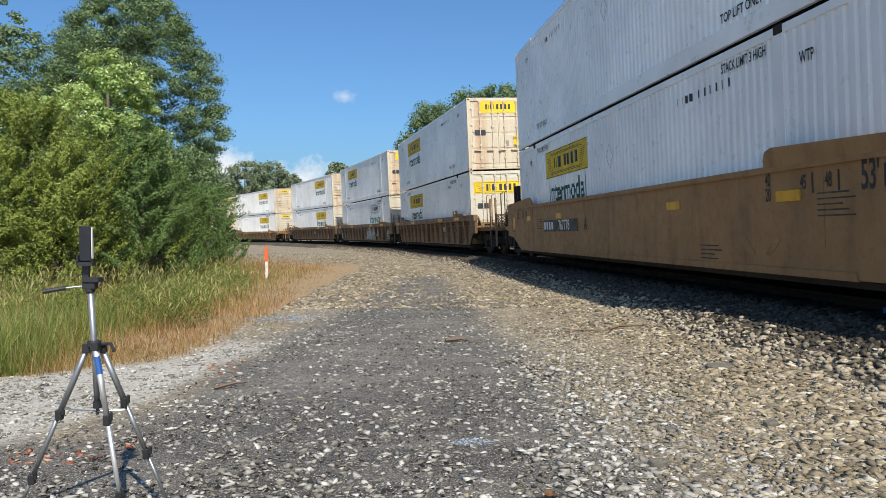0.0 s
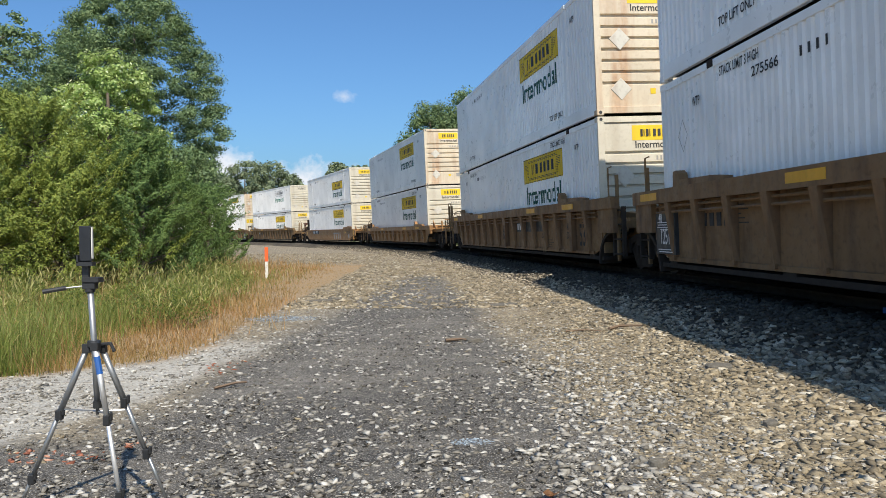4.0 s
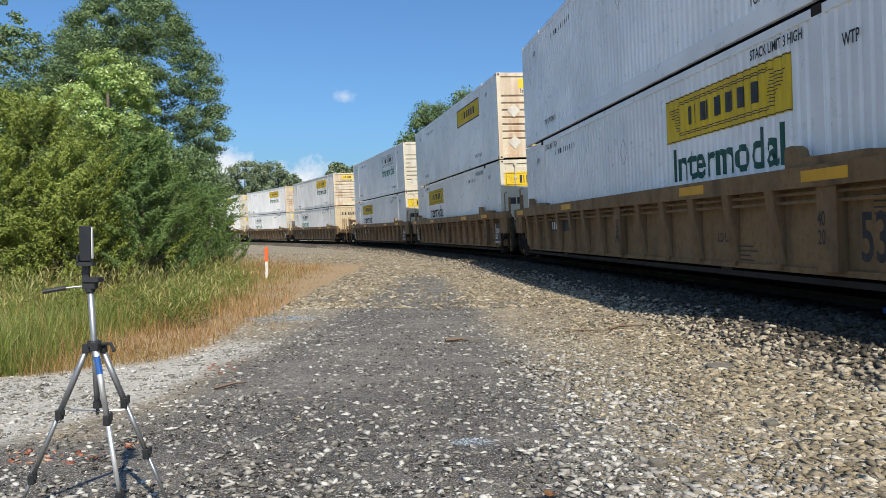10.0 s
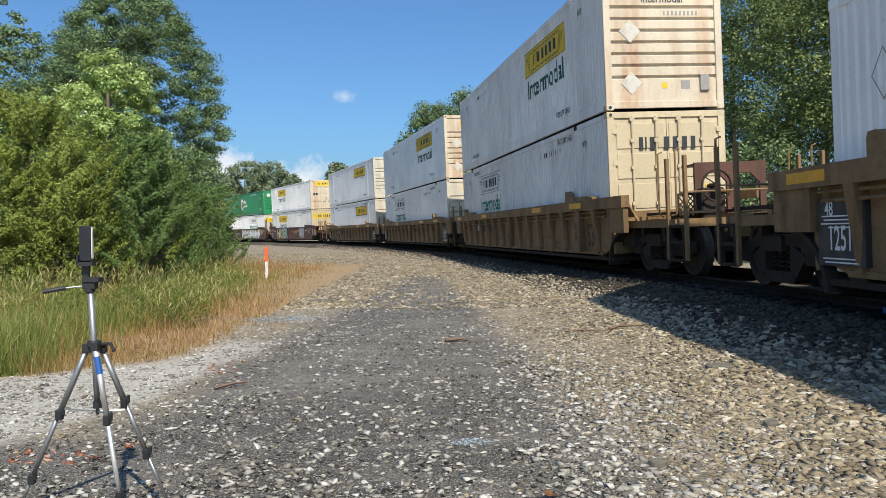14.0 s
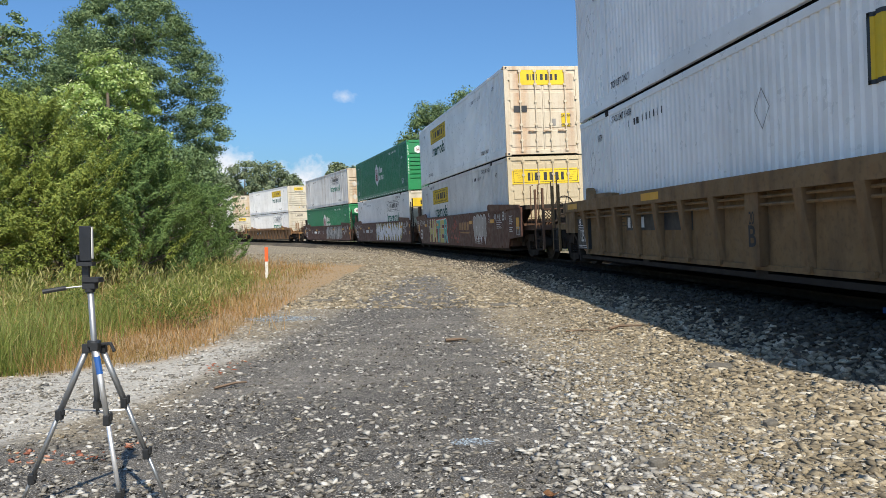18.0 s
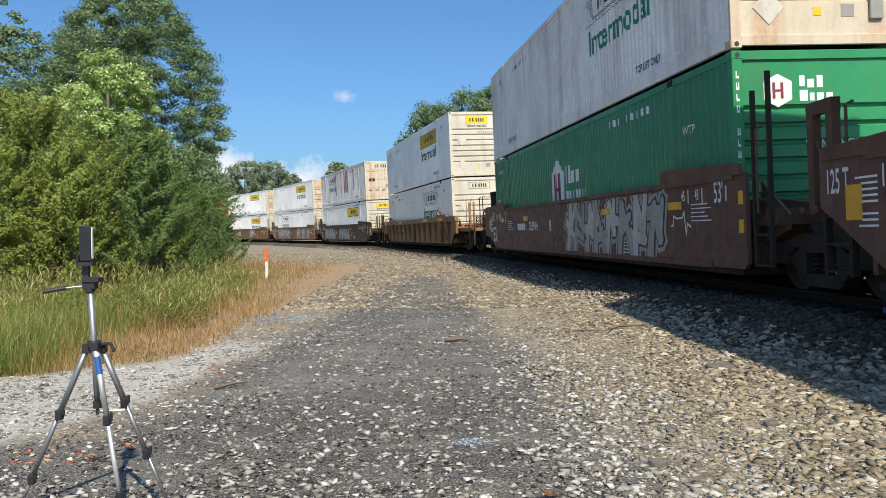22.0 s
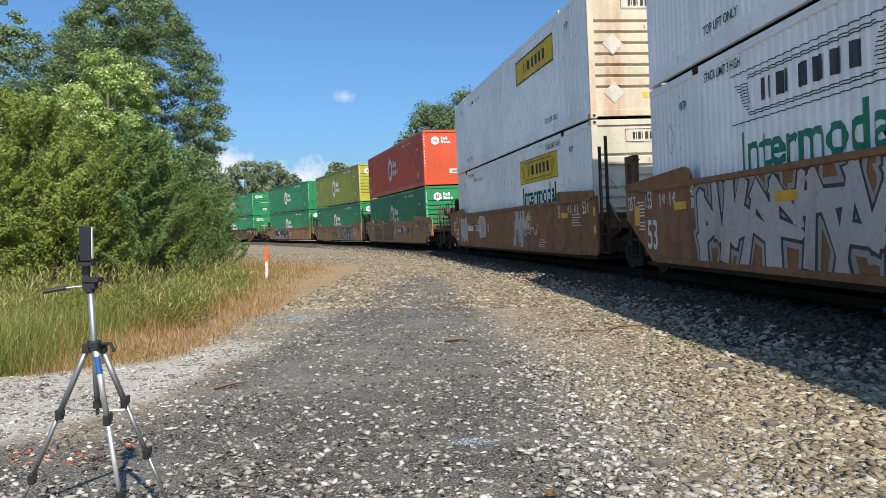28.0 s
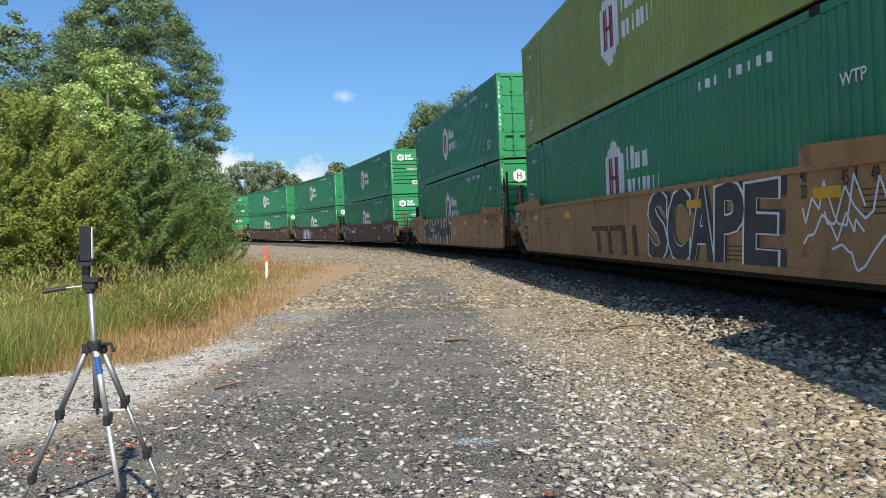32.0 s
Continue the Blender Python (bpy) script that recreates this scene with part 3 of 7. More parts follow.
def lane(x, y):
    return smooth(1.7, 1.1, x + 0.06 * y) * smooth(-2.9, -2.3, x - 0.07 * y) * smooth(24, 21, y)


def weedy(x, y):
    return smooth(-2.4, -2.8, x + 0.02 * y) * smooth(9.2, 9.8, y - 0.62 * x) * smooth(34, 29, y)


def pale_patch(x, y):
    return smooth(-3.35, -3.8, x - 0.19 * y) * smooth(9.3, 8.5, y) * smooth(3.9, 5.0, y)


def build_gravel():
    def off_track(x, y):
        return smooth(2.2, 3.0, lateral_of(x, y))
    def white_trail(x, y):
        return smooth(0.45, 1.0, x + 0.02 * y) * smooth(2.1, 1.3, x) * smooth(11.0, 6.0, y) * (0.45 + 0.55 * clumpy(x, y, 3.1))
    def around(n):
        """Sparse places on the lot beside and behind the camera."""
        x, y = RNG.uniform(-9, 4.2, n), RNG.uniform(-9, 4.0, n)
        k = (y < 2.6) | (np.abs(x) > 0.66 * y + 0.6)
        k &= lateral_of(x, y) > 2.6
        return np.stack([x, y, ground_z(x, y)], -1)[k]
    p = scatter(150000, -6, 7, 2.6, 22, lambda x, y: (1 - weedy(x, y)) * off_track(x, y) * (0.26 + 0.55 * clumpy(x, y, 1.3) ** 2 + 0.35 * pale_patch(x, y) + 0.95 * white_trail(x, y)) * (1 - 0.55 * smooth(1.6, 2.6, x + 0.06 * y)) * (1 - 0.55 * smooth(7.0, 18.0, y)))
    q = around(3600)
    p = np.concatenate([p, q[(q[:, 0] < 3.0)]])
    big = RNG.uniform(0, 1, len(p)) ** 3.0
    stones("pale_stones", p, 0.005 + (0.030 + 0.012 * white_trail(p[:, 0], p[:, 1])) * big, PALE_STONE, "pale limestone chips scattered over the cinder lot", 0.6, 0.36)
    p = scatter(200000, -5, 7, 2.6, 45, lambda x, y: (1 - weedy(x, y)) * off_track(x, y) * (0.03 + 0.90 * smooth(0.75, 1.7, x + 0.05 * y)) * (1 - 0.75 * lane(x, y)) * (1 - pale_patch(x, y)) * (1 - 0.5 * smooth(8.0, 20.0, y)))
    q = around(9000)
    p = np.concatenate([p, q[smooth(0.8, 2.4, q[:, 0]) > RNG.uniform(0, 1, len(q))]])
    shoulder = smooth(1.2, 3.2, p[:, 0] + 0.03 * p[:, 1])
    stones("tan_stones", p, 0.008 + (0.024 + 0.034 * shoulder) * RNG.uniform(0, 1, len(p)) ** 3.0, TAN_STONE, "tan gravel between the lane and the track", 0.6, 0.36)
    n = 30000
    y = 13.0 + 37.0 * RNG.uniform(0, 1, n) ** 1.5
    x = RNG.uniform(-0.32, 0.22, n) * y
    k = (lateral_of(x, y) > 2.4) & (weedy(x, y) < 0.3) & (RNG.uniform(0, 1, n) > 0.8 * lane(x, y))
    p = np.stack([x, y, ground_z(x, y)], -1)[k]
    stones("far_gravel", p, 0.020 + 0.055 * RNG.uniform(0, 1, len(p)) ** 2.0, TAN_STONE, "tan gravel beyond the end of the lane", 0.6)
    p = scatter(28000, -4, 5, 2.6, 14, lambda x, y: lane(x, y) * 0.9)
    stones("cinder_bits", p, 0.004 + 0.014 * RNG.uniform(0, 1, len(p)) ** 2, CINDER, "fine dark cinders of the lane", 0.7)
    n = 30000
    s = np.where(RNG.uniform(0, 1, n) < 0.1, RNG.uniform(-12.0, 3.0, n), 3.0 + 70.0 * RNG.uniform(0, 1, n) ** 2.0)
    lat = RNG.uniform(0.9, 3.1, n)
    prof_l, prof_z = [b[0] for b in BED_PROFILE[:7]][::-1], [b[1] for b in BED_PROFILE[:7]][::-1]
    z = np.interp(lat, prof_l, prof_z)
    z = np.where(lat > 2.75, -0.48, z)
    keep = RNG.uniform(0, 1, n) < smooth(3.2, 2.5, lat)
    pts = np.array([tuple(on_track(a, b, c)) for a, b, c in zip(s[keep], lat[keep], z[keep])])
    # stones near the rails get the colour darkened by oil and painted train shade
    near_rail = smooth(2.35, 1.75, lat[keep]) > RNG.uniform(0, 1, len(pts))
    oily_shaded = pts[near_rail]
    stones("oily_shaded_ballast_stones", oily_shaded, 0.024 + 0.034 * RNG.uniform(0, 1, len(oily_shaded)) ** 1.4, BALLAST_OILY_SHADED, "oil-stained crushed stone beside the rails, darkened for the train's shade", 0.8)
    pts = pts[~near_rail]
    stones("ballast_stones", pts, 0.024 + 0.034 * RNG.uniform(0, 1, len(pts)) ** 1.4, BALLAST, "grey-brown crushed stone on the shoulder of the track bed", 0.8)


build_gravel()
BLUE_STONE = island_material("blue_grey_gravel", [(0.0, (0.12, 0.14, 0.17)), (0.5, (0.24, 0.29, 0.34)), (1.0, (0.40, 0.47, 0.52))], 0.85, 0.2, 40.0)


def build_blue_gravel():
    p = []
    for cx, cy, rx, ry, n in ((0.17, 4.66, 0.13, 0.09, 170), (-2.45, 11.4, 0.55, 0.5, 900), (-1.4, 20.4, 0.5, 0.5, 300)):
        a, r = RNG.uniform(0, 2 * math.pi, n), np.sqrt(RNG.uniform(0, 1, n))
        x, y = cx + rx * r * np.cos(a), cy + ry * r * np.sin(a)
        p.append(np.stack([x, y, ground_z(x, y)], -1))
    p = np.concatenate(p)
    stones("blue_gravel", p, RNG.uniform(0.006, 0.016, len(p)), BLUE_STONE, "small spill of blue-grey gravel on the lot", 0.6)


build_blue_gravel()
BRICK = island_material("brick_rubble", [(0.0, (0.20, 0.07, 0.045)), (0.5, (0.36, 0.14, 0.085)), (1.0, (0.50, 0.30, 0.22))], 0.9, 0.25, 40.0)


def build_brick_bits():
    p = []
    for cx, cy, rx, ry, n in ((-2.30, 4.35, 0.42, 0.16, 75), (-1.88, 4.62, 0.08, 0.08, 14), (-2.1, 7.3, 0.25, 0.35, 40)):
        a, r = RNG.uniform(0, 2 * math.pi, n), np.sqrt(RNG.uniform(0, 1, n))
        x, y = cx + rx * r * np.cos(a), cy + ry * r * np.sin(a)
        p.append(np.stack([x, y, ground_z(x, y)], -1))
    p = np.concatenate(p)
    stones("brick_rubble", p, 0.006 + 0.02 * RNG.uniform(0, 1, len(p)) ** 2, BRICK, "reddish bits of broken brick in the gravel", 0.6)


build_brick_bits()

# ---- plants ----
GRASS = leaf_material("meadow_grass", [(0.0, (0.12, 0.17, 0.04)), (0.45, (0.205, 0.26, 0.06)), (0.8, (0.32, 0.34, 0.095)), (1.0, (0.46, 0.40, 0.165))], 0.35)
DRY_GRASS = leaf_material("dry_grass", [(0.0, (0.17, 0.13, 0.05)), (0.3, (0.36, 0.205, 0.085)), (0.7, (0.50, 0.285, 0.125)), (1.0, (0.60, 0.43, 0.235))], 0.35)
SEED_HEAD = leaf_material("grass_seed_head", [(0.0, (0.22, 0.23, 0.07)), (0.5, (0.40, 0.38, 0.14)), (1.0, (0.56, 0.50, 0.24))], 0.3)
WEED = leaf_material("weed_leaf", [(0.0, (0.06, 0.10, 0.025)), (0.5, (0.17, 0.22, 0.05)), (1.0, (0.36, 0.37, 0.10))], 0.35)
WOODS = leaf_material("woodland_leaf", [(0.0, (0.06, 0.10, 0.035)), (0.5, (0.155, 0.215, 0.072)), (1.0, (0.44, 0.49, 0.20))], 0.35)
# distance haze is put into these paler, greyer leaf colours
FAR_LEAF = leaf_material("haze_tinted_far_leaf", [(0.0, (0.14, 0.18, 0.11)), (0.5, (0.21, 0.255, 0.155)), (1.0, (0.32, 0.37, 0.23))], 0.3)
OAK = leaf_material("oak_leaf", [(0.0, (0.09, 0.150, 0.070)), (0.5, (0.15, 0.225, 0.105)), (1.0, (0.25, 0.335, 0.165))], 0.3)
# the palest stops put sunlit highlights into the colour of single leaves
LIGHT_LEAF = leaf_material("light_green_leaf", [(0.0, (0.193, 0.290, 0.081)), (0.5, (0.354, 0.483, 0.137)), (0.9, (0.60, 0.70, 0.29)), (1.0, (0.80, 0.84, 0.58))], 0.35)
CEDAR = leaf_material("cedar_spray", [(0.0, (0.15, 0.205, 0.042)), (0.5, (0.24, 0.30, 0.062)), (1.0, (0.38, 0.42, 0.09))], 0.3)
CEDAR_DARK = leaf_material("dark_cedar_spray", [(0.0, (0.085, 0.15, 0.048)), (0.5, (0.13, 0.215, 0.064)), (1.0, (0.21, 0.30, 0.09))], 0.3)


def blades(name, p, height, width, material, label, category="grass"):
    n = len(p)
    a = RNG.uniform(0, 2 * math.pi, n)
    side = np.stack([np.cos(a), np.sin(a), np.zeros(n)], -1)
    lean = RNG.normal(0, 0.26, (n, 3))
    lean[:, 2] = 1
    up = lean * height[:, None]
    bend = np.stack([-np.sin(a), np.cos(a), np.zeros(n)], -1) * (height * RNG.uniform(-0.4, 0.4, n))[:, None]
    w = side * width[:, None]
    v = np.stack([p - w, p + w, p + up * 0.55 + w * 0.75, p + up * 0.55 - w * 0.75, p + up * 0.8 + bend * 0.5 + w * 0.4, p + up * 0.8 + bend * 0.5 - w * 0.4, p + up + bend, p + up + bend - w * 0.1], 1)
    f = np.array([[0, 1, 2, 3], [3, 2, 4, 5], [5, 4, 6, 7]])
    f = (f[None] + (np.arange(n) * 8)[:, None, None]).reshape(-1, 4)
    return tagged(new(name, raw_mesh(name, v.reshape(-1, 3), f, material)), label, category, kind="stuff")


def leaf_cards(centres, length, width, heading=None, spread=1.0, facing=None):
    """Diamond leaves round the centres; heading: the way that they point."""
    n = len(centres)
    a = RNG.normal(size=(n, 3)) * spread
    if heading is not None:
        a = a + heading
    a /= np.linalg.norm(a, axis=1)[:, None] + 1e-9
    if facing is not None:
        f = facing + RNG.normal(size=(n, 3)) * 0.30
        b = np.cross(f, a)
        a = np.where(np.linalg.norm(b, axis=1)[:, None] > 0.3, np.cross(b, f), a)
        a /= np.linalg.norm(a, axis=1)[:, None] + 1e-9
    else:
        b = np.cross(a, RNG.normal(size=(n, 3)))
    b /= np.linalg.norm(b, axis=1)[:, None] + 1e-9
    l, w = (length * RNG.uniform(0.6, 1.4, n))[:, None], (width * RNG.uniform(0.6, 1.4, n))[:, None]
    v = np.stack([centres - a * l, centres + b * w, centres + a * l, centres - b * w], 1).reshape(-1, 3)
    f = np.arange(n * 4).reshape(n, 4)
    return v, f


def build_grass():
    n = 115000
    y = 7.0 + 33.0 * RNG.uniform(0, 1, n) ** 1.7
    x = RNG.uniform(-1, 0, n) * (0.66 * y + 1.0)
    k = weedy(x, y) * (0.25 + 0.75 * clumpy(x, y, 1.6)) > RNG.uniform(0, 1, n)
    x, y = x[k], y[k]
    edge = smooth(-2.9, -4.2, x + 0.03 * y)
    patch = clumpy(x + 3.1, y * 0.8, 0.9)
    green = RNG.uniform(0, 1, x.size) < edge * smooth(30, 17, y) * smooth(-3.3, -4.0, x + 0.02 * y) * (0.50 + 0.60 * patch)
    p = np.stack([x, y, ground_z(x, y) - 0.01], -1)
    h = (0.12 + 0.30 * edge + 0.20 * edge * patch) * RNG.uniform(0.45, 1.35, x.size) * (1 - 0.6 * smooth(13, 18, y) * smooth(-8.0, -5.8, x))
    blades("meadow_grass", p[green], h[green] * (0.42 + 0.5 * clumpy(x[green] + 7.0, y[green] * 0.6, 1.1)), 0.0015 + 0.00028 * y[green], GRASS, "tall green meadow grass beside the lot")
    dry = ~green
    blades("dry_grass", p[dry], h[dry] * (0.45 + 0.5 * clumpy(x[dry] * 1.3, y[dry], 1.7)), 0.0015 + 0.00028 * y[dry], DRY_GRASS, "dry tan grass along the edge of the lot")
    n = 1500
    y = RNG.uniform(9.5, 28, n)
    x = RNG.uniform(-0.58, -0.17, n) * y - 0.4
    p = np.stack([x, y, ground_z(x, y)], -1)
    blades("dry_stalks", p, RNG.uniform(0.3, 0.9, n) * (0.6 + 0.4 * clumpy(x, y, 2.2)), np.full(n, 0.004), DRY_GRASS, "thin dry weed stalks standing over the grass", "weeds")
    # feathery seed heads over the grass
    n = 3000
    y = 9.8 + 12.0 * RNG.uniform(0, 1, n) ** 1.3
    x = RNG.uniform(-0.60, -0.24, n) * y - 0.2
    k = clumpy(x, y, 1.9) * weedy(x + 0.3, y) > 0.45
    x, y = x[k], y[k]
    q = np.stack([x, y, ground_z(x, y) + RNG.uniform(0.35, 0.72, x.size)], -1)
    v, f = leaf_cards(q, 0.07, 0.008, np.tile(np.array([[0.1, 0.0, 1.0]]), (x.size, 1)), 0.45)
    tagged(new("seed_heads", raw_mesh("seed_heads", v, f, SEED_HEAD)), "pale yellow-green seed heads over the tall grass", "grass", kind="stuff")
    # leafy weeds in clumps
    cx, cy = [], []
    while len(cx) < 110:
        a = RNG.uniform(9.8, 22)
        b = RNG.uniform(-0.62, -0.26) * a
        if weedy(np.array([b + 0.5]), np.array([a]))[0] > 0.9:
            cx.append(b)
            cy.append(a)
    cx, cy = np.array(cx), np.array(cy)
    m = 48000
    pick = RNG.integers(0, 110, m)
    r = RNG.uniform(0.12, 0.40, 110)
    d = RNG.normal(size=(m, 3))
    d /= np.linalg.norm(d, axis=1)[:, None]
    q = np.stack([cx[pick], cy[pick], ground_z(cx[pick], cy[pick]) + r[pick] * 0.9], -1) + d * (r[pick] * RNG.uniform(0.4, 1.0, m))[:, None] * np.array([1, 1, 1.1])
    v, f = leaf_cards(q, 0.026, 0.007, np.tile(np.array([[0, 0, 1.0]]), (m, 1)), 0.9)
    tagged(new("leafy_weeds", raw_mesh("leafy_weeds", v, f, WEED)), "clumps of bright green leafy weeds in the grass", "weeds", kind="stuff")


build_grass()


def branchy(bm, base, top, radius, limbs, rng, reach, rise):
    """A tapered trunk with bent limbs; gives back the limbs' points."""
    ends = []
    base, top = Vector(base), Vector(top)
    mid = base.lerp(top, 0.5) + Vector((rng.uniform(-1, 1), rng.uniform(-1, 1), 0)) * reach * 0.06
    tube(bm, [base - Vector((0, 0, 0.3)), base.lerp(mid, 0.5), mid, mid.lerp(top, 0.6), top], radius, 8, radius * 0.18)
    for i in range(limbs):
        f = 0.25 + 0.7 * (i + rng.random()) / limbs
        p = base.lerp(top, f)
        a = rng.uniform(0, 2 * math.pi)
        r = reach * (1.05 - 0.55 * f) * rng.uniform(0.6, 1.0)
        q = p + Vector((math.cos(a) * r * 0.5, math.sin(a) * r * 0.5, rise * r * 0.35))
        e = p + Vector((math.cos(a) * r, math.sin(a) * r, rise * r * rng.uniform(0.4, 1.0)))
        tube(bm, [p, q, e], radius * 0.35 * (1.1 - f), 5, radius * 0.06)
        ends += [q, e]
        for _ in range(2):
            w = q.lerp(e, rng.random()) + Vector((rng.uniform(-1, 1), rng.uniform(-1, 1), rng.uniform(-0.2, 0.8))) * r * 0.35
            tube(bm, [q, q.lerp(w, 0.5) + Vector((0, 0, 0.05 * r)), w], radius * 0.13, 4, radius * 0.04)
            ends.append(w)
    return ends


def broad_tree(x, y, height, reach, leaves, size, material, label, seed, bare=0.25, clump=0.26, z=None, name="tree", bark=None, dense=1.0, flat=0.75):
    """Trunk and limbs under a crown of billows; the leaves sit on the billows' upper and outer sides."""
    rng = random.Random(seed)
    z0 = float(ground_z(x, y)) if z is None else z
    tree = thing(name, label, name)
    tree.location = (x, y, z0)
    bm = bmesh.new()
    ends = branchy(bm, (0, 0, 0), (rng.uniform(-0.3, 0.3), 0, height * 0.9), 0.016 * height + 0.04, 16, rng, reach * 0.9, 0.55)
    part("trunk", bm, bark or BARK, tree, smooth=True)
    cs, rs = [], []
    for e in ends:
        if height * bare < e.z < height * 0.93:
            cs.append(e)
            rs.append(reach * clump * rng.uniform(0.55, 0.95))
    billows = int((60 + 5 * height) * dense)
    for k in range(billows):
        t = bare + (1 - bare) * ((k + rng.random()) / billows)
        f = (t - bare) / (1 - bare)
        wide = reach * (math.sin(math.pi * (0.16 + 0.80 * f)) ** 0.62)
        a = k * 2.39996 + rng.uniform(-0.5, 0.5)
        d = wide * rng.uniform(0.55, 1.0) ** 0.5
        r = reach * clump * rng.uniform(0.42, 0.92)
        cs.append(Vector((math.cos(a) * (d - r * 0.5), math.sin(a) * (d - r * 0.5), height * t - r * 0.4)))
        rs.append(r)
    c = np.array([tuple(q) for q in cs])
    r = np.array(rs)
    pick = RNG.choice(len(c), leaves, p=r ** 2 / np.sum(r ** 2))
    d = RNG.normal(size=(leaves, 3))
    d /= np.linalg.norm(d, axis=1)[:, None]
    out = c[pick] * np.array([1, 1, 0.25])
    out[:, 2] = 0.45
    out /= np.linalg.norm(out, axis=1)[:, None] + 1e-6
    facing = d * 0.9 + np.array([0, 0, 0.45])
    d = d + out * 0.45
    pts = c[pick] + d * (r[pick] * RNG.uniform(0.35, 1.0, leaves))[:, None] * np.array([1.1, 1.1, flat])
    v, f = leaf_cards(pts, size, size * 0.62, out * 0.35, 1.0, facing)
    crown = new("crown", raw_mesh("crown", v, f, material))
    crown.parent = tree
    return tree


def cedar(x, y, height, reach, sprays, material, label, seed, width_power=0.75):
    """Upswept branches that carry separate feathery fronds."""
    rng = random.Random(seed)
    tree = thing("cedar_tree", label, "tree")
    tree.location = (x, y, float(ground_z(x, y)))
    bm = bmesh.new()
    tube(bm, [(0, 0, -0.2), (0.03, 0, height * 0.5), (0, 0.02, height * 0.97)], 0.05 + 0.02 * height, 7, 0.01)
    cen, way, rad = [], [], []
    count = int(13 * height) + 12
    for i in range(count):
        t = (i + rng.random()) / count
        a = i * 2.39996 + rng.uniform(-0.4, 0.4)
        r = reach * (1 - t) ** width_power * rng.uniform(0.62, 1.15) + 0.10
        o = Vector((0, 0, height * (0.01 + 0.93 * t)))
        e = o + Vector((math.cos(a) * r, math.sin(a) * r, r * rng.uniform(0.25, 0.6)))
        tube(bm, [o, o.lerp(e, 0.5) - Vector((0, 0, 0.06 * r)), e], 0.02, 4, 0.005)
        for k in (0.45, 0.72, 0.9, 1.04):
            if k < 0.6 and rng.random() < 0.5:
                continue
            p = o.lerp(e, k)
            s = 0.09 + 0.075 * r
            cen.append(tuple(p + Vector((rng.gauss(0, s), rng.gauss(0, s), rng.gauss(0, s) + 0.05))))
            b = a + rng.uniform(-0.7, 0.7)
            way.append((math.cos(b), math.sin(b), rng.uniform(0.35, 1.2)))
            rad.append(rng.uniform(0.22, 0.38) * (0.8 + 0.2 * reach))
    part("trunk", bm, BARK, tree)
    c, w, r = np.array(cen), np.array(way), np.array(rad)
    w /= np.linalg.norm(w, axis=1)[:, None]
    pick = RNG.integers(0, len(c), sprays)
    along = RNG.uniform(-0.9, 1.5, sprays)
    side = RNG.normal(size=(sprays, 3)) * (0.21 * np.clip(1.15 - np.abs(along) * 0.70, 0.08, 1))[:, None]
    pts = c[pick] + (w[pick] * along[:, None] + side) * r[pick][:, None]
    outward = pts * np.array([1, 1, 0]) / (np.linalg.norm(pts[:, :2], axis=1)[:, None] + 0.1)
    v, f = leaf_cards(pts, 0.032, 0.0125, w[pick] * 1.9, 0.7, outward * 0.6 + side * 2.2 + np.array([0, 0, 0.5]))
    crown = new("crown", raw_mesh("crown", v, f, material))
    crown.parent = tree
    return tree


def build_plants():
    olive = "olive-green feathery red cedar behind the tall grass"
    dark = "dense dark green cedar at the edge of the meadow"
    cedar(-9.15, 17.0, 4.35, 2.3, 90000, CEDAR, olive, 1, 0.72)
    cedar(-9.6, 15.8, 3.1, 1.5, 36000, CEDAR, olive, 2, 0.7)
    cedar(-8.35, 16.6, 2.7, 1.15, 32000, CEDAR, olive, 7, 0.7)
    cedar(-7.40, 18.6, 3.7, 1.45, 62000, CEDAR_DARK, dark, 3, 0.72)
    cedar(-7.55, 20.6, 3.0, 1.25, 32000, CEDAR_DARK, dark, 4, 0.65)
    cedar(-7.1, 23.0, 2.75, 1.0, 26000, CEDAR_DARK, "low dark green cedar bush at the end of the row", 5, 0.5)
    cedar(-7.95, 25.0, 2.8, 1.0, 16000, CEDAR_DARK, "low dark green cedar bush at the end of the row", 6, 0.6)
    broad_tree(-10.5, 24.0, 7.0, 2.0, 36000, 0.054, LIGHT_LEAF, "slender light green sapling tree among cedars", 11, 0.12, 0.22)
    broad_tree(-15.3, 38.0, 13.5, 4.55, 135000, 0.058, OAK, "large dark green oak with a rounded crown", 12, 0.17, 0.17, dense=4.0, flat=0.6)
    broad_tree(-18.0, 40.5, 13.2, 3.6, 32000, 0.066, OAK, "dark green oak beside a larger one", 21, 0.16, 0.27)
    broad_tree(-20.5, 34.0, 11.0, 4.2, 30000, 0.07, OAK, "tall green broadleaf tree behind the cedars", 13, 0.12, 0.26)
    broad_tree(-14.6, 24.5, 9.0, 2.6, 15000, 0.06, OAK, "thin-crowned green tree with bare grey twigs", 14, 0.10, 0.14)
    broad_tree(-16.5, 30.0, 7.0, 3.4, 15000, 0.075, LIGHT_LEAF, "mid-green broadleaf tree behind the cedars", 15, 0.05, 0.28)
    broad_tree(-11.6, 33.0, 5.2, 2.6, 10000, 0.075, OAK, "green understorey tree below the oak", 16, 0.05, 0.3)


build_plants()


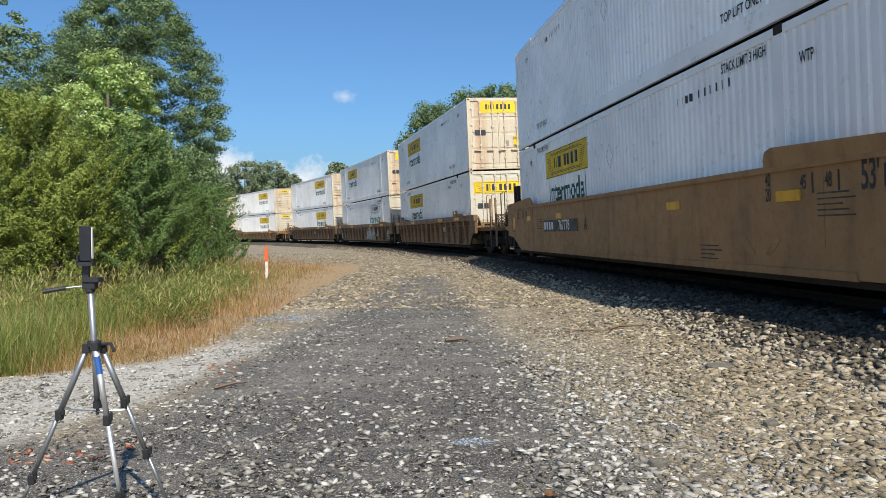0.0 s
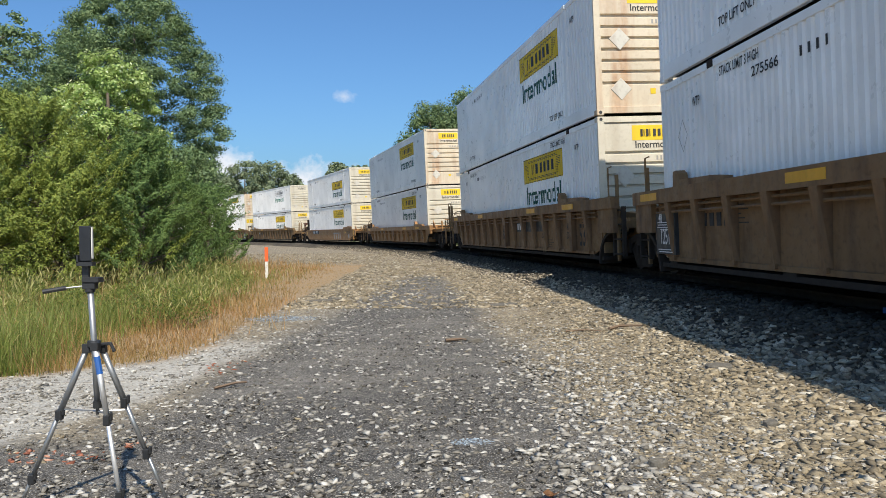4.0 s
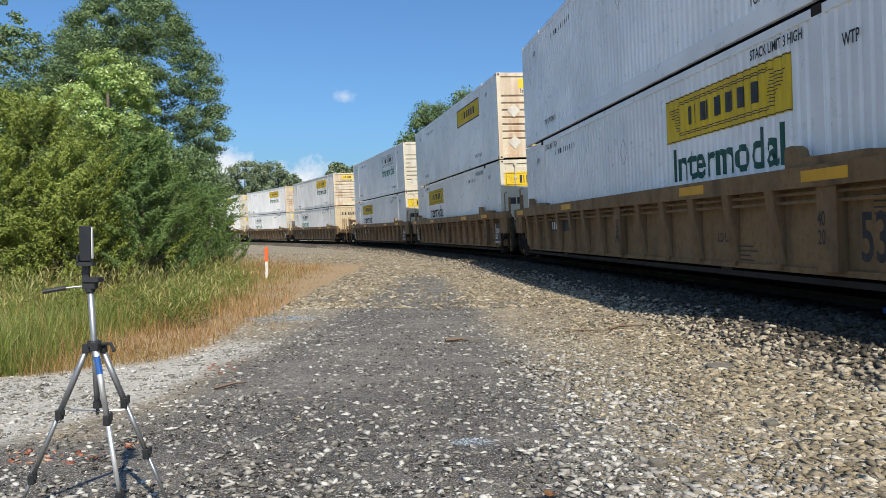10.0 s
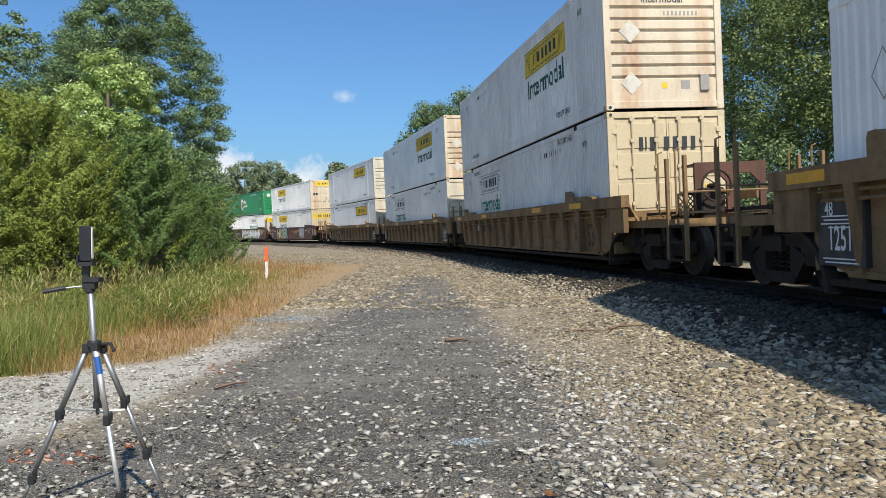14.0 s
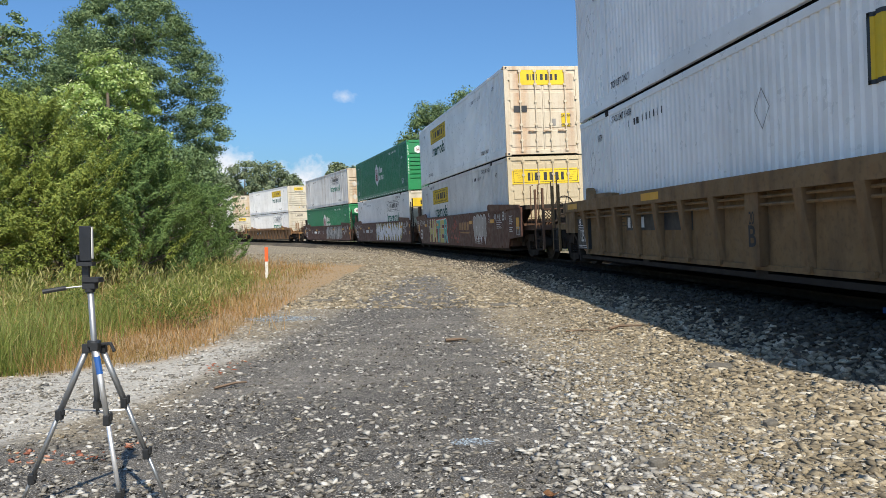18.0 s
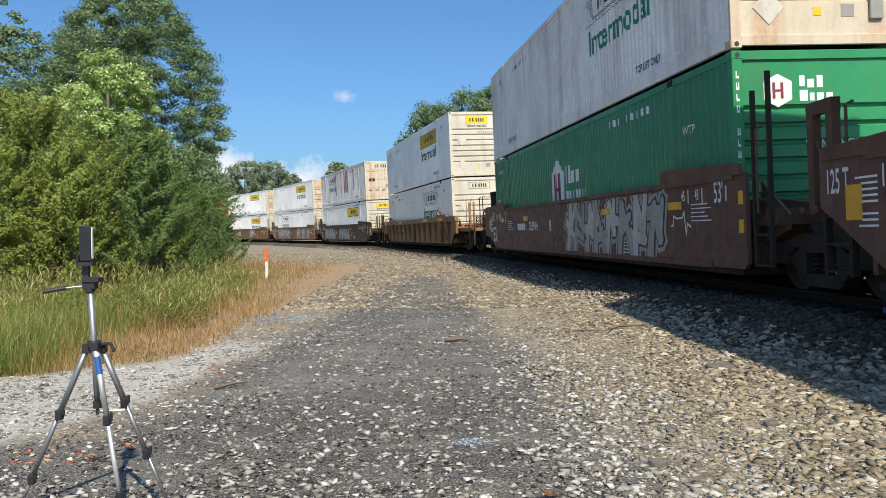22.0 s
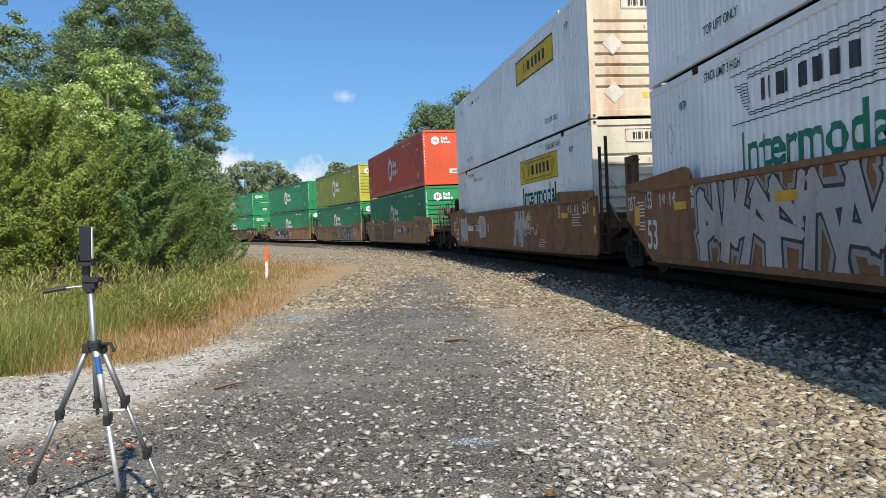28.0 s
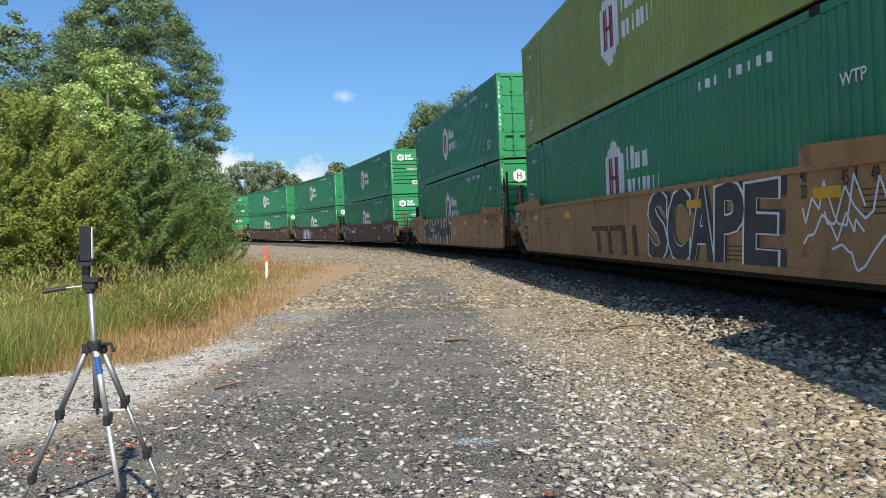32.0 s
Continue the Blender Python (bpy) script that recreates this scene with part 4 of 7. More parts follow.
def build_far_woods():
    far_label = "distant green broadleaf tree beyond the curve of the track"
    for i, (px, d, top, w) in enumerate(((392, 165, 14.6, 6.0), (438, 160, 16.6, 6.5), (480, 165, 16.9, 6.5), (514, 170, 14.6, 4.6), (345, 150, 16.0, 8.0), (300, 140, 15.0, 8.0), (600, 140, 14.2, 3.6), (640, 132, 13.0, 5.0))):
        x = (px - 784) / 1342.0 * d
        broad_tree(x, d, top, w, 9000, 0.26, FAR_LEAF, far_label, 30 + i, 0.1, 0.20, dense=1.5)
    label = "tall green broadleaf tree behind the train"
    rows = ((765, 84, 15.6, 4.2), (832, 80, 16.2, 4.6), (722, 88, 12.0, 3.2), (885, 76, 16.0, 4.0), (1120, 50, 16.2, 2.9), (1190, 44, 13.5, 3.0), (1010, 58, 12.5, 3.4), (940, 66, 12.0, 3.4),
            (1290, 40, 14.5, 3.6), (1400, 36, 15.0, 4.0), (1500, 31, 14.5, 4.2), (1610, 30, 14.0, 4.6), (1740, 28, 13.0, 4.6))
    for i, (px, d, top, w) in enumerate(rows):
        x = (px - 784) / 1342.0 * d
        near = d < 55
        broad_tree(x, d, top, w, (46000 if px > 1250 else 9000) if near else 32000, (0.066 if px > 1250 else 0.085) if near else 0.13, WOODS if px > 1350 else LIGHT_LEAF if i % 3 == 1 and px > 900 else OAK, label, 60 + i, 0.05, 0.34 if px > 1350 else 0.30)
    for k, (px, d, top) in enumerate(((1460, 31.5, 9.0),)):
        broad_tree((px - 784) / 1342.0 * d, d, top, 1.9, 9000, 0.05, WOODS, "slender pale-barked tree with a thin green crown", 140 + k, 0.52, 0.24, bark=BARK_PALE)
    # low growth along the foot of the woods
    for i in range(16):
        s = -4.0 + i * 6.5
        p = on_track(s, -9.5 - (i * 37 % 5) * 0.7, 0)
        broad_tree(p.x, p.y, 3.2 + (i * 29 % 7) * 0.35, 2.6, 3800, 0.08, OAK if i % 2 else LIGHT_LEAF, "leafy green shrub behind the track", 90 + i, 0.02, 0.34, name="shrub")


build_far_woods()

# ---- the train ----
HALF, HIGH, WIDE = 8.075, 2.896, 1.295
RIB = 0.180
RIB_SHAPE = ((0.0, 0.0), (0.46, 0.0), (0.60, 1.0), (0.86, 1.0), (1.0, 0.0))


def rib_breaks(u0, u1):
    us = {u0, u1}
    for k in range(int(math.floor(u0 / RIB)) - 1, int(math.ceil(u1 / RIB)) + 1):
        for f, _ in RIB_SHAPE[:-1]:
            u = (k + f) * RIB
            if u0 < u < u1:
                us.add(round(u, 5))
    return sorted(us)


def rib_y(u):
    """Outer face of the near side wall at u: ribs stand out, valleys lie 32 mm deeper."""
    f = (u / RIB) % 1.0
    for (a, ya), (b, yb) in zip(RIB_SHAPE, RIB_SHAPE[1:]):
        if a <= f <= b:
            return -1.282 + 0.032 * (ya + (yb - ya) * (f - a) / (b - a))
    return -1.282


def strip(bm, u0, u1, z0, z1, off=0.0, slant=0.0):
    """A sheet that follows the ribs of the near side wall."""
    us = rib_breaks(u0, u1)
    lo = [bm.verts.new((u, rib_y(u) - off, z0)) for u in us]
    hi = [bm.verts.new((u, rib_y(u) - off, z1 + slant)) for u in us]
    for i in range(len(us) - 1):
        bm.faces.new((lo[i], lo[i + 1], hi[i + 1], hi[i]))


def outline_on_ribs(bm, outline, off):
    """A flat outline of (u, z), cut at the ribs and laid on them."""
    f = bm.faces.new([bm.verts.new((u, 0, z)) for u, z in outline])
    bend_to_ribs(bm, off)


def bend_to_ribs(bm, off):
    xs = [v.co.x for v in bm.verts]
    for u in rib_breaks(min(xs) - 0.01, max(xs) + 0.01)[1:-1]:
        bmesh.ops.bisect_plane(bm, geom=bm.verts[:] + bm.edges[:] + bm.faces[:], plane_co=(u, 0, 0), plane_no=(1, 0, 0), dist=1e-5)
    for v in bm.verts:
        v.co.y = rib_y(v.co.x) - off


def build_side(bm):
    strip(bm, -HALF + 0.1, HALF - 0.1, 0.24, 2.80)


def build_frame(bm):
    for sx in (-1, 1):
        for sy in (-1, 1):
            x0, x1 = sorted((sx * (HALF - 0.16), sx * HALF))
            y0, y1 = sorted((sy * (WIDE - 0.14), sy * WIDE))
            box(bm, x0, x1, y0, y1, 0.0, HIGH - 0.002)
    for sy in (-1, 1):
        y0, y1 = sorted((sy * (WIDE - 0.08), sy * (WIDE - 0.003)))
        box(bm, -HALF + 0.16, HALF - 0.16, y0, y1, 0.025, 0.275)
        box(bm, -HALF + 0.16, HALF - 0.16, y0, y1, 2.775, HIGH - 0.008)
        for sx in (-1, 1):
            x = sx * 6.1
            box(bm, x - 0.09, x + 0.09, *sorted((sy * (WIDE - 0.06), sy * (WIDE + 0.001))), 0.2, 2.79)
    for sx in (-1, 1):
        x0, x1 = sorted((sx * (HALF - 0.10), sx * (HALF - 0.003)))
        box(bm, x0, x1, -WIDE + 0.14, WIDE - 0.14, 0.10, 0.17)
        box(bm, x0, x1, -WIDE + 0.14, WIDE - 0.14, 2.775, HIGH - 0.008)
    bevelled(bm, 0.008)


def build_roof(bm):
    box(bm, -HALF + 0.1, HALF - 0.1, -WIDE + 0.07, WIDE - 0.07, HIGH - 0.10, HIGH - 0.035)


def build_floor(bm):
    box(bm, -HALF + 0.12, HALF - 0.12, -WIDE + 0.12, WIDE - 0.12, 0.09, 0.16)


def build_front(bm):
    """The closed end: flat above, pressed with level grooves below."""
    zs = [(2.78, 0.03), (2.16, 0.03)]
    z = 2.16
    while z > 0.62:
        zs += [(z - 0.015, 0.085), (z - 0.055, 0.085), (z - 0.085, 0.03), (z - 0.24, 0.03)]
        z -= 0.24
    zs += [(0.16, 0.03)]
    a = [bm.verts.new((HALF - d, -1.16, q)) for q, d in zs]
    b = [bm.verts.new((HALF - d, 1.16, q)) for q, d in zs]
    for i in range(len(zs) - 1):
        bm.faces.new((a[i], b[i], b[i + 1], a[i + 1]))


def build_flat_front(bm):
    n = 22
    for i in range(n):
        y0, y1 = -1.16 + 2.32 * i / n, -1.16 + 2.32 * (i + 1) / n
        d0 = 0.03 if i % 2 else 0.042
        vs = [bm.verts.new(p) for p in ((HALF - d0, y0, 0.16), (HALF - d0, y1, 0.16), (HALF - d0, y1, 2.78), (HALF - d0, y0, 2.78))]
        bm.faces.new(vs)
        if i:
            d1 = 0.03 if (i - 1) % 2 else 0.042
            bm.faces.new([bm.verts.new(p) for p in ((HALF - d1, y0, 0.16), (HALF - d0, y0, 0.16), (HALF - d0, y0, 2.78), (HALF - d1, y0, 2.78))])


def build_door(bm):
    """One door leaf, from the middle to y = 1.16."""
    box(bm, HALF - 0.075, HALF - 0.03, 0.006, 1.155, 0.17, 2.77)


def door_panel(bm):
    box(bm, HALF - 0.031, HALF - 0.012, 0.05, 1.10, 0.0, 0.52)
    bevelled(bm, 0.008)


def hinge(bm):
    box(bm, HALF - 0.03, HALF + 0.014, 1.10, 1.20, -0.05, 0.05)


def build_rod(bm):
    tube(bm, [(0, 0, 0.12), (0, 0, 2.80)], 0.022, 6)
    for z in (0.16, 0.5, 1.0, 1.75, 2.3, 2.74):
        box(bm, -0.03, 0.02, -0.05, 0.05, z - 0.035, z + 0.035)
    box(bm, 0.0, 0.04, -0.28, 0.02, 0.78, 0.82)


def build_casting(bm):
    box(bm, -0.09, 0.09, -0.082, 0.082, -0.06, 0.06)
    bevelled(bm, 0.012)


# thin disc on the casting; black paint gives the shade of an open hole
def build_hole_disc(bm):
    tube(bm, [(0.0, 0, 0), (0.006, 0, 0)], 0.036, 8)


def build_far_end(bm):
    box(bm, -HALF + 0.03, -HALF + 0.06, -1.16, 1.16, 0.16, 2.78)
    for k in range(8):
        box(bm, -HALF + 0.012, -HALF + 0.03, -1.1, 1.1, 0.3 + k * 0.3, 0.45 + k * 0.3)


def bars(bm, u0, u1, z0, z1, off, pattern):
    """Plain bars in place of a name."""
    total = sum(pattern)
    u = u0
    for i, w in enumerate(pattern):
        e = u + (u1 - u0) * w / total
        if i % 2 == 0:
            strip(bm, u, e, z0, z1, off)
        u = e


NAME_BARS = (0.55, 0.30, 0.18, 0.45, 0.65, 0.30, 0.18, 0.80, 0.70, 0.55, 0.70, 0.55, 0.70, 0.55, 0.60)


def name_panel(c, u, style, ink):
    """The makers' panel on the side wall: coloured field, border lines, bars for the name, a word below."""
    low = style == "framed"
    d = -0.48 if low else 0.0
    u0, u1, z0, z1 = u - 1.78, u + 1.78, 1.84 + d, 2.53 + d
    if style != "outline":
        shared("name_panel", ("panel", u, d), lambda bm: strip(bm, u0, u1, z0, z1, 0.004), YELLOW, c, "yellow name panel painted on the ribs")

    def border(bm):
        o, s = 0.009, 0.045
        if style != "box":
            for k, z in enumerate((0.012, 0.085, 0.118)):
                i = (0.0, 0.50, 0.42)[k]
                strip(bm, u0 + i, u1 - i, z0 + z, z0 + z + 0.013, o)
                strip(bm, u0 + i, u1 - i, z1 - z - 0.013, z1 - z, o)
            for e, way in ((u0 + 0.12, 1), (u1 - 0.12, -1)):
                for k in range(9):
                    reach = 0.22 + 0.026 * k if k > 1 else 0.16
                    z = z0 + 0.17 + 0.042 * k
                    strip(bm, *sorted((e + way * 0.034 * (8 - k), e + way * (0.034 * (8 - k) + reach * 0.8))), z, z + 0.012, o)
        if low or style == "box":
            strip(bm, u0, u1, z0, z0 + s, o)
            strip(bm, u0, u1, z1 - s, z1, o)
            strip(bm, u0, u0 + s, z0, z1, o)
            strip(bm, u1 - s, u1, z0, z1, o)
    shared("panel_border", ("border", u, style), border, BLACK, c)
    shared("name_mark", ("bars", u, d), lambda bm: bars(bm, u - 1.0, u + 1.0, 2.06 + d, 2.33 + d, 0.012, NAME_BARS), BLACK, c, "dark bars of a name")
    if style != "box":
        def word(bm):
            bm.from_mesh(TEXTS["Intermodal"])
            xs = [v.co.x for v in bm.verts]
            zs = [v.co.z for v in bm.verts]
            kx, kz = 3.15 / (max(xs) - min(xs)), 0.52 / (max(zs) - min(zs))
            for v in bm.verts:
                v.co.x = (v.co.x - (max(xs) + min(xs)) / 2) * kx + u + 0.02
                v.co.z = (v.co.z - min(zs)) * kz + 1.22 + d
            bend_to_ribs(bm, 0.006)
        shared("lettering", ("word", u, d), word, ink, c, "painted word on the ribs")


def hexagon(u, z, w, h):
    return [(u - w / 2, z - h * 0.27), (u, z - h / 2), (u + w / 2, z - h * 0.27), (u + w / 2, z + h * 0.27), (u, z + h / 2), (u - w / 2, z + h * 0.27)]


def hex_sign(c):
    u = -0.55
    shared("emblem", ("hex", u), lambda bm: outline_on_ribs(bm, hexagon(u, 1.5, 0.98, 1.55), 0.004), INK_WHITE, c, "white hexagon emblem")

    def inner(bm):
        for a, b, z0, z1 in ((-0.27, -0.21, 1.1, 1.9), (-0.13, -0.08, 1.1, 1.9), (0.08, 0.13, 1.1, 1.9), (0.21, 0.27, 1.1, 1.9), (-0.21, 0.21, 1.46, 1.54)):
            strip(bm, u + a, u + b, z0, z1, 0.009)
    shared("emblem_core", ("hexin", u), inner, INK_RED, c)

    def words(bm):
        bars(bm, u + 0.72, u + 1.02, 1.60, 2.02, 0.005, (0.35, 0.5, 0.35))
        bars(bm, u + 1.14, u + 1.72, 1.60, 1.88, 0.005, (0.35, 0.4, 0.35, 0.7, 0.35, 0.4, 0.35))
        bars(bm, u + 0.72, u + 2.2, 1.12, 1.42, 0.005, (0.5, 0.5, 0.35, 0.5, 0.5, 0.45, 0.35, 0.4, 0.35, 0.5, 0.35, 0.4, 0.35))
    shared("name_mark", ("hexwords", u), words, INK_WHITE, c, "white bars of a name")


def side_marks(c, ink, upper, green, panel, digits):
    def small(bm):
        bars(bm, 3.2, 5.2, 2.50, 2.63, 0.005, (0.5, 0.7, 0.5, 0.7, 0.5, 1.5, 0.5, 0.7, 0.5, 0.7, 0.5, 0.7, 0.5, 0.7, 0.5))
        bars(bm, -7.4, -6.8, 2.4, 2.5, 0.005, (0.5, 0.7, 0.5, 0.7, 0.5))
    if green:
        shared("marking", "smallg", small, ink, c)
        for x, z in ((6.75, 0.62), (-7.3, 0.55), (-7.6, 1.4)):
            lettering("53'", x, -1.291, z, ink, c)
        lettering("WTP", 6.7, -1.291, 2.0, ink, c)
    else:
        for s in (1, -1):
            if not panel or panel[1] * s < 0:
                shared("marking", ("small", s, bool(digits)), lambda bm: bars(bm, *sorted((s * 3.2, s * (3.75 if digits else 4.9))), 2.40, 2.52, 0.005, (0.4, 0.9, 0.4, 0.9, 0.4, 0.9, 0.4) if digits else (0.4, 0.9, 0.4, 0.9, 0.4, 0.9, 0.4, 2.0, 0.4, 1.3, 0.4, 0.9, 0.4, 1.3, 0.4, 0.9, 0.4, 1.3, 0.4)), ink, c)
                if digits:
                    lettering(digits, s * 4.55, -1.291, 2.46, ink, c, 1.25)
            lettering("TOP LIFT ONLY" if upper else "STACK LIMIT 3 HIGH", s * 5.25, -1.291, 0.40 if upper else 2.66, ink, c, 0.85 if upper else 0.68)
            lettering("WTP", s * 6.65, -1.291, 2.4, ink, c, 0.65)

        def placard(bm):
            w, h = 0.19, 0.26
            for (a, b), (p, q) in zip(((-w, 0), (0, h), (w, 0), (0, -h)), ((0, h), (w, 0), (0, -h), (-w, 0))):
                n = Vector((q - b, -(p - a))).normalized() * 0.014
                f = [bm.verts.new((x, -1.289, z)) for x, z in ((a, b), (p, q), (p + n.x, q + n.y), (a + n.x, b + n.y))]
                bm.faces.new(f)
        for x in (0.0, -7.2):
            shared("placard_holder", "diamond", placard, GREY_LABEL, c, "diamond placard frame", pose(x, 0, 1.95))


def end_marks(c, kind, label, green, digits):
    """What is painted on or fixed to the leading end."""
    x = HALF - (0.02 if kind == "door" else 0.031)

    def plate(bm, y0, y1, z0, z1, off=0.0):
        box(bm, x + off, x + off + 0.006, y0, y1, z0, z1)
    if green:
        def hexa(bm):
            pts = hexagon(-0.62, 2.35, 0.42, 0.46)
            a = [bm.verts.new((x - 0.006, p, q)) for p, q in pts]
            b = [bm.verts.new((x + 0.002, p, q)) for p, q in pts]
            bm.faces.new(b)
            for i in range(6):
                bm.faces.new((a[i], a[(i + 1) % 6], b[(i + 1) % 6], b[i]))
        shared("emblem", "endhex", hexa, INK_WHITE, c, "white hexagon emblem")

        def names(bm):
            for y0, y1, z0, z1 in ((-0.30, -0.22, 2.40, 2.55), (-0.18, -0.08, 2.38, 2.50), (-0.04, 0.05, 2.38, 2.55), (-0.30, -0.18, 2.20, 2.35), (-0.15, -0.08, 2.20, 2.31), (-0.04, 0.06, 2.20, 2.31), (0.10, 0.20, 2.20, 2.31)):
                plate(bm, y0, y1, z0, z1, 0.0)
        shared("name_mark", "endnames", names, INK_WHITE, c)

        def core(bm):
            for a, b, z0, z1 in ((-0.70, -0.66, 2.24, 2.46), (-0.58, -0.54, 2.24, 2.46), (-0.66, -0.58, 2.335, 2.365)):
                box(bm, x, x + 0.006, a, b, z0, z1)
        shared("emblem_core", "endcore", core, INK_RED, c)

        def column(bm):
            z = 2.62
            for k in range(11):
                if k != 4:
                    box(bm, HALF - 0.004, HALF + 0.005, -1.25, -1.205, z - 0.10, z - 0.065)
                    box(bm, HALF - 0.004, HALF + 0.005, -1.25, -1.235, z - 0.065, z)
                    box(bm, HALF - 0.004, HALF + 0.005, -1.22, -1.205, z - 0.065 * (k % 2), z)
                z -= 0.155
        shared("number_mark", "endcol", column, INK_WHITE, c, "white bars of an upright number")
        turn = pose(HALF + 0.004, 0, 0, 0, 0, 90)
        if kind == "front":
            lettering("WARNING HIGH CUBE", 0.30, 0.02, 1.30 if label != "flat" else 1.6, INK_WHITE, c, 0.62, turn)
        shared("load_plate", "loadplate", lambda bm: plate(bm, 0.1, 0.62, 0.62, 0.86), POST_WHITE, c, "white load limit plate")
        lettering("24,000 lbs", 0.36, -0.004, 0.74, BLACK, c, 0.62, turn)
    else:
        if label in ("wide", "broad", "white"):
            b0, b1, c0, c1 = (-1.10, 1.10, 2.05, 2.44) if label != "white" else (-0.50, 0.50, 2.395, 2.685)

            def rim(bm):
                for k, (p, q) in enumerate(((b0, b1), (b0, b1), (b0, b0 + 0.014), (b1 - 0.014, b1))):
                    zz = ((c1 - 0.014, c1), (c0, c0 + 0.014), (c0, c1), (c0, c1))[k]
                    plate(bm, p, q, *zz, 0.0145 if kind == "door" or label != "white" else 0.003)
                if label != "white":
                    for e, way in ((b0, 1), (b1, -1)):
                        for k in range(4):
                            plate(bm, *sorted((e + way * (0.05 + 0.05 * k), e + way * (0.16 + 0.05 * k))), c1 - 0.10 - 0.07 * k, c1 - 0.088 - 0.07 * k, 0.0145)
            shared("panel_border", ("endrim", label, kind), rim, BLACK, c)
        if label in ("wide", "broad"):
            shared("name_panel", "endwide", lambda bm: plate(bm, -1.16, 1.16, 2.0, 2.49, 0.012), YELLOW, c, "wide yellow name panel across the doors")
        elif label != "plain":
            hp = 0.80 if kind == "door" else 0.52
            shared("name_panel", ("endlabel", label, kind), lambda bm: plate(bm, -hp, hp, 2.54 - hp * 0.31, 2.54 + hp * 0.31, 0.012 if kind == "door" else 0.0), YELLOW if label == "yellow" else CREAM, c, "yellow name label" if label == "yellow" else "cream name label with a thin dark frame")
        zc, hw, hh = (2.24, 0.62, 0.13) if label in ("wide", "broad", "plain") else (2.54, 0.52, 0.10) if kind == "door" else (2.54, 0.33, 0.075)

        def names(bm):
            t = 2 * hw
            u = -hw
            for i, w in enumerate(NAME_BARS):
                e = u + t * w / sum(NAME_BARS)
                if i % 2 == 0:
                    plate(bm, u, e, zc - hh, zc + hh, 0.016)
                u = e
        shared("name_mark", ("endbars", zc, hw), names, BLACK, c, "dark bars of a name")
        turn = pose(HALF + 0.002, 0, 0, 0, 0, 90)
        if kind == "front":
            if label != "white":
                lettering("small", 0.0, 0.027, 2.28, INK, c, 1.0, turn)
            # grey plate, diamond frames, document box
            if digits:
                lettering(digits, 0.55, 0.027, 1.99, GREY_LABEL, c, 1.0, turn)
            shared("number_mark", "endfour" if digits else "endnum", (lambda bm: [plate(bm, -0.18 + 0.09 * k, -0.13 + 0.09 * k, 1.95, 2.04, 0.0) for k in range(4)]) if digits else lambda bm: [plate(bm, 0.02 + 0.09 * k, 0.06 + 0.09 * k, 1.95, 2.04, 0.0) for k in range(9)], GREY_LABEL, c, "grey bars of a number")
            shared("grey_plate", "endgrey", lambda bm: plate(bm, 0.36, 0.56, 0.42, 0.60), GREY_LABEL, c, "small grey plate")
            shared("yellow_sticker", "endyel", lambda bm: plate(bm, -0.06, 0.06, 0.44, 0.56), YELLOW, c, "small yellow sticker")
            shared("document_box", "endbox", lambda bm: (box(bm, x, x + 0.05, 0.78, 0.98, 0.38, 0.72), bevelled(bm, 0.01)), GREY_LABEL, c, "grey metal document holder")

            def frame_d(bm):
                w = 0.23
                a = [bm.verts.new((x + 0.012, p, q)) for p, q in ((-w, 0), (0, -w), (w, 0), (0, w))]
                b = [bm.verts.new((x - 0.01, p, q)) for p, q in ((-w * 1.08, 0), (0, -w * 1.08), (w * 1.08, 0), (0, w * 1.08))]
                bm.faces.new(a)
                for i in range(4):
                    bm.faces.new((a[i], a[(i + 1) % 4], b[(i + 1) % 4], b[i]))
            for z in (0.55, 1.62):
                shared("placard_holder", "endplac", frame_d, PLACARD, c, "diamond placard holder", pose(0, -0.72, z))
        elif label != "broad":
            shared("yellow_sticker", "doorcaution", lambda bm: plate(bm, 0.62, 0.92, 0.92, 1.36, 0.012), YELLOW, c, "yellow caution sticker")
            lettering("CAUTION", 0.77, -0.020, 1.28, BLACK, c, 0.6, turn)
            lettering("WIDE TURNS", 0.77, -0.020, 0.98, BLACK, c, 0.6, turn)
            shared("grey_plate", "doorgrey", lambda bm: plate(bm, 0.24, 0.42, 0.96, 1.18, 0.012), GREY_LABEL, c, "grey plate")
            if label != "plain":
                shared("black_sticker", "doorblack", lambda bm: plate(bm, -1.0, -0.55, 1.40, 1.62, 0.012), BLACK, c, "black notice sticker")


SIDES = {"white": (WHITE, CREAM, INK), "yellowed": (WHITE_OLD, CREAM_YELLOW, INK), "old_rusty": (WHITE_OLD, CREAM_RUSTY, INK), "dirty": (WHITE_DIRTY, CREAM_RUSTY, INK), "rusty": (WHITE, CREAM_RUSTY, INK), "green": (GREEN, GREEN_END_LIT, INK_WHITE), "olive": (OLIVE, OLIVE_END_LIT, INK_WHITE), "orange": (ORANGE, ORANGE, INK_WHITE)}
SAY = {"yellowed": "weathered white shipping container, yellowed %s end", "old_rusty": "weathered white shipping container, rusty %s end", "white": "white corrugated shipping container, cream %s end", "dirty": "rust-streaked white shipping container, cream %s end", "rusty": "white corrugated shipping container, rusty %s end",
       "green": "green corrugated shipping container, white emblem", "olive": "olive-green corrugated shipping container, white emblem", "orange": "faded orange-red shipping container, white emblem"}


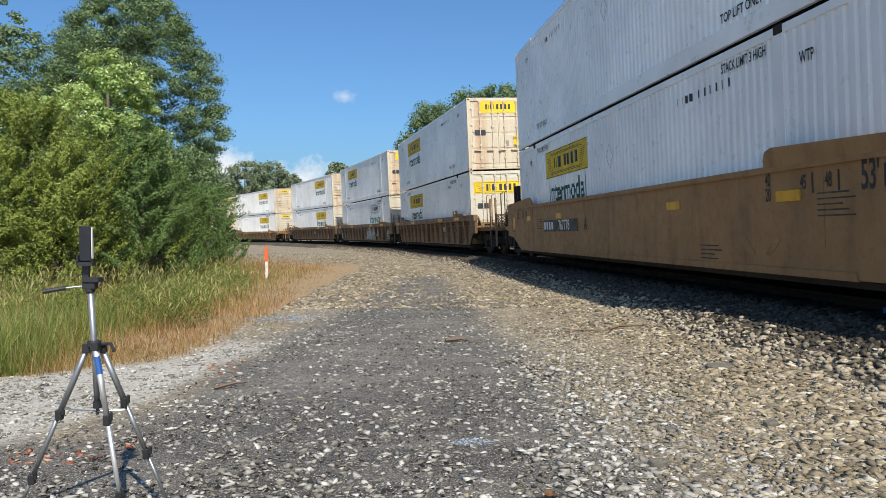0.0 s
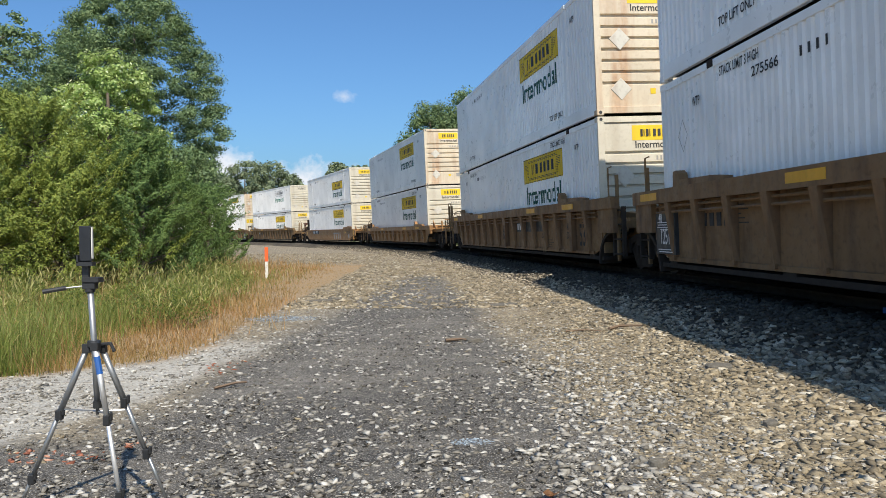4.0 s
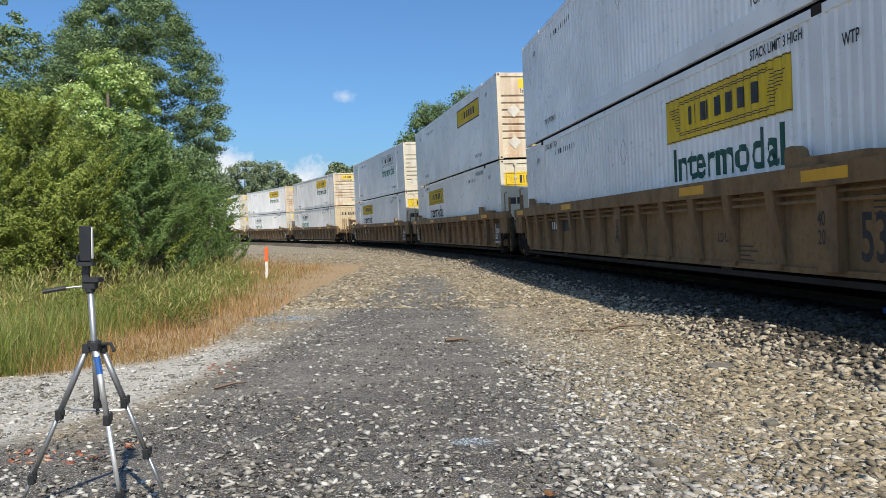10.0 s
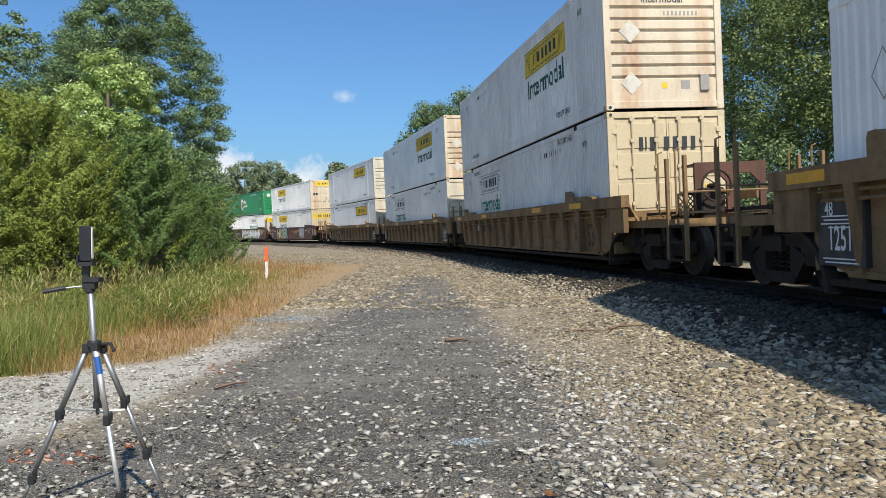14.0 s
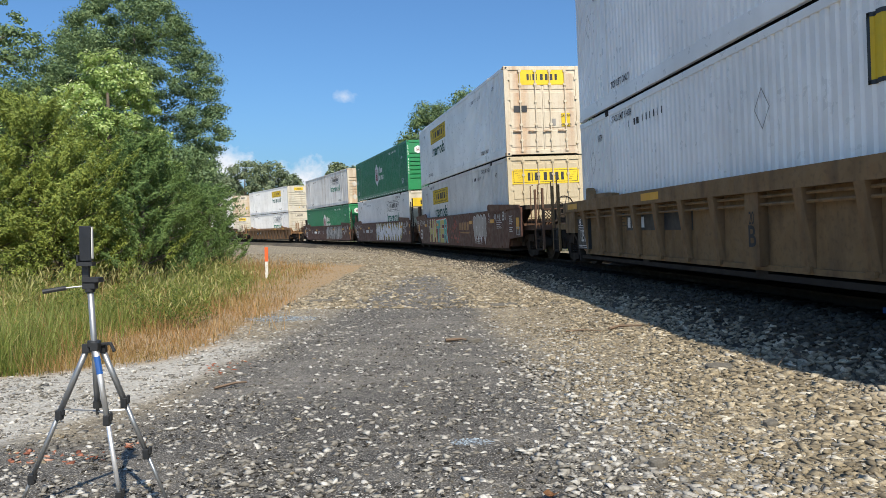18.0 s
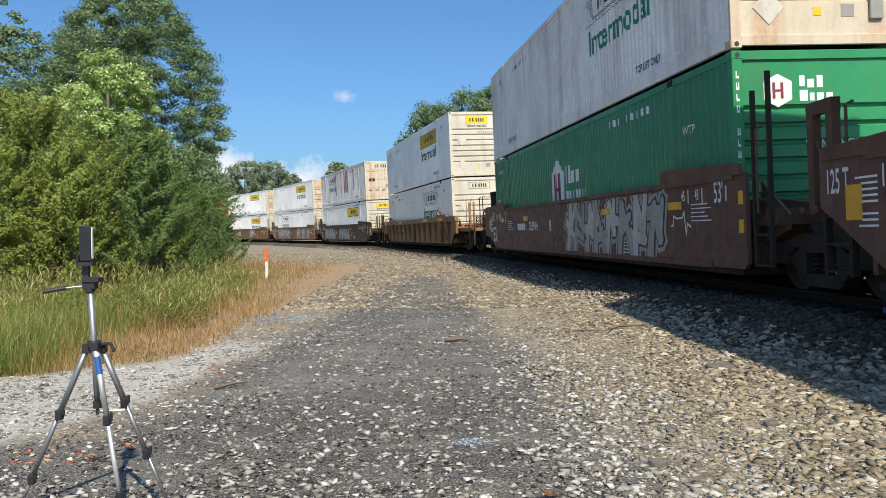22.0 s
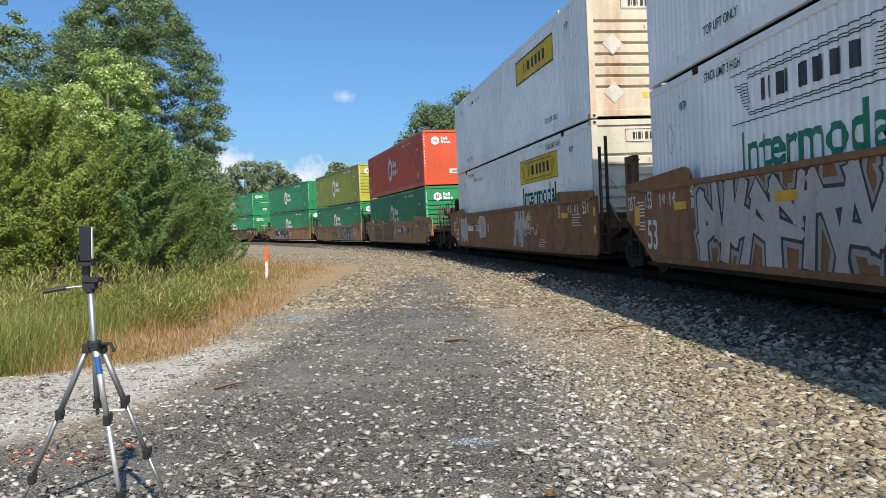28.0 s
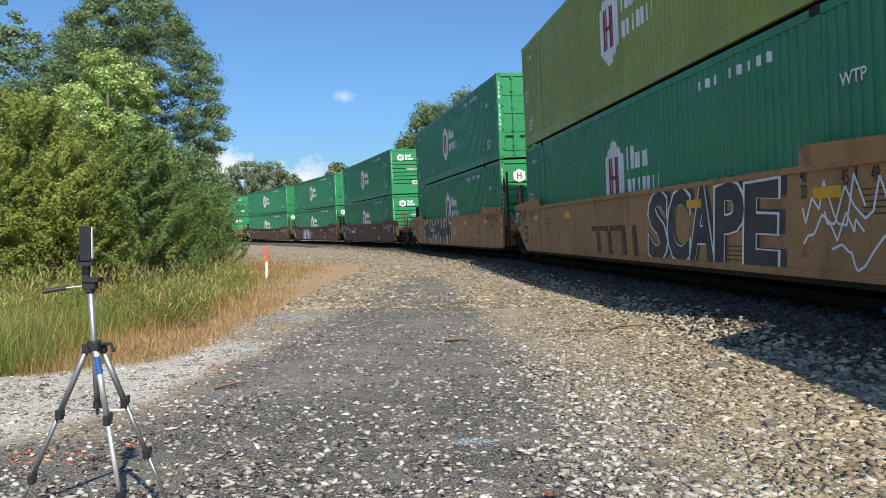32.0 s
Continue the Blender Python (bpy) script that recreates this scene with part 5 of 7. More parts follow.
def container(colour, end, panel, mark, upper, digits=""):
    """panel: None, or (style, where along the side); mark: what the end shows."""
    side, front, ink = SIDES[colour]
    green = colour in ("green", "olive", "orange")
    say = SAY[colour]
    if "%" in say:
        say = say % ("closed" if end != "door" else "double-door")
    c = thing("shipping_container", say + (", on another" if upper else ", in the well"), "container", "shipping containers on the train")
    shared("frame", "cframe", build_frame, side, c)
    shared("side_wall", "cside", build_side, side, c)
    shared("side_wall", "cside", build_side, side, c, at=pose(0, 0, 0, 0, 0, 180))
    shared("roof", "croof", build_roof, side, c)
    shared("floor", "cfloor", build_floor, STEEL_DARK, c)
    shared("end_wall", "cfar", build_far_end, side, c)
    # the end's own posts and rails catch the sun in the end's paint

    def end_frame(bm):
        for sy in (-1, 1):
            box(bm, HALF - 0.05, HALF + 0.003, *sorted((sy * 1.15, sy * (WIDE + 0.002))), 0.0, HIGH)
        box(bm, HALF - 0.05, HALF + 0.003, -1.15, 1.15, 0.035, 0.175)
        box(bm, HALF - 0.05, HALF + 0.003, -1.15, 1.15, 2.77, HIGH)
        bevelled(bm, 0.006)
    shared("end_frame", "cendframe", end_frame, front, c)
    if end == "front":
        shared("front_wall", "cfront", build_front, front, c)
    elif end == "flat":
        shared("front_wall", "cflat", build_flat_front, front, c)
    else:
        for turn in (None, Matrix.Diagonal((1, -1, 1, 1))):
            d = shared("door", ("cdoor", turn is None), (build_door if turn is None else (lambda bm: (build_door(bm), bmesh.ops.transform(bm, matrix=Matrix.Diagonal((1, -1, 1, 1)), verts=bm.verts)))), front, c)
            s = 1 if turn is None else -1
            for z in (0.28, 0.90, 1.52, 2.14):
                shared("door_panel", ("dpanel", s), door_panel if s > 0 else (lambda bm: (door_panel(bm), bmesh.ops.transform(bm, matrix=Matrix.Diagonal((1, -1, 1, 1)), verts=bm.verts))), front, d, at=pose(0, 0, z))
            for z in (0.4, 1.05, 1.85, 2.5):
                shared("hinge", "chinge", hinge, front, d, at=pose(0, 0 if s > 0 else -2.3, z))
            for y in (0.25, 0.77):
                shared("lock_rod", "crod", build_rod, front, d, at=pose(HALF + 0.02, s * y, 0))
    for sx in (-1, 1):
        for sy in (-1, 1):
            for z in (0.058, HIGH - 0.056):
                k = shared("corner_casting", "ccast", build_casting, front if sx > 0 else side, c, at=pose(sx * (HALF - 0.082), sy * (WIDE - 0.074), z))
                if sx > 0 and sy < 0:
                    shared("hole_shade_disc", "chole", build_hole_disc, BLACK, k, at=pose(0.088, 0, 0))
    for x in (-6.1, 6.1):
        shared("lift_bracket", "liftbracket", lambda bm: (box(bm, -0.09, 0.09, -0.012, 0.10, -0.10, 0.012), bevelled(bm, 0.01)), STEEL_DARK if not upper else side, c, at=pose(x, -WIDE - 0.001, HIGH - 0.012))
    if green:
        hex_sign(c)
    elif panel:
        name_panel(c, panel[1], panel[0], INK if "black" in panel else INK_GREEN if panel[0] == "outline" else INK_DEEP)
    side_marks(c, ink, upper, green, panel, digits)
    end_marks(c, end, mark, green, digits)
    return c


# ---- well cars ----
def wheelset(bm):
    prof = ((0.0, 0.075), (0.10, 0.075), (0.14, 0.05), (0.36, 0.035), (0.395, 0.065), (0.455, 0.07), (0.465, 0.0), (0.49, -0.04), (0.49, -0.07), (0.40, -0.06), (0.36, -0.02), (0.14, -0.05), (0.10, -0.09))
    n = 28
    for sy in (-1, 1):
        rings = []
        for r, dy in prof[1:]:
            rings.append([bm.verts.new((r * math.cos(2 * math.pi * k / n), sy * (0.80 + dy), r * math.sin(2 * math.pi * k / n))) for k in range(n)])
        for a, b in zip(rings, rings[1:] + rings[:1]):
            for k in range(n):
                bm.faces.new((a[k], a[(k + 1) % n], b[(k + 1) % n], b[k]))
        tube(bm, [(0, sy * 0.7, 0), (0, sy * 1.06, 0)], 0.11, 10)
        for k in range(3):
            a = 2 * math.pi * k / 3
            tube(bm, [(0.06 * math.cos(a), sy * 1.06, 0.06 * math.sin(a)), (0.06 * math.cos(a), sy * 1.085, 0.06 * math.sin(a))], 0.02, 6)
    tube(bm, [(0, -0.8, 0), (0, 0.8, 0)], 0.085, 10)


def truck_frame(bm):
    for sy in (-1, 1):
        y0, y1 = sorted((sy * 0.90, sy * 1.10))
        prism(bm, [(-1.12, 0.40), (-1.12, 0.60), (-0.80, 0.66), (-0.42, 0.74), (0.42, 0.74), (0.80, 0.66), (1.12, 0.60), (1.12, 0.40), (0.80, 0.40), (0.62, 0.56), (0.34, 0.60), (-0.34, 0.60), (-0.62, 0.56), (-0.80, 0.40)], y0, y1)
        prism(bm, [(-0.72, 0.44), (-0.40, 0.60), (-0.33, 0.60), (-0.33, 0.26), (-0.45, 0.18)], y0, y1)
        prism(bm, [(0.72, 0.44), (0.45, 0.18), (0.33, 0.26), (0.33, 0.60), (0.40, 0.60)], y0, y1)
        prism(bm, [(-0.45, 0.15), (-0.33, 0.26), (0.33, 0.26), (0.45, 0.15), (0.36, 0.11), (-0.36, 0.11)], y0, y1)
        for x in (-0.89, 0.89):
            box(bm, x - 0.15, x + 0.15, *sorted((sy * 0.88, sy * 1.12)), 0.36, 0.62)
    box(bm, -0.22, 0.22, -1.15, 1.15, 0.52, 0.72)
    tube(bm, [(0, 0, 0.70), (0, 0, 0.86)], 0.25, 12)
    for x in (-0.5, 0.5):
        box(bm, x - 0.06, x + 0.06, -0.85, 0.85, 0.38, 0.50)


def spring(bm):
    pts = [(0.062 * math.cos(k * 0.9), 0.062 * math.sin(k * 0.9), 0.27 + 0.0085 * k) for k in range(30)]
    tube(bm, pts, 0.014, 4)


def truck(car, x):
    t = shared("truck", "truckframe", truck_frame, STEEL_DARK, car, "dark grimy two-axle truck", pose(x, 0, 0))
    sets = []
    for dx in (-0.89, 0.89):
        sets.append(shared("wheelset", "wheelset", wheelset, WHEEL_STEEL, t, "worn steel wheels and axle", pose(dx, 0, 0.465), smooth=False))
    for dx in (-0.2, 0.0, 0.2):
        shared("spring", "spring", spring, WHEEL_STEEL, t, at=pose(dx, -1.0, 0))
    return sets


def smooth_side(top, low, lead, trail):
    """Side plate; a linked leading end stands square, a linked trailing end is cut off slantwise over the truck."""
    front = [(8.3, 0.29), (8.48, 0.60), (9.75, 0.68), (9.75, top + 0.02)] if lead == 'c' else [(8.48, 0.29), (8.56, 0.36), (8.56, top + 0.02)]
    back = [(-9.45, top + 0.02), (-9.45, 0.70), (-8.68, 0.65), (-7.7, 0.29)] if trail == 'c' else [(-9.18, top + 0.02), (-9.18, 1.04), (-8.95, 0.92), (-7.85, 0.29)]

    def build(bm):
        if low:
            o = [(-9.4, 0.66), (-8.6, 0.62), (-7.75, 0.30), (7.75, 0.30), (8.6, 0.62), (9.4, 0.66), (9.4, top - 0.12), (8.6, top), (-8.6, top), (-9.4, top - 0.12)]
        else:
            o = front + back
        prism(bm, o, -1.44, -1.385)
        prism(bm, [(-8.3, top - 0.06), (8.3, top - 0.06), (8.3, top + 0.012), (-8.3, top + 0.012)], -1.475, -1.36)
        prism(bm, [(-7.65, 0.28), (7.65, 0.28), (7.6, 0.37), (-7.6, 0.37)], -1.46, -1.30)
        for x in (-8.05, -7.1, 7.1, 8.05):
            prism(bm, [(x - 0.012, 0.62), (x + 0.012, 0.62), (x + 0.012, top - 0.08), (x - 0.012, top - 0.08)], -1.4446, -1.44)
        for x in (-5.0, -1.7, 1.7, 5.0):
            prism(bm, [(x - 0.45, 0.40), (x + 0.45, 0.40), (x + 0.45, 0.52), (x - 0.45, 0.52)], -1.4445, -1.44)
    return build


def flare(reach):
    """Raised guide plate on the sill over the end of the well, leaning out a little and running down to the end."""
    def build(bm):
        outline = ((0.0, 0.0), (reach, 0.0), (reach, 0.24 - 0.035 * reach), (0.20, 0.24), (0.06, 0.20), (0.0, 0.10))
        n = len(outline)
        a = [bm.verts.new((x, -1.474 - 0.12 * z, z)) for x, z in outline]
        b = [bm.verts.new((x, -1.435 - 0.12 * z, z)) for x, z in outline]
        bm.faces.new(a)
        bm.faces.new(b[::-1])
        for i in range(n):
            bm.faces.new((a[i], b[i], b[(i + 1) % n], a[(i + 1) % n]))
    return build


RIB_WALL = -1.348


def ribbed_side(top):
    def build(bm):
        prism(bm, [(-8.2, 0.46), (-7.75, 0.32), (7.75, 0.32), (8.2, 0.46), (8.25, top - 0.06), (-8.25, top - 0.06)], RIB_WALL, -1.315)
        box(bm, -9.15, 9.15, -1.505, -1.34, top - 0.23, top)
        box(bm, -7.75, 7.75, RIB_WALL - 0.03, -1.32, 0.31, 0.38)
        for x in (-9.12, 8.3):
            box(bm, x, x + 0.82, -1.46, -1.36, 0.78, top - 0.23)
    return build


def pipe_run(top):
    def build(bm):
        for z in (top - 0.29, top - 0.385):
            tube(bm, [(-8.1, -1.43, z), (8.1, -1.43, z)], 0.021, 6)
    return build


def rib_bar(top):
    """A stanchion that stands out under the chord and tapers towards the foot."""
    def build(bm):
        a = [bm.verts.new(p) for p in ((-0.085, RIB_WALL, 0.36), (0.085, RIB_WALL, 0.36), (0.11, RIB_WALL, top - 0.23), (-0.11, RIB_WALL, top - 0.23))]
        b = [bm.verts.new(p) for p in ((-0.035, -1.405, 0.37), (0.035, -1.405, 0.37), (0.085, -1.503, top - 0.23), (-0.085, -1.503, top - 0.23))]
        bm.faces.new(b)
        for i in range(4):
            bm.faces.new((a[i], a[(i + 1) % 4], b[(i + 1) % 4], b[i]))
        box(bm, -0.07, 0.07, -1.42, RIB_WALL, 0.34, 0.40)
    return build


def wide_post(top):
    return lambda bm: box(bm, -0.17, 0.17, -1.47, RIB_WALL, 0.36, top - 0.23)


def arch(bm):
    """Plate arch over the wheel at the end of a ribbed car."""
    n = 10
    outer = [(8.95 - 0.85 * math.cos(math.pi * 0.5 * i / n), 0.12 + 0.72 * math.sin(math.pi * 0.5 * i / n)) for i in range(n + 1)]
    inner = [(8.95 - 0.78 * math.cos(math.pi * 0.5 * i / n), 0.12 + 0.65 * math.sin(math.pi * 0.5 * i / n)) for i in range(n + 1)]
    rings = [[bm.verts.new((x, y, z)) for x, z in ring] for ring in (outer, inner) for y in (-1.40, -0.95)]
    for a, b in ((0, 1), (2, 3), (0, 2), (1, 3)):
        for i in range(n):
            bm.faces.new((rings[a][i], rings[a][i + 1], rings[b][i + 1], rings[b][i]))


def end_deck(reach):
    def build(bm):
        box(bm, 8.32, 8.40, -1.36, 1.36, 0.35, 1.20)
        box(bm, 8.40, reach - 0.75, -1.25, 1.25, 0.86, 1.00)
        box(bm, 8.40, reach - 0.35, -0.32, 0.32, 0.66, 1.06)
        for y in (-1.1, 1.1):
            prism(bm, [(8.40, 0.60), (9.0, 0.80), (9.0, 1.0), (8.40, 1.45)], y - 0.02, y + 0.02)
        for x in (8.8, 9.5):
            box(bm, x, x + 0.1, -1.3, 1.3, 1.0, 1.07)
    return build


def coupler(bm):
    box(bm, 11.0, 11.62, -0.11, 0.11, 0.78, 0.98)
    box(bm, 11.50, 11.86, -0.20, 0.20, 0.72, 1.04)
    box(bm, 11.76, 11.92, 0.02, 0.18, 0.76, 1.00)
    tube(bm, [(11.0, 0.3, 0.8), (11.5, 0.36, 0.55), (11.86, 0.34, 0.62)], 0.03, 6)


def rigging(bm):
    """Rods, cylinder and brackets that hang under the end platform."""
    for y in (-0.9, -0.45, 0.4, 0.85):
        tube(bm, [(8.4, y, 0.62), (9.3, y * 0.9, 0.78), (10.9, y * 0.6, 0.74)], 0.025, 5)
    tube(bm, [(9.9, -0.75, 0.80), (10.7, -0.75, 0.80)], 0.14, 10)
    box(bm, 8.42, 9.0, -1.2, -0.7, 0.50, 0.86)
    box(bm, 8.42, 9.0, 0.7, 1.2, 0.50, 0.86)
    box(bm, 10.75, 10.95, -0.6, 0.6, 0.42, 0.86)
    box(bm, 8.45, 11.1, -0.28, 0.28, 0.45, 0.70)
    for x in (9.2, 10.1):
        box(bm, x, x + 0.12, -1.15, 1.15, 0.72, 0.86)


def stirrup(bm):
    """Bent bar step that hangs from the platform."""
    for x in (-0.24, 0.24):
        box(bm, x - 0.025, x + 0.025, -0.03, 0.03, 0.0, 0.62)
    for z in (0.0, 0.3, 0.57):
        box(bm, -0.24, 0.24, -0.03, 0.03, z, z + 0.045)


def end_post(bm):
    box(bm, -0.038, 0.038, -0.03, 0.03, -0.55, 1.20)
    bevelled(bm, 0.008)


def short_post(bm):
    box(bm, -0.038, 0.038, -0.03, 0.03, -0.55, 0.55)
    bevelled(bm, 0.008)


def hand_iron(bm):
    tube(bm, [(0, 0, 0.0), (0, -0.08, 0.03), (0, -0.08, 1.1), (0, 0, 1.13)], 0.018, 6)


def corner_arch(bm):
    """Square upright frame of box steel with a brace."""
    for x in (0.0, 0.40):
        box(bm, x, x + 0.13, -0.05, 0.05, 0.0, 1.27)
    box(bm, 0.0, 0.53, -0.055, 0.055, 1.13, 1.28)
    tube(bm, [(0.08, 0.0, 0.35), (0.46, 0.0, 0.9)], 0.03, 5)


def corner_ladder(bm):
    """Two thin uprights with bar steps, from low over the rails to over the deck."""
    for x in (0.0, 0.36):
        box(bm, x - 0.018, x + 0.018, -0.03, 0.03, -0.65, 1.62 + 0.5 * x)
    for z in (-0.64, -0.25, 0.2):
        box(bm, 0.0, 0.36, -0.03, 0.03, z, z + 0.03)


def mesh_guard(bm):
    """Open lattice guard across the end."""
    for k in range(-6, 13):
        for s in (1, -1):
            pts = []
            for z in (0.0, 0.45):
                y = -0.2 + 0.1 * k + s * (z - 0.225)
                pts.append((y, z))
            (ya, za), (yb, zb) = pts
            lo, hi = -0.8, 0.3
            f0, f1 = 0.0, 1.0
            for bound, keep_over in ((lo, True), (hi, False)):
                da, db = ya - bound, yb - bound
                if da * db < 0:
                    f = da / (da - db)
                    if (da < 0) == keep_over:
                        f0 = max(f0, f)
                    else:
                        f1 = min(f1, f)
                elif (da < 0) == keep_over:
                    f0, f1 = 1.0, 0.0
            if f1 - f0 > 0.05:
                tube(bm, [(0.008 * s, ya + (yb - ya) * f0, za + (zb - za) * f0), (0.008 * s, ya + (yb - ya) * f1, za + (zb - za) * f1)], 0.012, 4)
    for y in (-0.8, 0.3):
        box(bm, -0.02, 0.02, y - 0.02, y + 0.02, -0.02, 0.47)
    for z in (0.0, 0.45):
        box(bm, -0.02, 0.02, -0.8, 0.3, z - 0.02, z + 0.02)


def step_ladder(bm):
    for x in (-0.24, 0.24):
        box(bm, x - 0.03, x + 0.03, -0.04, 0.04, -0.05, 0.95)
    for z in (-0.02, 0.28, 0.58, 0.86):
        box(bm, -0.24, 0.24, -0.05, 0.05, z, z + 0.03)


def brake_wheel(bm):
    n = 20
    pts = [(0, 0.27 * math.cos(2 * math.pi * k / n), 0.27 * math.sin(2 * math.pi * k / n)) for k in range(n + 1)]
    tube(bm, pts, 0.02, 6)
    for k in range(5):
        a = 2 * math.pi * k / 5
        tube(bm, [(0.05, 0, 0), (0, 0.27 * math.cos(a), 0.27 * math.sin(a))], 0.012, 5)
    tube(bm, [(-0.25, 0, 0), (0.06, 0, 0)], 0.05, 8)


def brake_box(bm):
    box(bm, -0.18, 0.18, -0.22, 0.22, -0.35, 0.22)
    bevelled(bm, 0.03)


def tank(bm):
    tube(bm, [(0, -0.62, 0), (0, -0.55, 0), (0, 0.55, 0), (0, 0.62, 0)], 0.2, 14)
    box(bm, -0.22, 0.22, -0.4, -0.34, -0.35, 0.02)
    box(bm, -0.22, 0.22, 0.34, 0.4, -0.35, 0.02)


def brake_platform(bm):
    """Upright plate with two rounded openings under a level top, across the far half of the end."""
    x0, x1 = 10.38, 10.43
    box(bm, x0, x1, -0.65, 0.72, 1.78, 1.98)
    for y in (-0.65, -0.04, 0.60):
        box(bm, x0, x1, y, y + 0.12, 1.0, 1.78)
    for y in (-0.53, 0.08):
        for a, b in ((0.0, 0.16), (0.33, 0.52)):
            prism_y = [(y + a, 1.78), (y + b, 1.78), (y + (a if a == 0.0 else b), 1.60)]
            lo = [bm.verts.new((x0 + 0.002, p, q)) for p, q in prism_y]
            hi = [bm.verts.new((x1 - 0.002, p, q)) for p, q in prism_y]
            bm.faces.new(lo)
            bm.faces.new(hi[::-1])
            for i in range(3):
                bm.faces.new((lo[i], hi[i], hi[(i + 1) % 3], lo[(i + 1) % 3]))
    box(bm, x0 - 0.5, x0, -0.62, 0.7, 1.93, 1.965)


def grating(bm):
    """Open walkway tread: a frame with cross bars and slats."""
    box(bm, 0, 1.3, 0.0, 0.03, 0, 0.05)
    box(bm, 0, 1.3, 0.57, 0.60, 0, 0.05)
    for k in range(14):
        box(bm, 0.1 * k, 0.1 * k + 0.02, 0.03, 0.57, 0.005, 0.045)
    for k in range(4):
        box(bm, 0, 1.3, 0.11 + 0.11 * k, 0.12 + 0.11 * k, 0.005, 0.05)


def high_walkway(bm):
    """Lattice walkway at sill height between the load and the end posts, on two brackets."""
    for x0, x1 in ((8.45, 8.51), (9.86, 9.92)):
        box(bm, x0, x1, -1.33, 1.33, 1.50, 1.62)
    for y in (-1.33, -0.45, 0.40, 1.27):
        box(bm, 8.51, 9.86, y, y + 0.06, 1.50, 1.62)
    for k in range(24):
        y = -1.24 + 0.107 * k
        box(bm, 8.51, 9.86, y, y + 0.07, 1.575, 1.60)
    for k in range(6):
        box(bm, 8.60 + 0.21 * k, 8.66 + 0.21 * k, -1.27, 1.27, 1.545, 1.573)
    for y in (-1.05, 1.0):
        prism(bm, [(8.42, 0.9), (8.5, 0.9), (9.6, 1.46), (9.6, 1.51), (8.42, 1.51)], y, y + 0.04)


def joint(bm):
    """Tapered drawbar arm of a linked unit, over the truck that two units share."""
    a = [bm.verts.new(p) for p in ((8.4, -0.9, 0.66), (9.83, -0.3, 0.72), (9.83, 0.3, 0.72), (8.4, 0.9, 0.66))]
    b = [bm.verts.new(p) for p in ((8.4, -0.9, 1.2), (9.83, -0.3, 1.0), (9.83, 0.3, 1.0), (8.4, 0.9, 1.2))]
    bm.faces.new(a[::-1])
    bm.faces.new(b)
    for i in range(4):
        bm.faces.new((a[i], a[(i + 1) % 4], b[(i + 1) % 4], b[i]))
    tube(bm, [(9.83, 0, 0.66), (9.83, 0, 1.1)], 0.22, 12)


def well_floor(bm):
    box(bm, -8.3, 8.3, -1.36, 1.36, 0.20, 0.27)
    for x in (-7.6, -4, 0, 4, 7.6):
        box(bm, x - 0.15, x + 0.15, -1.36, 1.36, 0.27, 0.345)


def far_side(top):
    def build(bm):
        box(bm, -8.3, 8.3, 1.36, 1.42, 0.2, top)
        box(bm, -9.1, 9.1, 1.34, 1.48, top - 0.15, top + 0.004)
    return build


FLIP = pose(0, 0, 0, 0, 0, 180)
MIRROR = Matrix.Diagonal((-1, 1, 1, 1))


def mirrored(build):
    def run(bm):
        build(bm)
        bmesh.ops.transform(bm, matrix=MIRROR, verts=bm.verts)
    return run


def graffiti(car, seed, u0, u1, z0, z1, colours):
    """Sprayed jagged strokes with a dark rim and a thin pale edge; nothing that can be read."""
    rng = random.Random(seed)
    n = max(2, int(round((u1 - u0) / 0.66)))
    w = (u1 - u0) / n
    strokes = []
    for i in range(n):
        cx, h = u0 + w * i, z1 - z0
        lean = rng.uniform(-0.12, 0.25)
        zig = [(rng.uniform(0.0, 0.3), rng.uniform(0.0, 0.12)), (rng.uniform(0.1, 0.5), rng.uniform(0.80, 1.0)), (rng.uniform(0.55, 0.95), rng.uniform(0.3, 0.6)), (rng.uniform(0.7, 1.15), rng.choice((rng.uniform(0.0, 0.1), rng.uniform(0.85, 1.0))))]
        cross = [(rng.uniform(-0.1, 0.25), rng.uniform(0.25, 0.75)), (rng.uniform(0.75, 1.1), rng.uniform(0.25, 0.75))]
        for line in (zig, cross):
            pts = [(cx + w * (p + lean * (q - 0.5)), z0 + h * q) for p, q in line]
            for k, (p, q) in enumerate(zip(pts, pts[1:])):
                strokes.append((i, p, q, rng.uniform(0.11, 0.18), rng.uniform(0.07, 0.15)))

    def layer(grow, off, pick):
        def build(bm):
            for k, (i, p, q, wa, wb) in enumerate(strokes):
                if pick is not None and i % len(colours) != pick:
                    continue
                d = Vector((q[0] - p[0], q[1] - p[1])).normalized()
                s = Vector((-d.y, d.x))
                a, b = Vector(p) - d * (wa * 0.6 + grow), Vector(q) + d * (wb * 0.8 + grow)
                tip = b + d * 0.07
                ring = (a + s * (wa + grow), a - s * (wa * 0.7 + grow), b - s * (wb + grow), tip, b + s * (wb * 0.7 + grow))
                y = -1.4455 - off - 0.00005 * k
                bm.faces.new([bm.verts.new((v.x, y, min(z1 + 0.04, max(z0 - 0.03, v.y)))) for v in ring])
        return build
    g = part("graffiti", make(layer(0.11, 0.0, None)), SPRAY_YELLOW if colours[0] is SPRAY_WHITE else GREY_LABEL if colours[0] in (SPRAY_SILVER, GREY_LABEL) else SPRAY_BLACK if colours[0] is TAN_DIRTY else SPRAY_WHITE, car, "sprayed graffiti of jagged strokes with dark outlines")
    part("graffiti_line", make(layer(0.042, 0.003, None)), SPRAY_BLACK, g)
    for k, m in enumerate(colours):
        part("graffiti_fill", make(layer(0.0, 0.006 + 0.003 * k, k)), m, g)


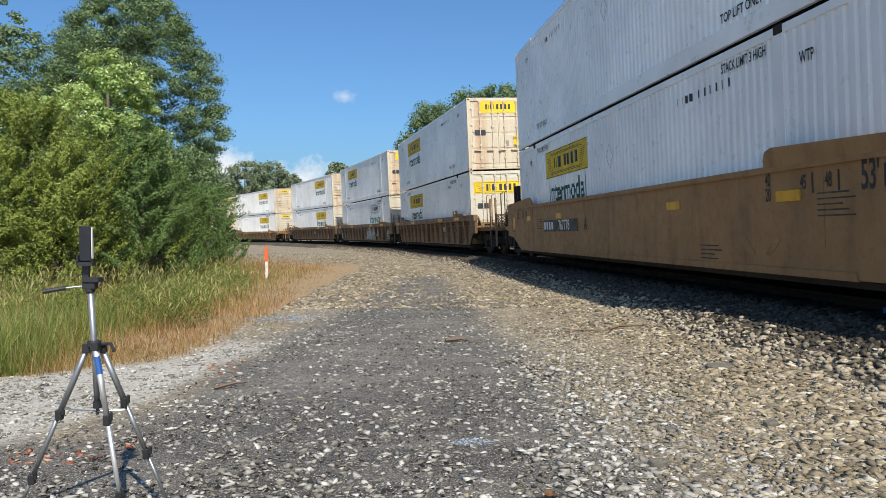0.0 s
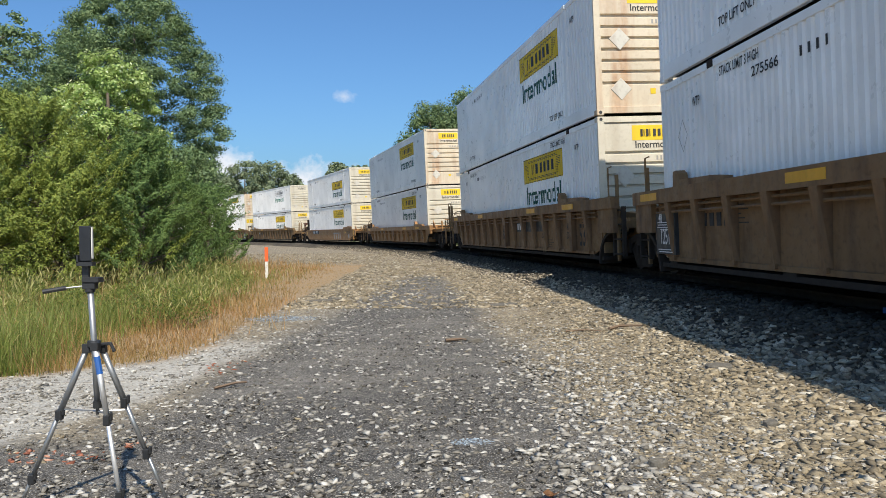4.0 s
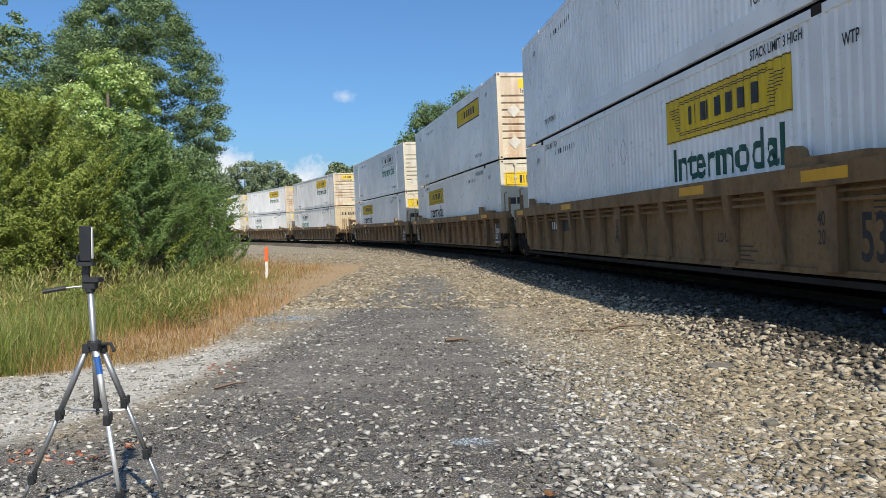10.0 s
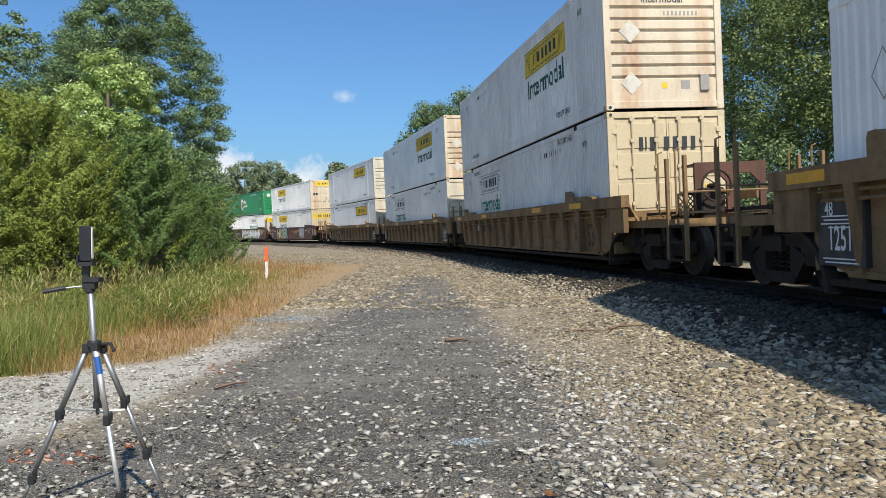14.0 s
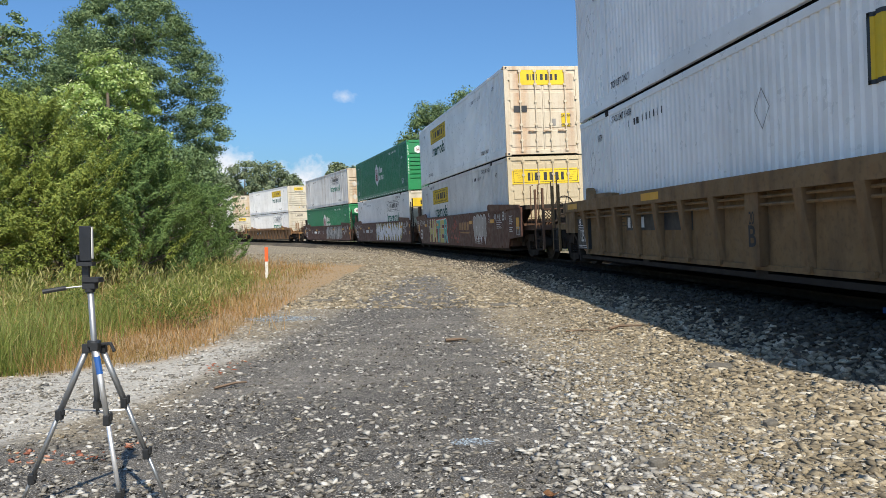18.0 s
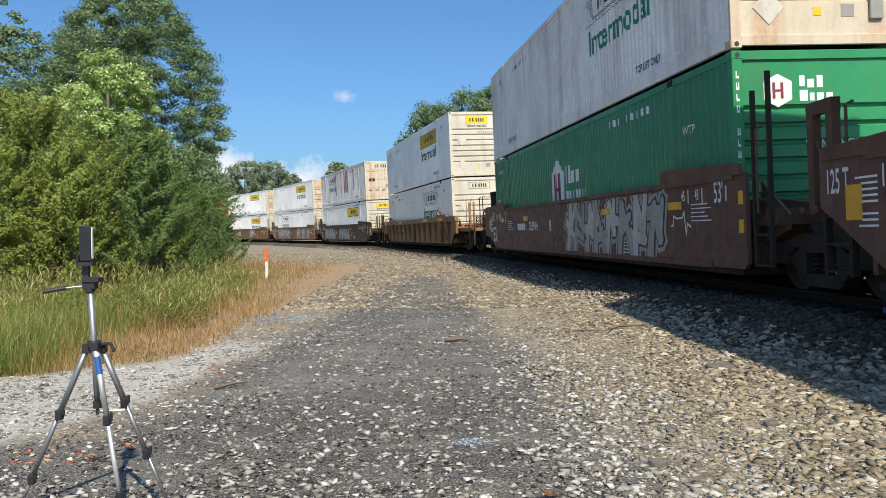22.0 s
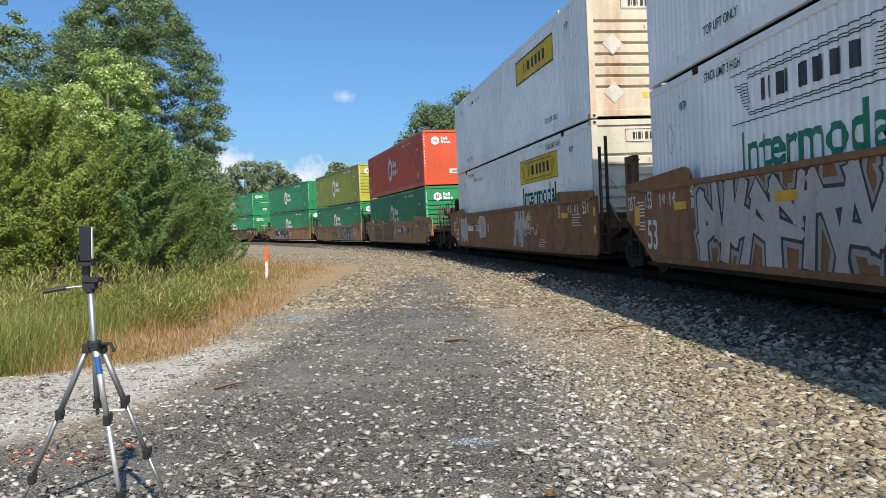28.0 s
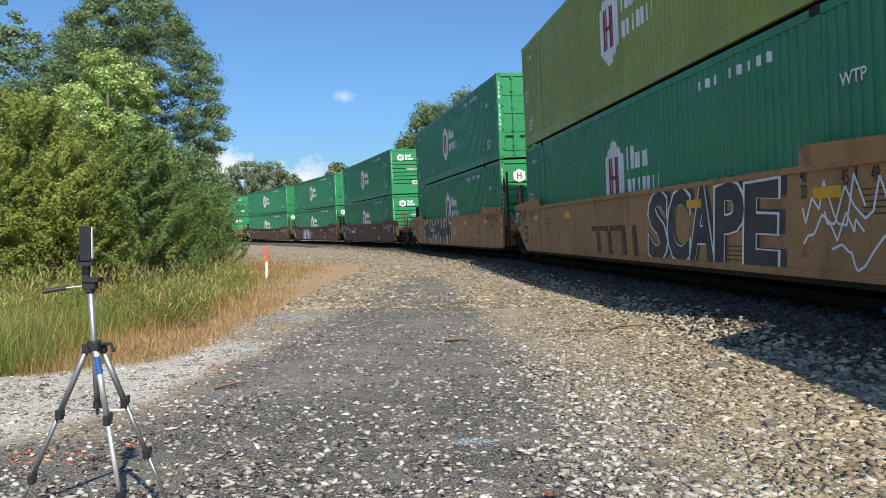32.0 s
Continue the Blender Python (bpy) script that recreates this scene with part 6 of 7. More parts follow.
def sprayed_word(car, word, u0, step, fills, edge, shade, label):
    """Tall sprayed letters: coloured faces, a pale edge and a shade behind."""
    def letters(text, grow, off, x0, x1, dx, dz):
        def build(bm):
            if text == "T":
                for k, (a, b, c, d) in enumerate(((-0.04 - grow, 1.04 + grow, 0.70 - grow, 1.0 + grow), (0.33 - grow, 0.67 + grow, -grow, 0.72))):
                    bm.faces.new([bm.verts.new((p, q, 0.0)) for p, q in ((a, c), (b, c), (b, d), (a, d))])
            else:
                cu = bpy.data.curves.new("lettering", 'FONT')
                cu.body, cu.size, cu.offset, cu.resolution_u = text, 1.0, grow, 3
                ob = new("lettering", cu)
                me = bpy.data.meshes.new_from_object(ob.evaluated_get(bpy.context.evaluated_depsgraph_get()))
                bpy.data.objects.remove(ob)
                bm.from_mesh(me)
            xs, ys = [v.co.x for v in bm.verts], [v.co.y for v in bm.verts]
            wide, tall = max(xs) - min(xs), max(ys) - min(ys)
            for v in bm.verts:
                f, z = (v.co.x - min(xs)) / wide, (v.co.y - min(ys)) / tall
                rise = 1.0 + 0.10 * math.sin(2.2 * f + 0.4)
                v.co = Vector((x0 + (x1 - x0) * f + dx + 0.10 * (z - 0.5), -1.4455 - off - 0.0002 * (text == "T" and z < 0.71), 0.33 + dz + 1.02 * z * rise))
        return build
    g = None
    for name, grow, off, m, wide, dx, dz in (("graffiti", 0.05, 0.0, shade, 0.24, 0.07, 0.02), ("graffiti_line", 0.05, 0.003, edge, 0.15, 0.0, 0.0), ("graffiti_fill", 0.035, 0.006, None, 0.05, 0.0, 0.0)):
        for k, (ch, colour) in enumerate(zip(word, fills)):
            bm = make(letters(ch, grow, off + 0.0004 * k, u0 + step * k - wide / 2, u0 + step * (k + 1) - 0.06 + wide / 2, dx, dz))
            if wide > 0.1:
                for v in bm.verts:
                    v.co.z = 0.84 + (v.co.z - 0.84) * (1 + wide * 0.45)
            ob = part(name, bm, m or colour, g or car, label if g is None else "")
            g = g or ob


def bubble(car, seed, u0, u1, z0, z1):
    """Round sprayed letters run together, with pale rims and pointed drips below."""
    r = random.Random(seed)
    n = max(3, int((u1 - u0) / 0.42))
    rounds = []
    for k in range(n):
        u = u0 + (u1 - u0) * (k + 0.5) / n
        rounds += [(u, z1 - (z1 - z0) * r.uniform(0.22, 0.30), 0.26), (u + r.uniform(-0.06, 0.06), z0 + (z1 - z0) * r.uniform(0.40, 0.52), 0.22)]

    def layer(grow, off, drips):
        def build(bm):
            for i, (u, z, size) in enumerate(rounds):
                y = -1.4455 - off - 0.0001 * i
                ring = [(u + (size + grow) * math.cos(2 * math.pi * k / 14), z + (size * 1.15 + grow) * math.sin(2 * math.pi * k / 14)) for k in range(14)]
                bm.faces.new([bm.verts.new((p, y, min(1.5, max(0.33, q)))) for p, q in ring])
                if drips and i % 2:
                    bm.faces.new([bm.verts.new((p, y - 0.00005, max(0.33, q))) for p, q in ((u - 0.15, z - 0.1), (u + 0.02 * (i % 3), z0), (u + 0.15, z - 0.1))])
        return build
    g = part("graffiti", make(layer(0.025, 0.0, True)), SPRAY_WHITE, car, "round grey sprayed letters with pale rims")
    part("graffiti_fill", make(layer(-0.005, 0.004, False)), SPRAY_SILVER, g)


def make(build):
    bm = bmesh.new()
    build(bm)
    return bm


def scrawl(car, seed, u0, z0, size, material):
    """A thin sprayed scribble."""
    def build(bm):
        r = random.Random(seed)
        x, z = u0, z0
        for i in range(9):
            nx, nz = x + size * r.uniform(0.02, 0.25), z0 + size * r.uniform(-0.3, 0.45)
            d = Vector((nx - x, nz - z)).normalized() * 0.014
            bm.faces.new([bm.verts.new((p, -1.4460 - 0.0002 * i, q)) for p, q in ((x - d.y, z + d.x), (x + d.y, z - d.x), (nx + d.y, nz - d.x), (nx - d.y, nz + d.x))])
            x, z = nx, nz
    part("scrawl", make(build), material, car, "thin sprayed scribble")


WHEELS = []


def side_lettering(car, kind, top, number, dark_panel, digits, colour, long_end, letter):
    """Car number, reflectors, load marks; number: where the number begins; long_end: the leading end reaches over a truck."""
    shift_down, shift = 0.02, 8.5 if long_end else 8.16
    smooth_side_plate = kind == "smooth"
    y = -1.4535 if smooth_side_plate else RIB_WALL - 0.004
    flat = -1.4455 if smooth_side_plate else RIB_WALL - 0.003
    worn, tan = colour is TAN_WORN, colour is TAN
    ink = INK_WHITE if smooth_side_plate and not worn and not tan else INK
    if number is not None:
        if dark_panel:
            shared("number_panel", ("numpanel", number, y), lambda bm: box(bm, number - 0.08, number + (2.9 if top > 1.3 else 2.3), y - 0.002, y + 0.02, 0.82, 1.11), BLACK, car, "black number panel")

        def mark(bm):
            p = 0.24 if top > 1.3 else 0.19
            for k in range(4):
                box(bm, number + p * k, number + p * k + 0.55 * p, y - 0.007, y + 0.02, 0.87, 1.06)
        shared("name_mark", ("num", number, y), mark, INK_WHITE if dark_panel or smooth_side_plate else INK, car, "bars of the owner's mark")
        if digits:
            lettering(digits, number + (1.85 if top > 1.3 else 1.5), y - 0.008, 0.965, INK_WHITE if dark_panel or smooth_side_plate else INK, car, 0.95 if top > 1.3 else 0.8)
        if smooth_side_plate and top > 1.4:
            lettering(letter, number + 3.5, flat - 0.002, 0.965, ink, car, 0.8)
    rz = 1.2 if smooth_side_plate and top > 1.4 else 0.92 if smooth_side_plate else top - 0.11
    half = 0.24 if smooth_side_plate else 0.40
    for x in ((6.45, 3.3, -3.35, -8.3 if kind == "rib" else -6.5) if top > 1.3 or not smooth_side_plate else (6.45,)):
        shared("reflector", ("refl", y, half), lambda bm: box(bm, -half, half, y - 0.003, y + 0.02, -0.062, 0.062), REFLECTOR, car, "yellow reflector strip", pose(x, 0 if smooth_side_plate else -1.5065 - y, rz))

    def data(bm):
        for r in range(5):
            box(bm, 0, 0.62 - 0.1 * (r * 7 % 3), flat - 0.001, flat + 0.01, 0.06 * r, 0.06 * r + 0.016)
    for x, z in ((7.0, 0.95), (-5.6, 0.9), (4.2, 0.35)) if top > 1.3 or not smooth_side_plate else ((7.0, 0.9),):
        shared("data_block", ("data", y), data, ink, car, "small data lines", pose(x, 0, z if top > 1.4 else z - 0.15))
    if smooth_side_plate:
        if not long_end:
            for z in (0.86, 1.24):
                shared("reflector", "smallrefl", lambda bm: box(bm, -0.06, 0.06, -1.447, -1.43, -0.09, 0.09), REFLECTOR, car, "small yellow reflector", pose(8.44, 0, z))
        for x in (-8.95, 9.4 if top > 1.4 else 8.95) if long_end else (-8.95,):
            shared("reflector", "squarerefl", lambda bm: box(bm, -0.14, 0.14, -1.447, -1.43, -0.18, 0.18), REFLECTOR, car, "square yellow reflector", pose(x if x > 0 else -8.55, 0, 1.08 if top > 1.4 else 0.9))
        zt = 1.33 if top > 1.4 else 1.0
        for sx in (1, -1):
            for t, x in (("45", 6.75), ("48", 7.2), ("53'", 7.85)):
                lettering(t, sx * x, flat, zt, ink, car, 0.55)
            if top > 1.4:
                shared("data_block", ("ticks", sx), lambda bm: [box(bm, sx * x - 0.012, sx * x + 0.012, flat - 0.001, flat + 0.01, zt - 0.12, zt + 0.10) for x in (6.92, 7.37, 8.06)], ink, car, "upright tick marks")
                if long_end or sx < 0:
                    shared("data_block", ("rows", sx, long_end), lambda bm: [box(bm, *sorted((sx * shift, sx * (shift + 0.36 - 0.05 * (r * 5 % 3)))), flat - 0.001, flat + 0.01, zt - shift_down - 0.06 * r, zt - shift_down + 0.022 - 0.06 * r) for r in range(9) if r != 5], ink, car, "rows of small writing")

                def holder(bm):
                    u = sx * 9.42
                    for x0, x1, z0, z1 in ((-0.17, 0.17, 0.72, 0.745), (-0.17, 0.17, 0.955, 0.98), (-0.17, -0.145, 0.745, 0.955), (0.145, 0.17, 0.745, 0.955), (-0.012, 0.012, 0.745, 0.955)):
                        box(bm, u + x0, u + x1, flat - 0.004, flat + 0.01, z0, z1)
                if sx > 0 and long_end:
                    shared("card_holder", "cardholder", holder, SPRAY_SILVER, car, "pale framed card holder")
            lettering("40", sx * 6.03, flat, zt + 0.07, ink, car, 0.55)
            lettering("20", sx * 6.03, flat, zt - 0.11, ink, car, 0.55)
        if top > 1.4 and not tan:
            lettering("53", -7.78, flat, 0.72, ink, car, 0.75)

        def press(bm):
            for a in (-1, 1):
                prism(bm, [(a * 0.10, 0.0), (a * 0.24, 0.0), (a * 0.48, 0.2), (a * 0.36, 0.24)], -1.4448, -1.44)
        for x in ((-2.6, 5.8) if top > 1.4 else ()):
            shared("pressed_mark", "press", press, colour, car, at=pose(x, 0, 0.5))
    else:
        lettering("53", 7.0, flat, 0.70, INK, car, 0.62)
        lettering("40", 6.34, -1.4735, 0.92, INK, car, 0.6)
        lettering("20", 6.34, -1.4735, 0.72, INK, car, 0.6)
        lettering("20", 0.0, -1.4735, 0.95, INK, car, 0.6)
        lettering(letter, 0.0, -1.4735, 0.72, INK, car)
        lettering("LD LMT", 4.0, flat, 0.7, INK, car, 0.8)


def ink_for(colour):
    return INK if colour is TAN_WORN else INK_WHITE


def big_mark(car, x, material):
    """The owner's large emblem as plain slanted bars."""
    def build(bm):
        for a, b in (((0, 0.82), (1.0, 0.92)), ((1.1, 0.82), (1.75, 0.92))):
            prism(bm, [(a[0], a[1]), (b[0], a[1]), (b[0], b[1]), (a[0], b[1])], -1.4465, -1.43)
        for u in (0.35, 1.05):
            prism(bm, [(u, 0.32), (u + 0.2, 0.32), (u + 0.12, 0.82), (u - 0.08, 0.82)], -1.4465, -1.43)
        for u in (1.85, 2.4):
            prism(bm, [(u, 0.32), (u + 0.2, 0.32), (u + 0.12, 0.92), (u - 0.08, 0.92)], -1.4465, -1.43)
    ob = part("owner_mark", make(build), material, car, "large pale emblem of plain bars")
    ob["kind"] = "stuff"
    ob.location.x = x


def slanted_mark(car, x, material):
    """An emblem of four leaning blocks over a long pointed stroke, as plain shapes."""
    def build(bm):
        for k in range(4):
            u = 0.47 * k
            prism(bm, [(u, 0.92), (u + 0.34, 0.92), (u + 0.42, 1.22), (u + 0.08, 1.22)], -1.4465, -1.43)
        prism(bm, [(-0.10, 0.84), (2.0, 0.84), (1.7, 0.775), (0.6, 0.79)], -1.4465, -1.43)
    ob = part("owner_mark", make(build), material, car, "tan emblem of leaning blocks")
    ob["kind"] = "stuff"
    ob.location.x = x


def well_car(kind, colour, top, lead, trail, look_label, number=None, dark_panel=True, notice=False, digits="", tank_too=False):
    """One unit; lead and trail: 'c' coupler end with its own truck, 'a' linked end. The trailing truck of a linked end belongs to this unit."""
    car = thing("well_car", look_label, "rail car", "double-stack well cars of the train")
    if kind == "smooth":
        shared("side_sill", ("smooth", top, lead, trail), smooth_side(top, top < 1.4, lead, trail), colour, car, "smooth side plate of the well")
        if top > 1.4:
            reach = 3.7 if lead == 'c' else 2.5
            shared("guide_flare", ("flare", reach), flare(reach), colour, car, "sloped guide plate", pose(6.0, 0, top - 0.01))
            reach = 3.4 if trail == 'c' else 3.1
            shared("guide_flare", ("flarem", reach), mirrored(flare(reach)), colour, car, "sloped guide plate", pose(-6.0, 0, top - 0.01))
    else:
        shared("side_sill", ("ribbed", top), ribbed_side(top), colour, car, "ribbed side of the well with a deep top chord")
        paint_ribs = TAN_MID if colour is BROWN_RIB else colour
        shared("pipe", ("pipes", top), pipe_run(top), paint_ribs, car, "thin steel pipes under the chord")
        n = 13 if lead == 'c' and trail == 'c' else 15
        for i in range(n):
            x = -7.5 + i * 15.0 / (n - 1)
            post = i in (n // 2, n - 2)
            shared("post" if post else "rib", ("post" if post else "rib", top), wide_post(top) if post else rib_bar(top), paint_ribs, car, at=pose(x, 0, 0))
        for build, key in ((arch, "arch"), (mirrored(arch), "archm")):
            shared("wheel_arch", key, build, STEEL_DARK, car)
        for x in (-6.7, 6.2):
            shared("lock_block", "lockblock", lambda bm: (prism(bm, [(-0.5, 0.0), (1.3, 0.0), (1.3, 0.05), (0.9, 0.085), (-0.22, 0.10), (-0.26, 0.20), (-0.36, 0.25), (-0.48, 0.24), (-0.5, 0.18)], -1.48, -1.34)), colour, car, "steel container lock", pose(x, 0, top))
    shared("side_sill", ("far", top), far_side(top), colour, car)
    shared("well_floor", "wellfloor", well_floor, STEEL_DARK, car)
    end_paint = TAN_DIRTY if colour is TAN_MID else RUST_BROWN if colour in (RUST_BROWN, RUST_ORANGE, BROWN) or tank_too else colour
    for end, flip in ((lead, False), (trail, True)):
        def put(name, key, build, material, label="", at=None, flip=flip):
            m = at if at is not None else Matrix()
            if flip:
                p = m.translation
                m = Matrix.Translation((-p.x, p.y, p.z)) @ FLIP.to_3x3().to_4x4() if key in ("brakewheel", "brakebox", "grating") else Matrix.Translation((-p.x, p.y, p.z)) @ (Matrix())
                return shared(name, key + "m", mirrored(build), material, car, label, Matrix.Translation((-p.x, p.y, p.z)))
            return shared(name, key, build, material, car, label, m)
        if end == 'c':
            put("end_deck", "enddeckc%s" % kind, end_deck(11.6), end_paint, "end platform over the truck")
            put("coupler", "coupler", coupler, STEEL_DARK, "heavy knuckle coupler")
            put("brake_rigging", "rigging", rigging, STEEL_DARK, "dark brake rods and valves under the deck")
            for y in (-1.25, 1.25):
                for x in (10.6, 11.25):
                    if not (flip and kind == "smooth"):
                        put("end_post", "shortpost" if top < 1.3 else "endpost", short_post if top < 1.3 else end_post, end_paint, "upright end post", pose(x, y, 0.85))
                    if top > 1.3:
                        put("hand_iron", "handiron", hand_iron, end_paint, "bent steel hand iron", pose(x - 0.17, y, 1.05))
                put("end_step", "stirrup", stirrup, STEEL_DARK, "steel stirrup step", pose(10.92, y, 0.28))
            if trail == 'a' and look_label == TAN_RIB:
                put("brake_platform", "brakeplatform", brake_platform, BROWN, "rust-brown plate bracket with openings")
            put("cross_bar", "crossbar", lambda bm: (box(bm, 10.92, 11.0, -1.25, 1.25, 0.86, 1.0), tube(bm, [(10.96, -1.2, 1.45), (10.96, 1.2, 1.45)], 0.02, 6)), end_paint)
            for y in (-1.2, -0.1, 0.55):
                put("walkway", "grating", grating, STEEL_DARK, "open grating walkway", pose(9.6, y, 1.08))
            if flip and kind == "smooth":
                put("corner_frame", "cornerarch", corner_arch, STEEL_DARK, "dark square corner frame", pose(8.75, -1.2, 0.98))
            if not flip:
                put("guard", "meshguard", mesh_guard, STEEL_DARK, "open lattice guard plate", pose(10.05, 0, 0.99))
                put("brake_wheel", "brakewheel", brake_wheel, STEEL_DARK, "round hand-brake wheel", pose(10.72, -0.40, 2.18 if tank_too else 1.55))
                put("brake_housing", "brakebox", brake_box, STEEL_DARK, "hand-brake gear housing", pose(10.44, -0.40, 1.80 if tank_too else 1.30))
                if tank_too:
                    put("air_tank", "tank", tank, end_paint, "cylindrical air reservoir", pose(9.3, 0.0, 1.85))
            WHEELS.append((car, truck(car, -9.8 if flip else 9.8)))
        else:
            put("drawbar_arm", "joint", joint, end_paint, "tapered arm over the shared truck")
            put("end_deck", "enddecka%s" % kind, end_deck(9.7), end_paint, "end platform over the truck")
            for y in (-1.3, 1.3):
                put("hand_iron", "handiron", hand_iron, end_paint, "bent steel hand iron", pose(8.75, y, 1.0))
            if kind == "smooth":
                if flip:
                    put("corner_frame", "cornerarch", corner_arch, RUST_BROWN, "brown square corner frame", pose(9.24, -1.2, 0.98))
                    lettering("125 T", -8.84, -1.446, 1.30, ink_for(colour), car, 0.5)
                else:
                    put("corner_ladder", "cornerladder", corner_ladder, STEEL_DARK, "thin steel corner ladder", pose(8.66, -1.36, 0.98))
            else:
                put("end_post", "endpost", end_post, end_paint, "tall end post", pose(8.95, -1.28, 0.75))
            if flip or kind != "smooth":
                put("end_step", "stepladder", step_ladder, STEEL_DARK, "steel corner steps", pose(9.05, -1.3, 0.35))
            if flip:
                WHEELS.append((car, truck(car, -9.83)))
    if colour is TAN_WORN and kind == "smooth":
        for s in (-1,):
            shared("notice_panel", ("noticew", s), lambda bm: box(bm, *sorted((s * 8.5, s * 9.2)), -1.456, -1.43, 0.98, 1.50), SPRAY_BLACK, car, "dark load notice panel")
            lettering("125 T", s * 8.85, -1.460, 1.24, INK_WHITE, car, 0.62)
    if notice:
        for sx, big in ((1, "125 T"), (-1, "1251")):
            u = sx * 7.80
            shared("notice_panel", ("notice", sx), lambda bm: box(bm, u - 0.43, u + 0.43, -1.412, RIB_WALL, 0.42, 1.10), BLACK, car, "black notice panel")
            lettering("40" if sx > 0 else "48", u - 0.2, -1.416, 1.02, INK_WHITE, car, 0.7)
            lettering(big, u, -1.416, 0.70, INK_WHITE, car, 0.62)

            def lines(bm):
                for r, (a, z) in enumerate(((-0.34, 0.99), (-0.30, 0.95), (-0.36, 0.91), (-0.22, 0.87), (-0.34, 0.54), (-0.30, 0.50))):
                    box(bm, u + a, u - a * (0.8 + 0.2 * (r % 2)), -1.416, -1.405, z - 0.05, z - 0.036)
            shared("data_block", ("noticelines", sx), lines, INK_WHITE, car, "small white lines of writing")
    side_lettering(car, kind, top, number, dark_panel, digits, colour, lead == 'c' or top < 1.4, {"aa": "C", "ac": "B"}.get(lead + trail, "A"))
    return car


F, B = 3.8, -3.2
JB_F, JB_B = ("scroll", F), ("scroll", B)
TAN_SMOOTH = "tan smooth-sided double-stack well car"
TAN_RIB = "dirty tan ribbed double-stack well car"
RUST_RIB = "worn orange-tan ribbed double-stack well car"
BROWN_G = "dark brown smooth well car with sprayed graffiti"
TAN_G = "worn orange-tan smooth well car with sprayed graffiti"
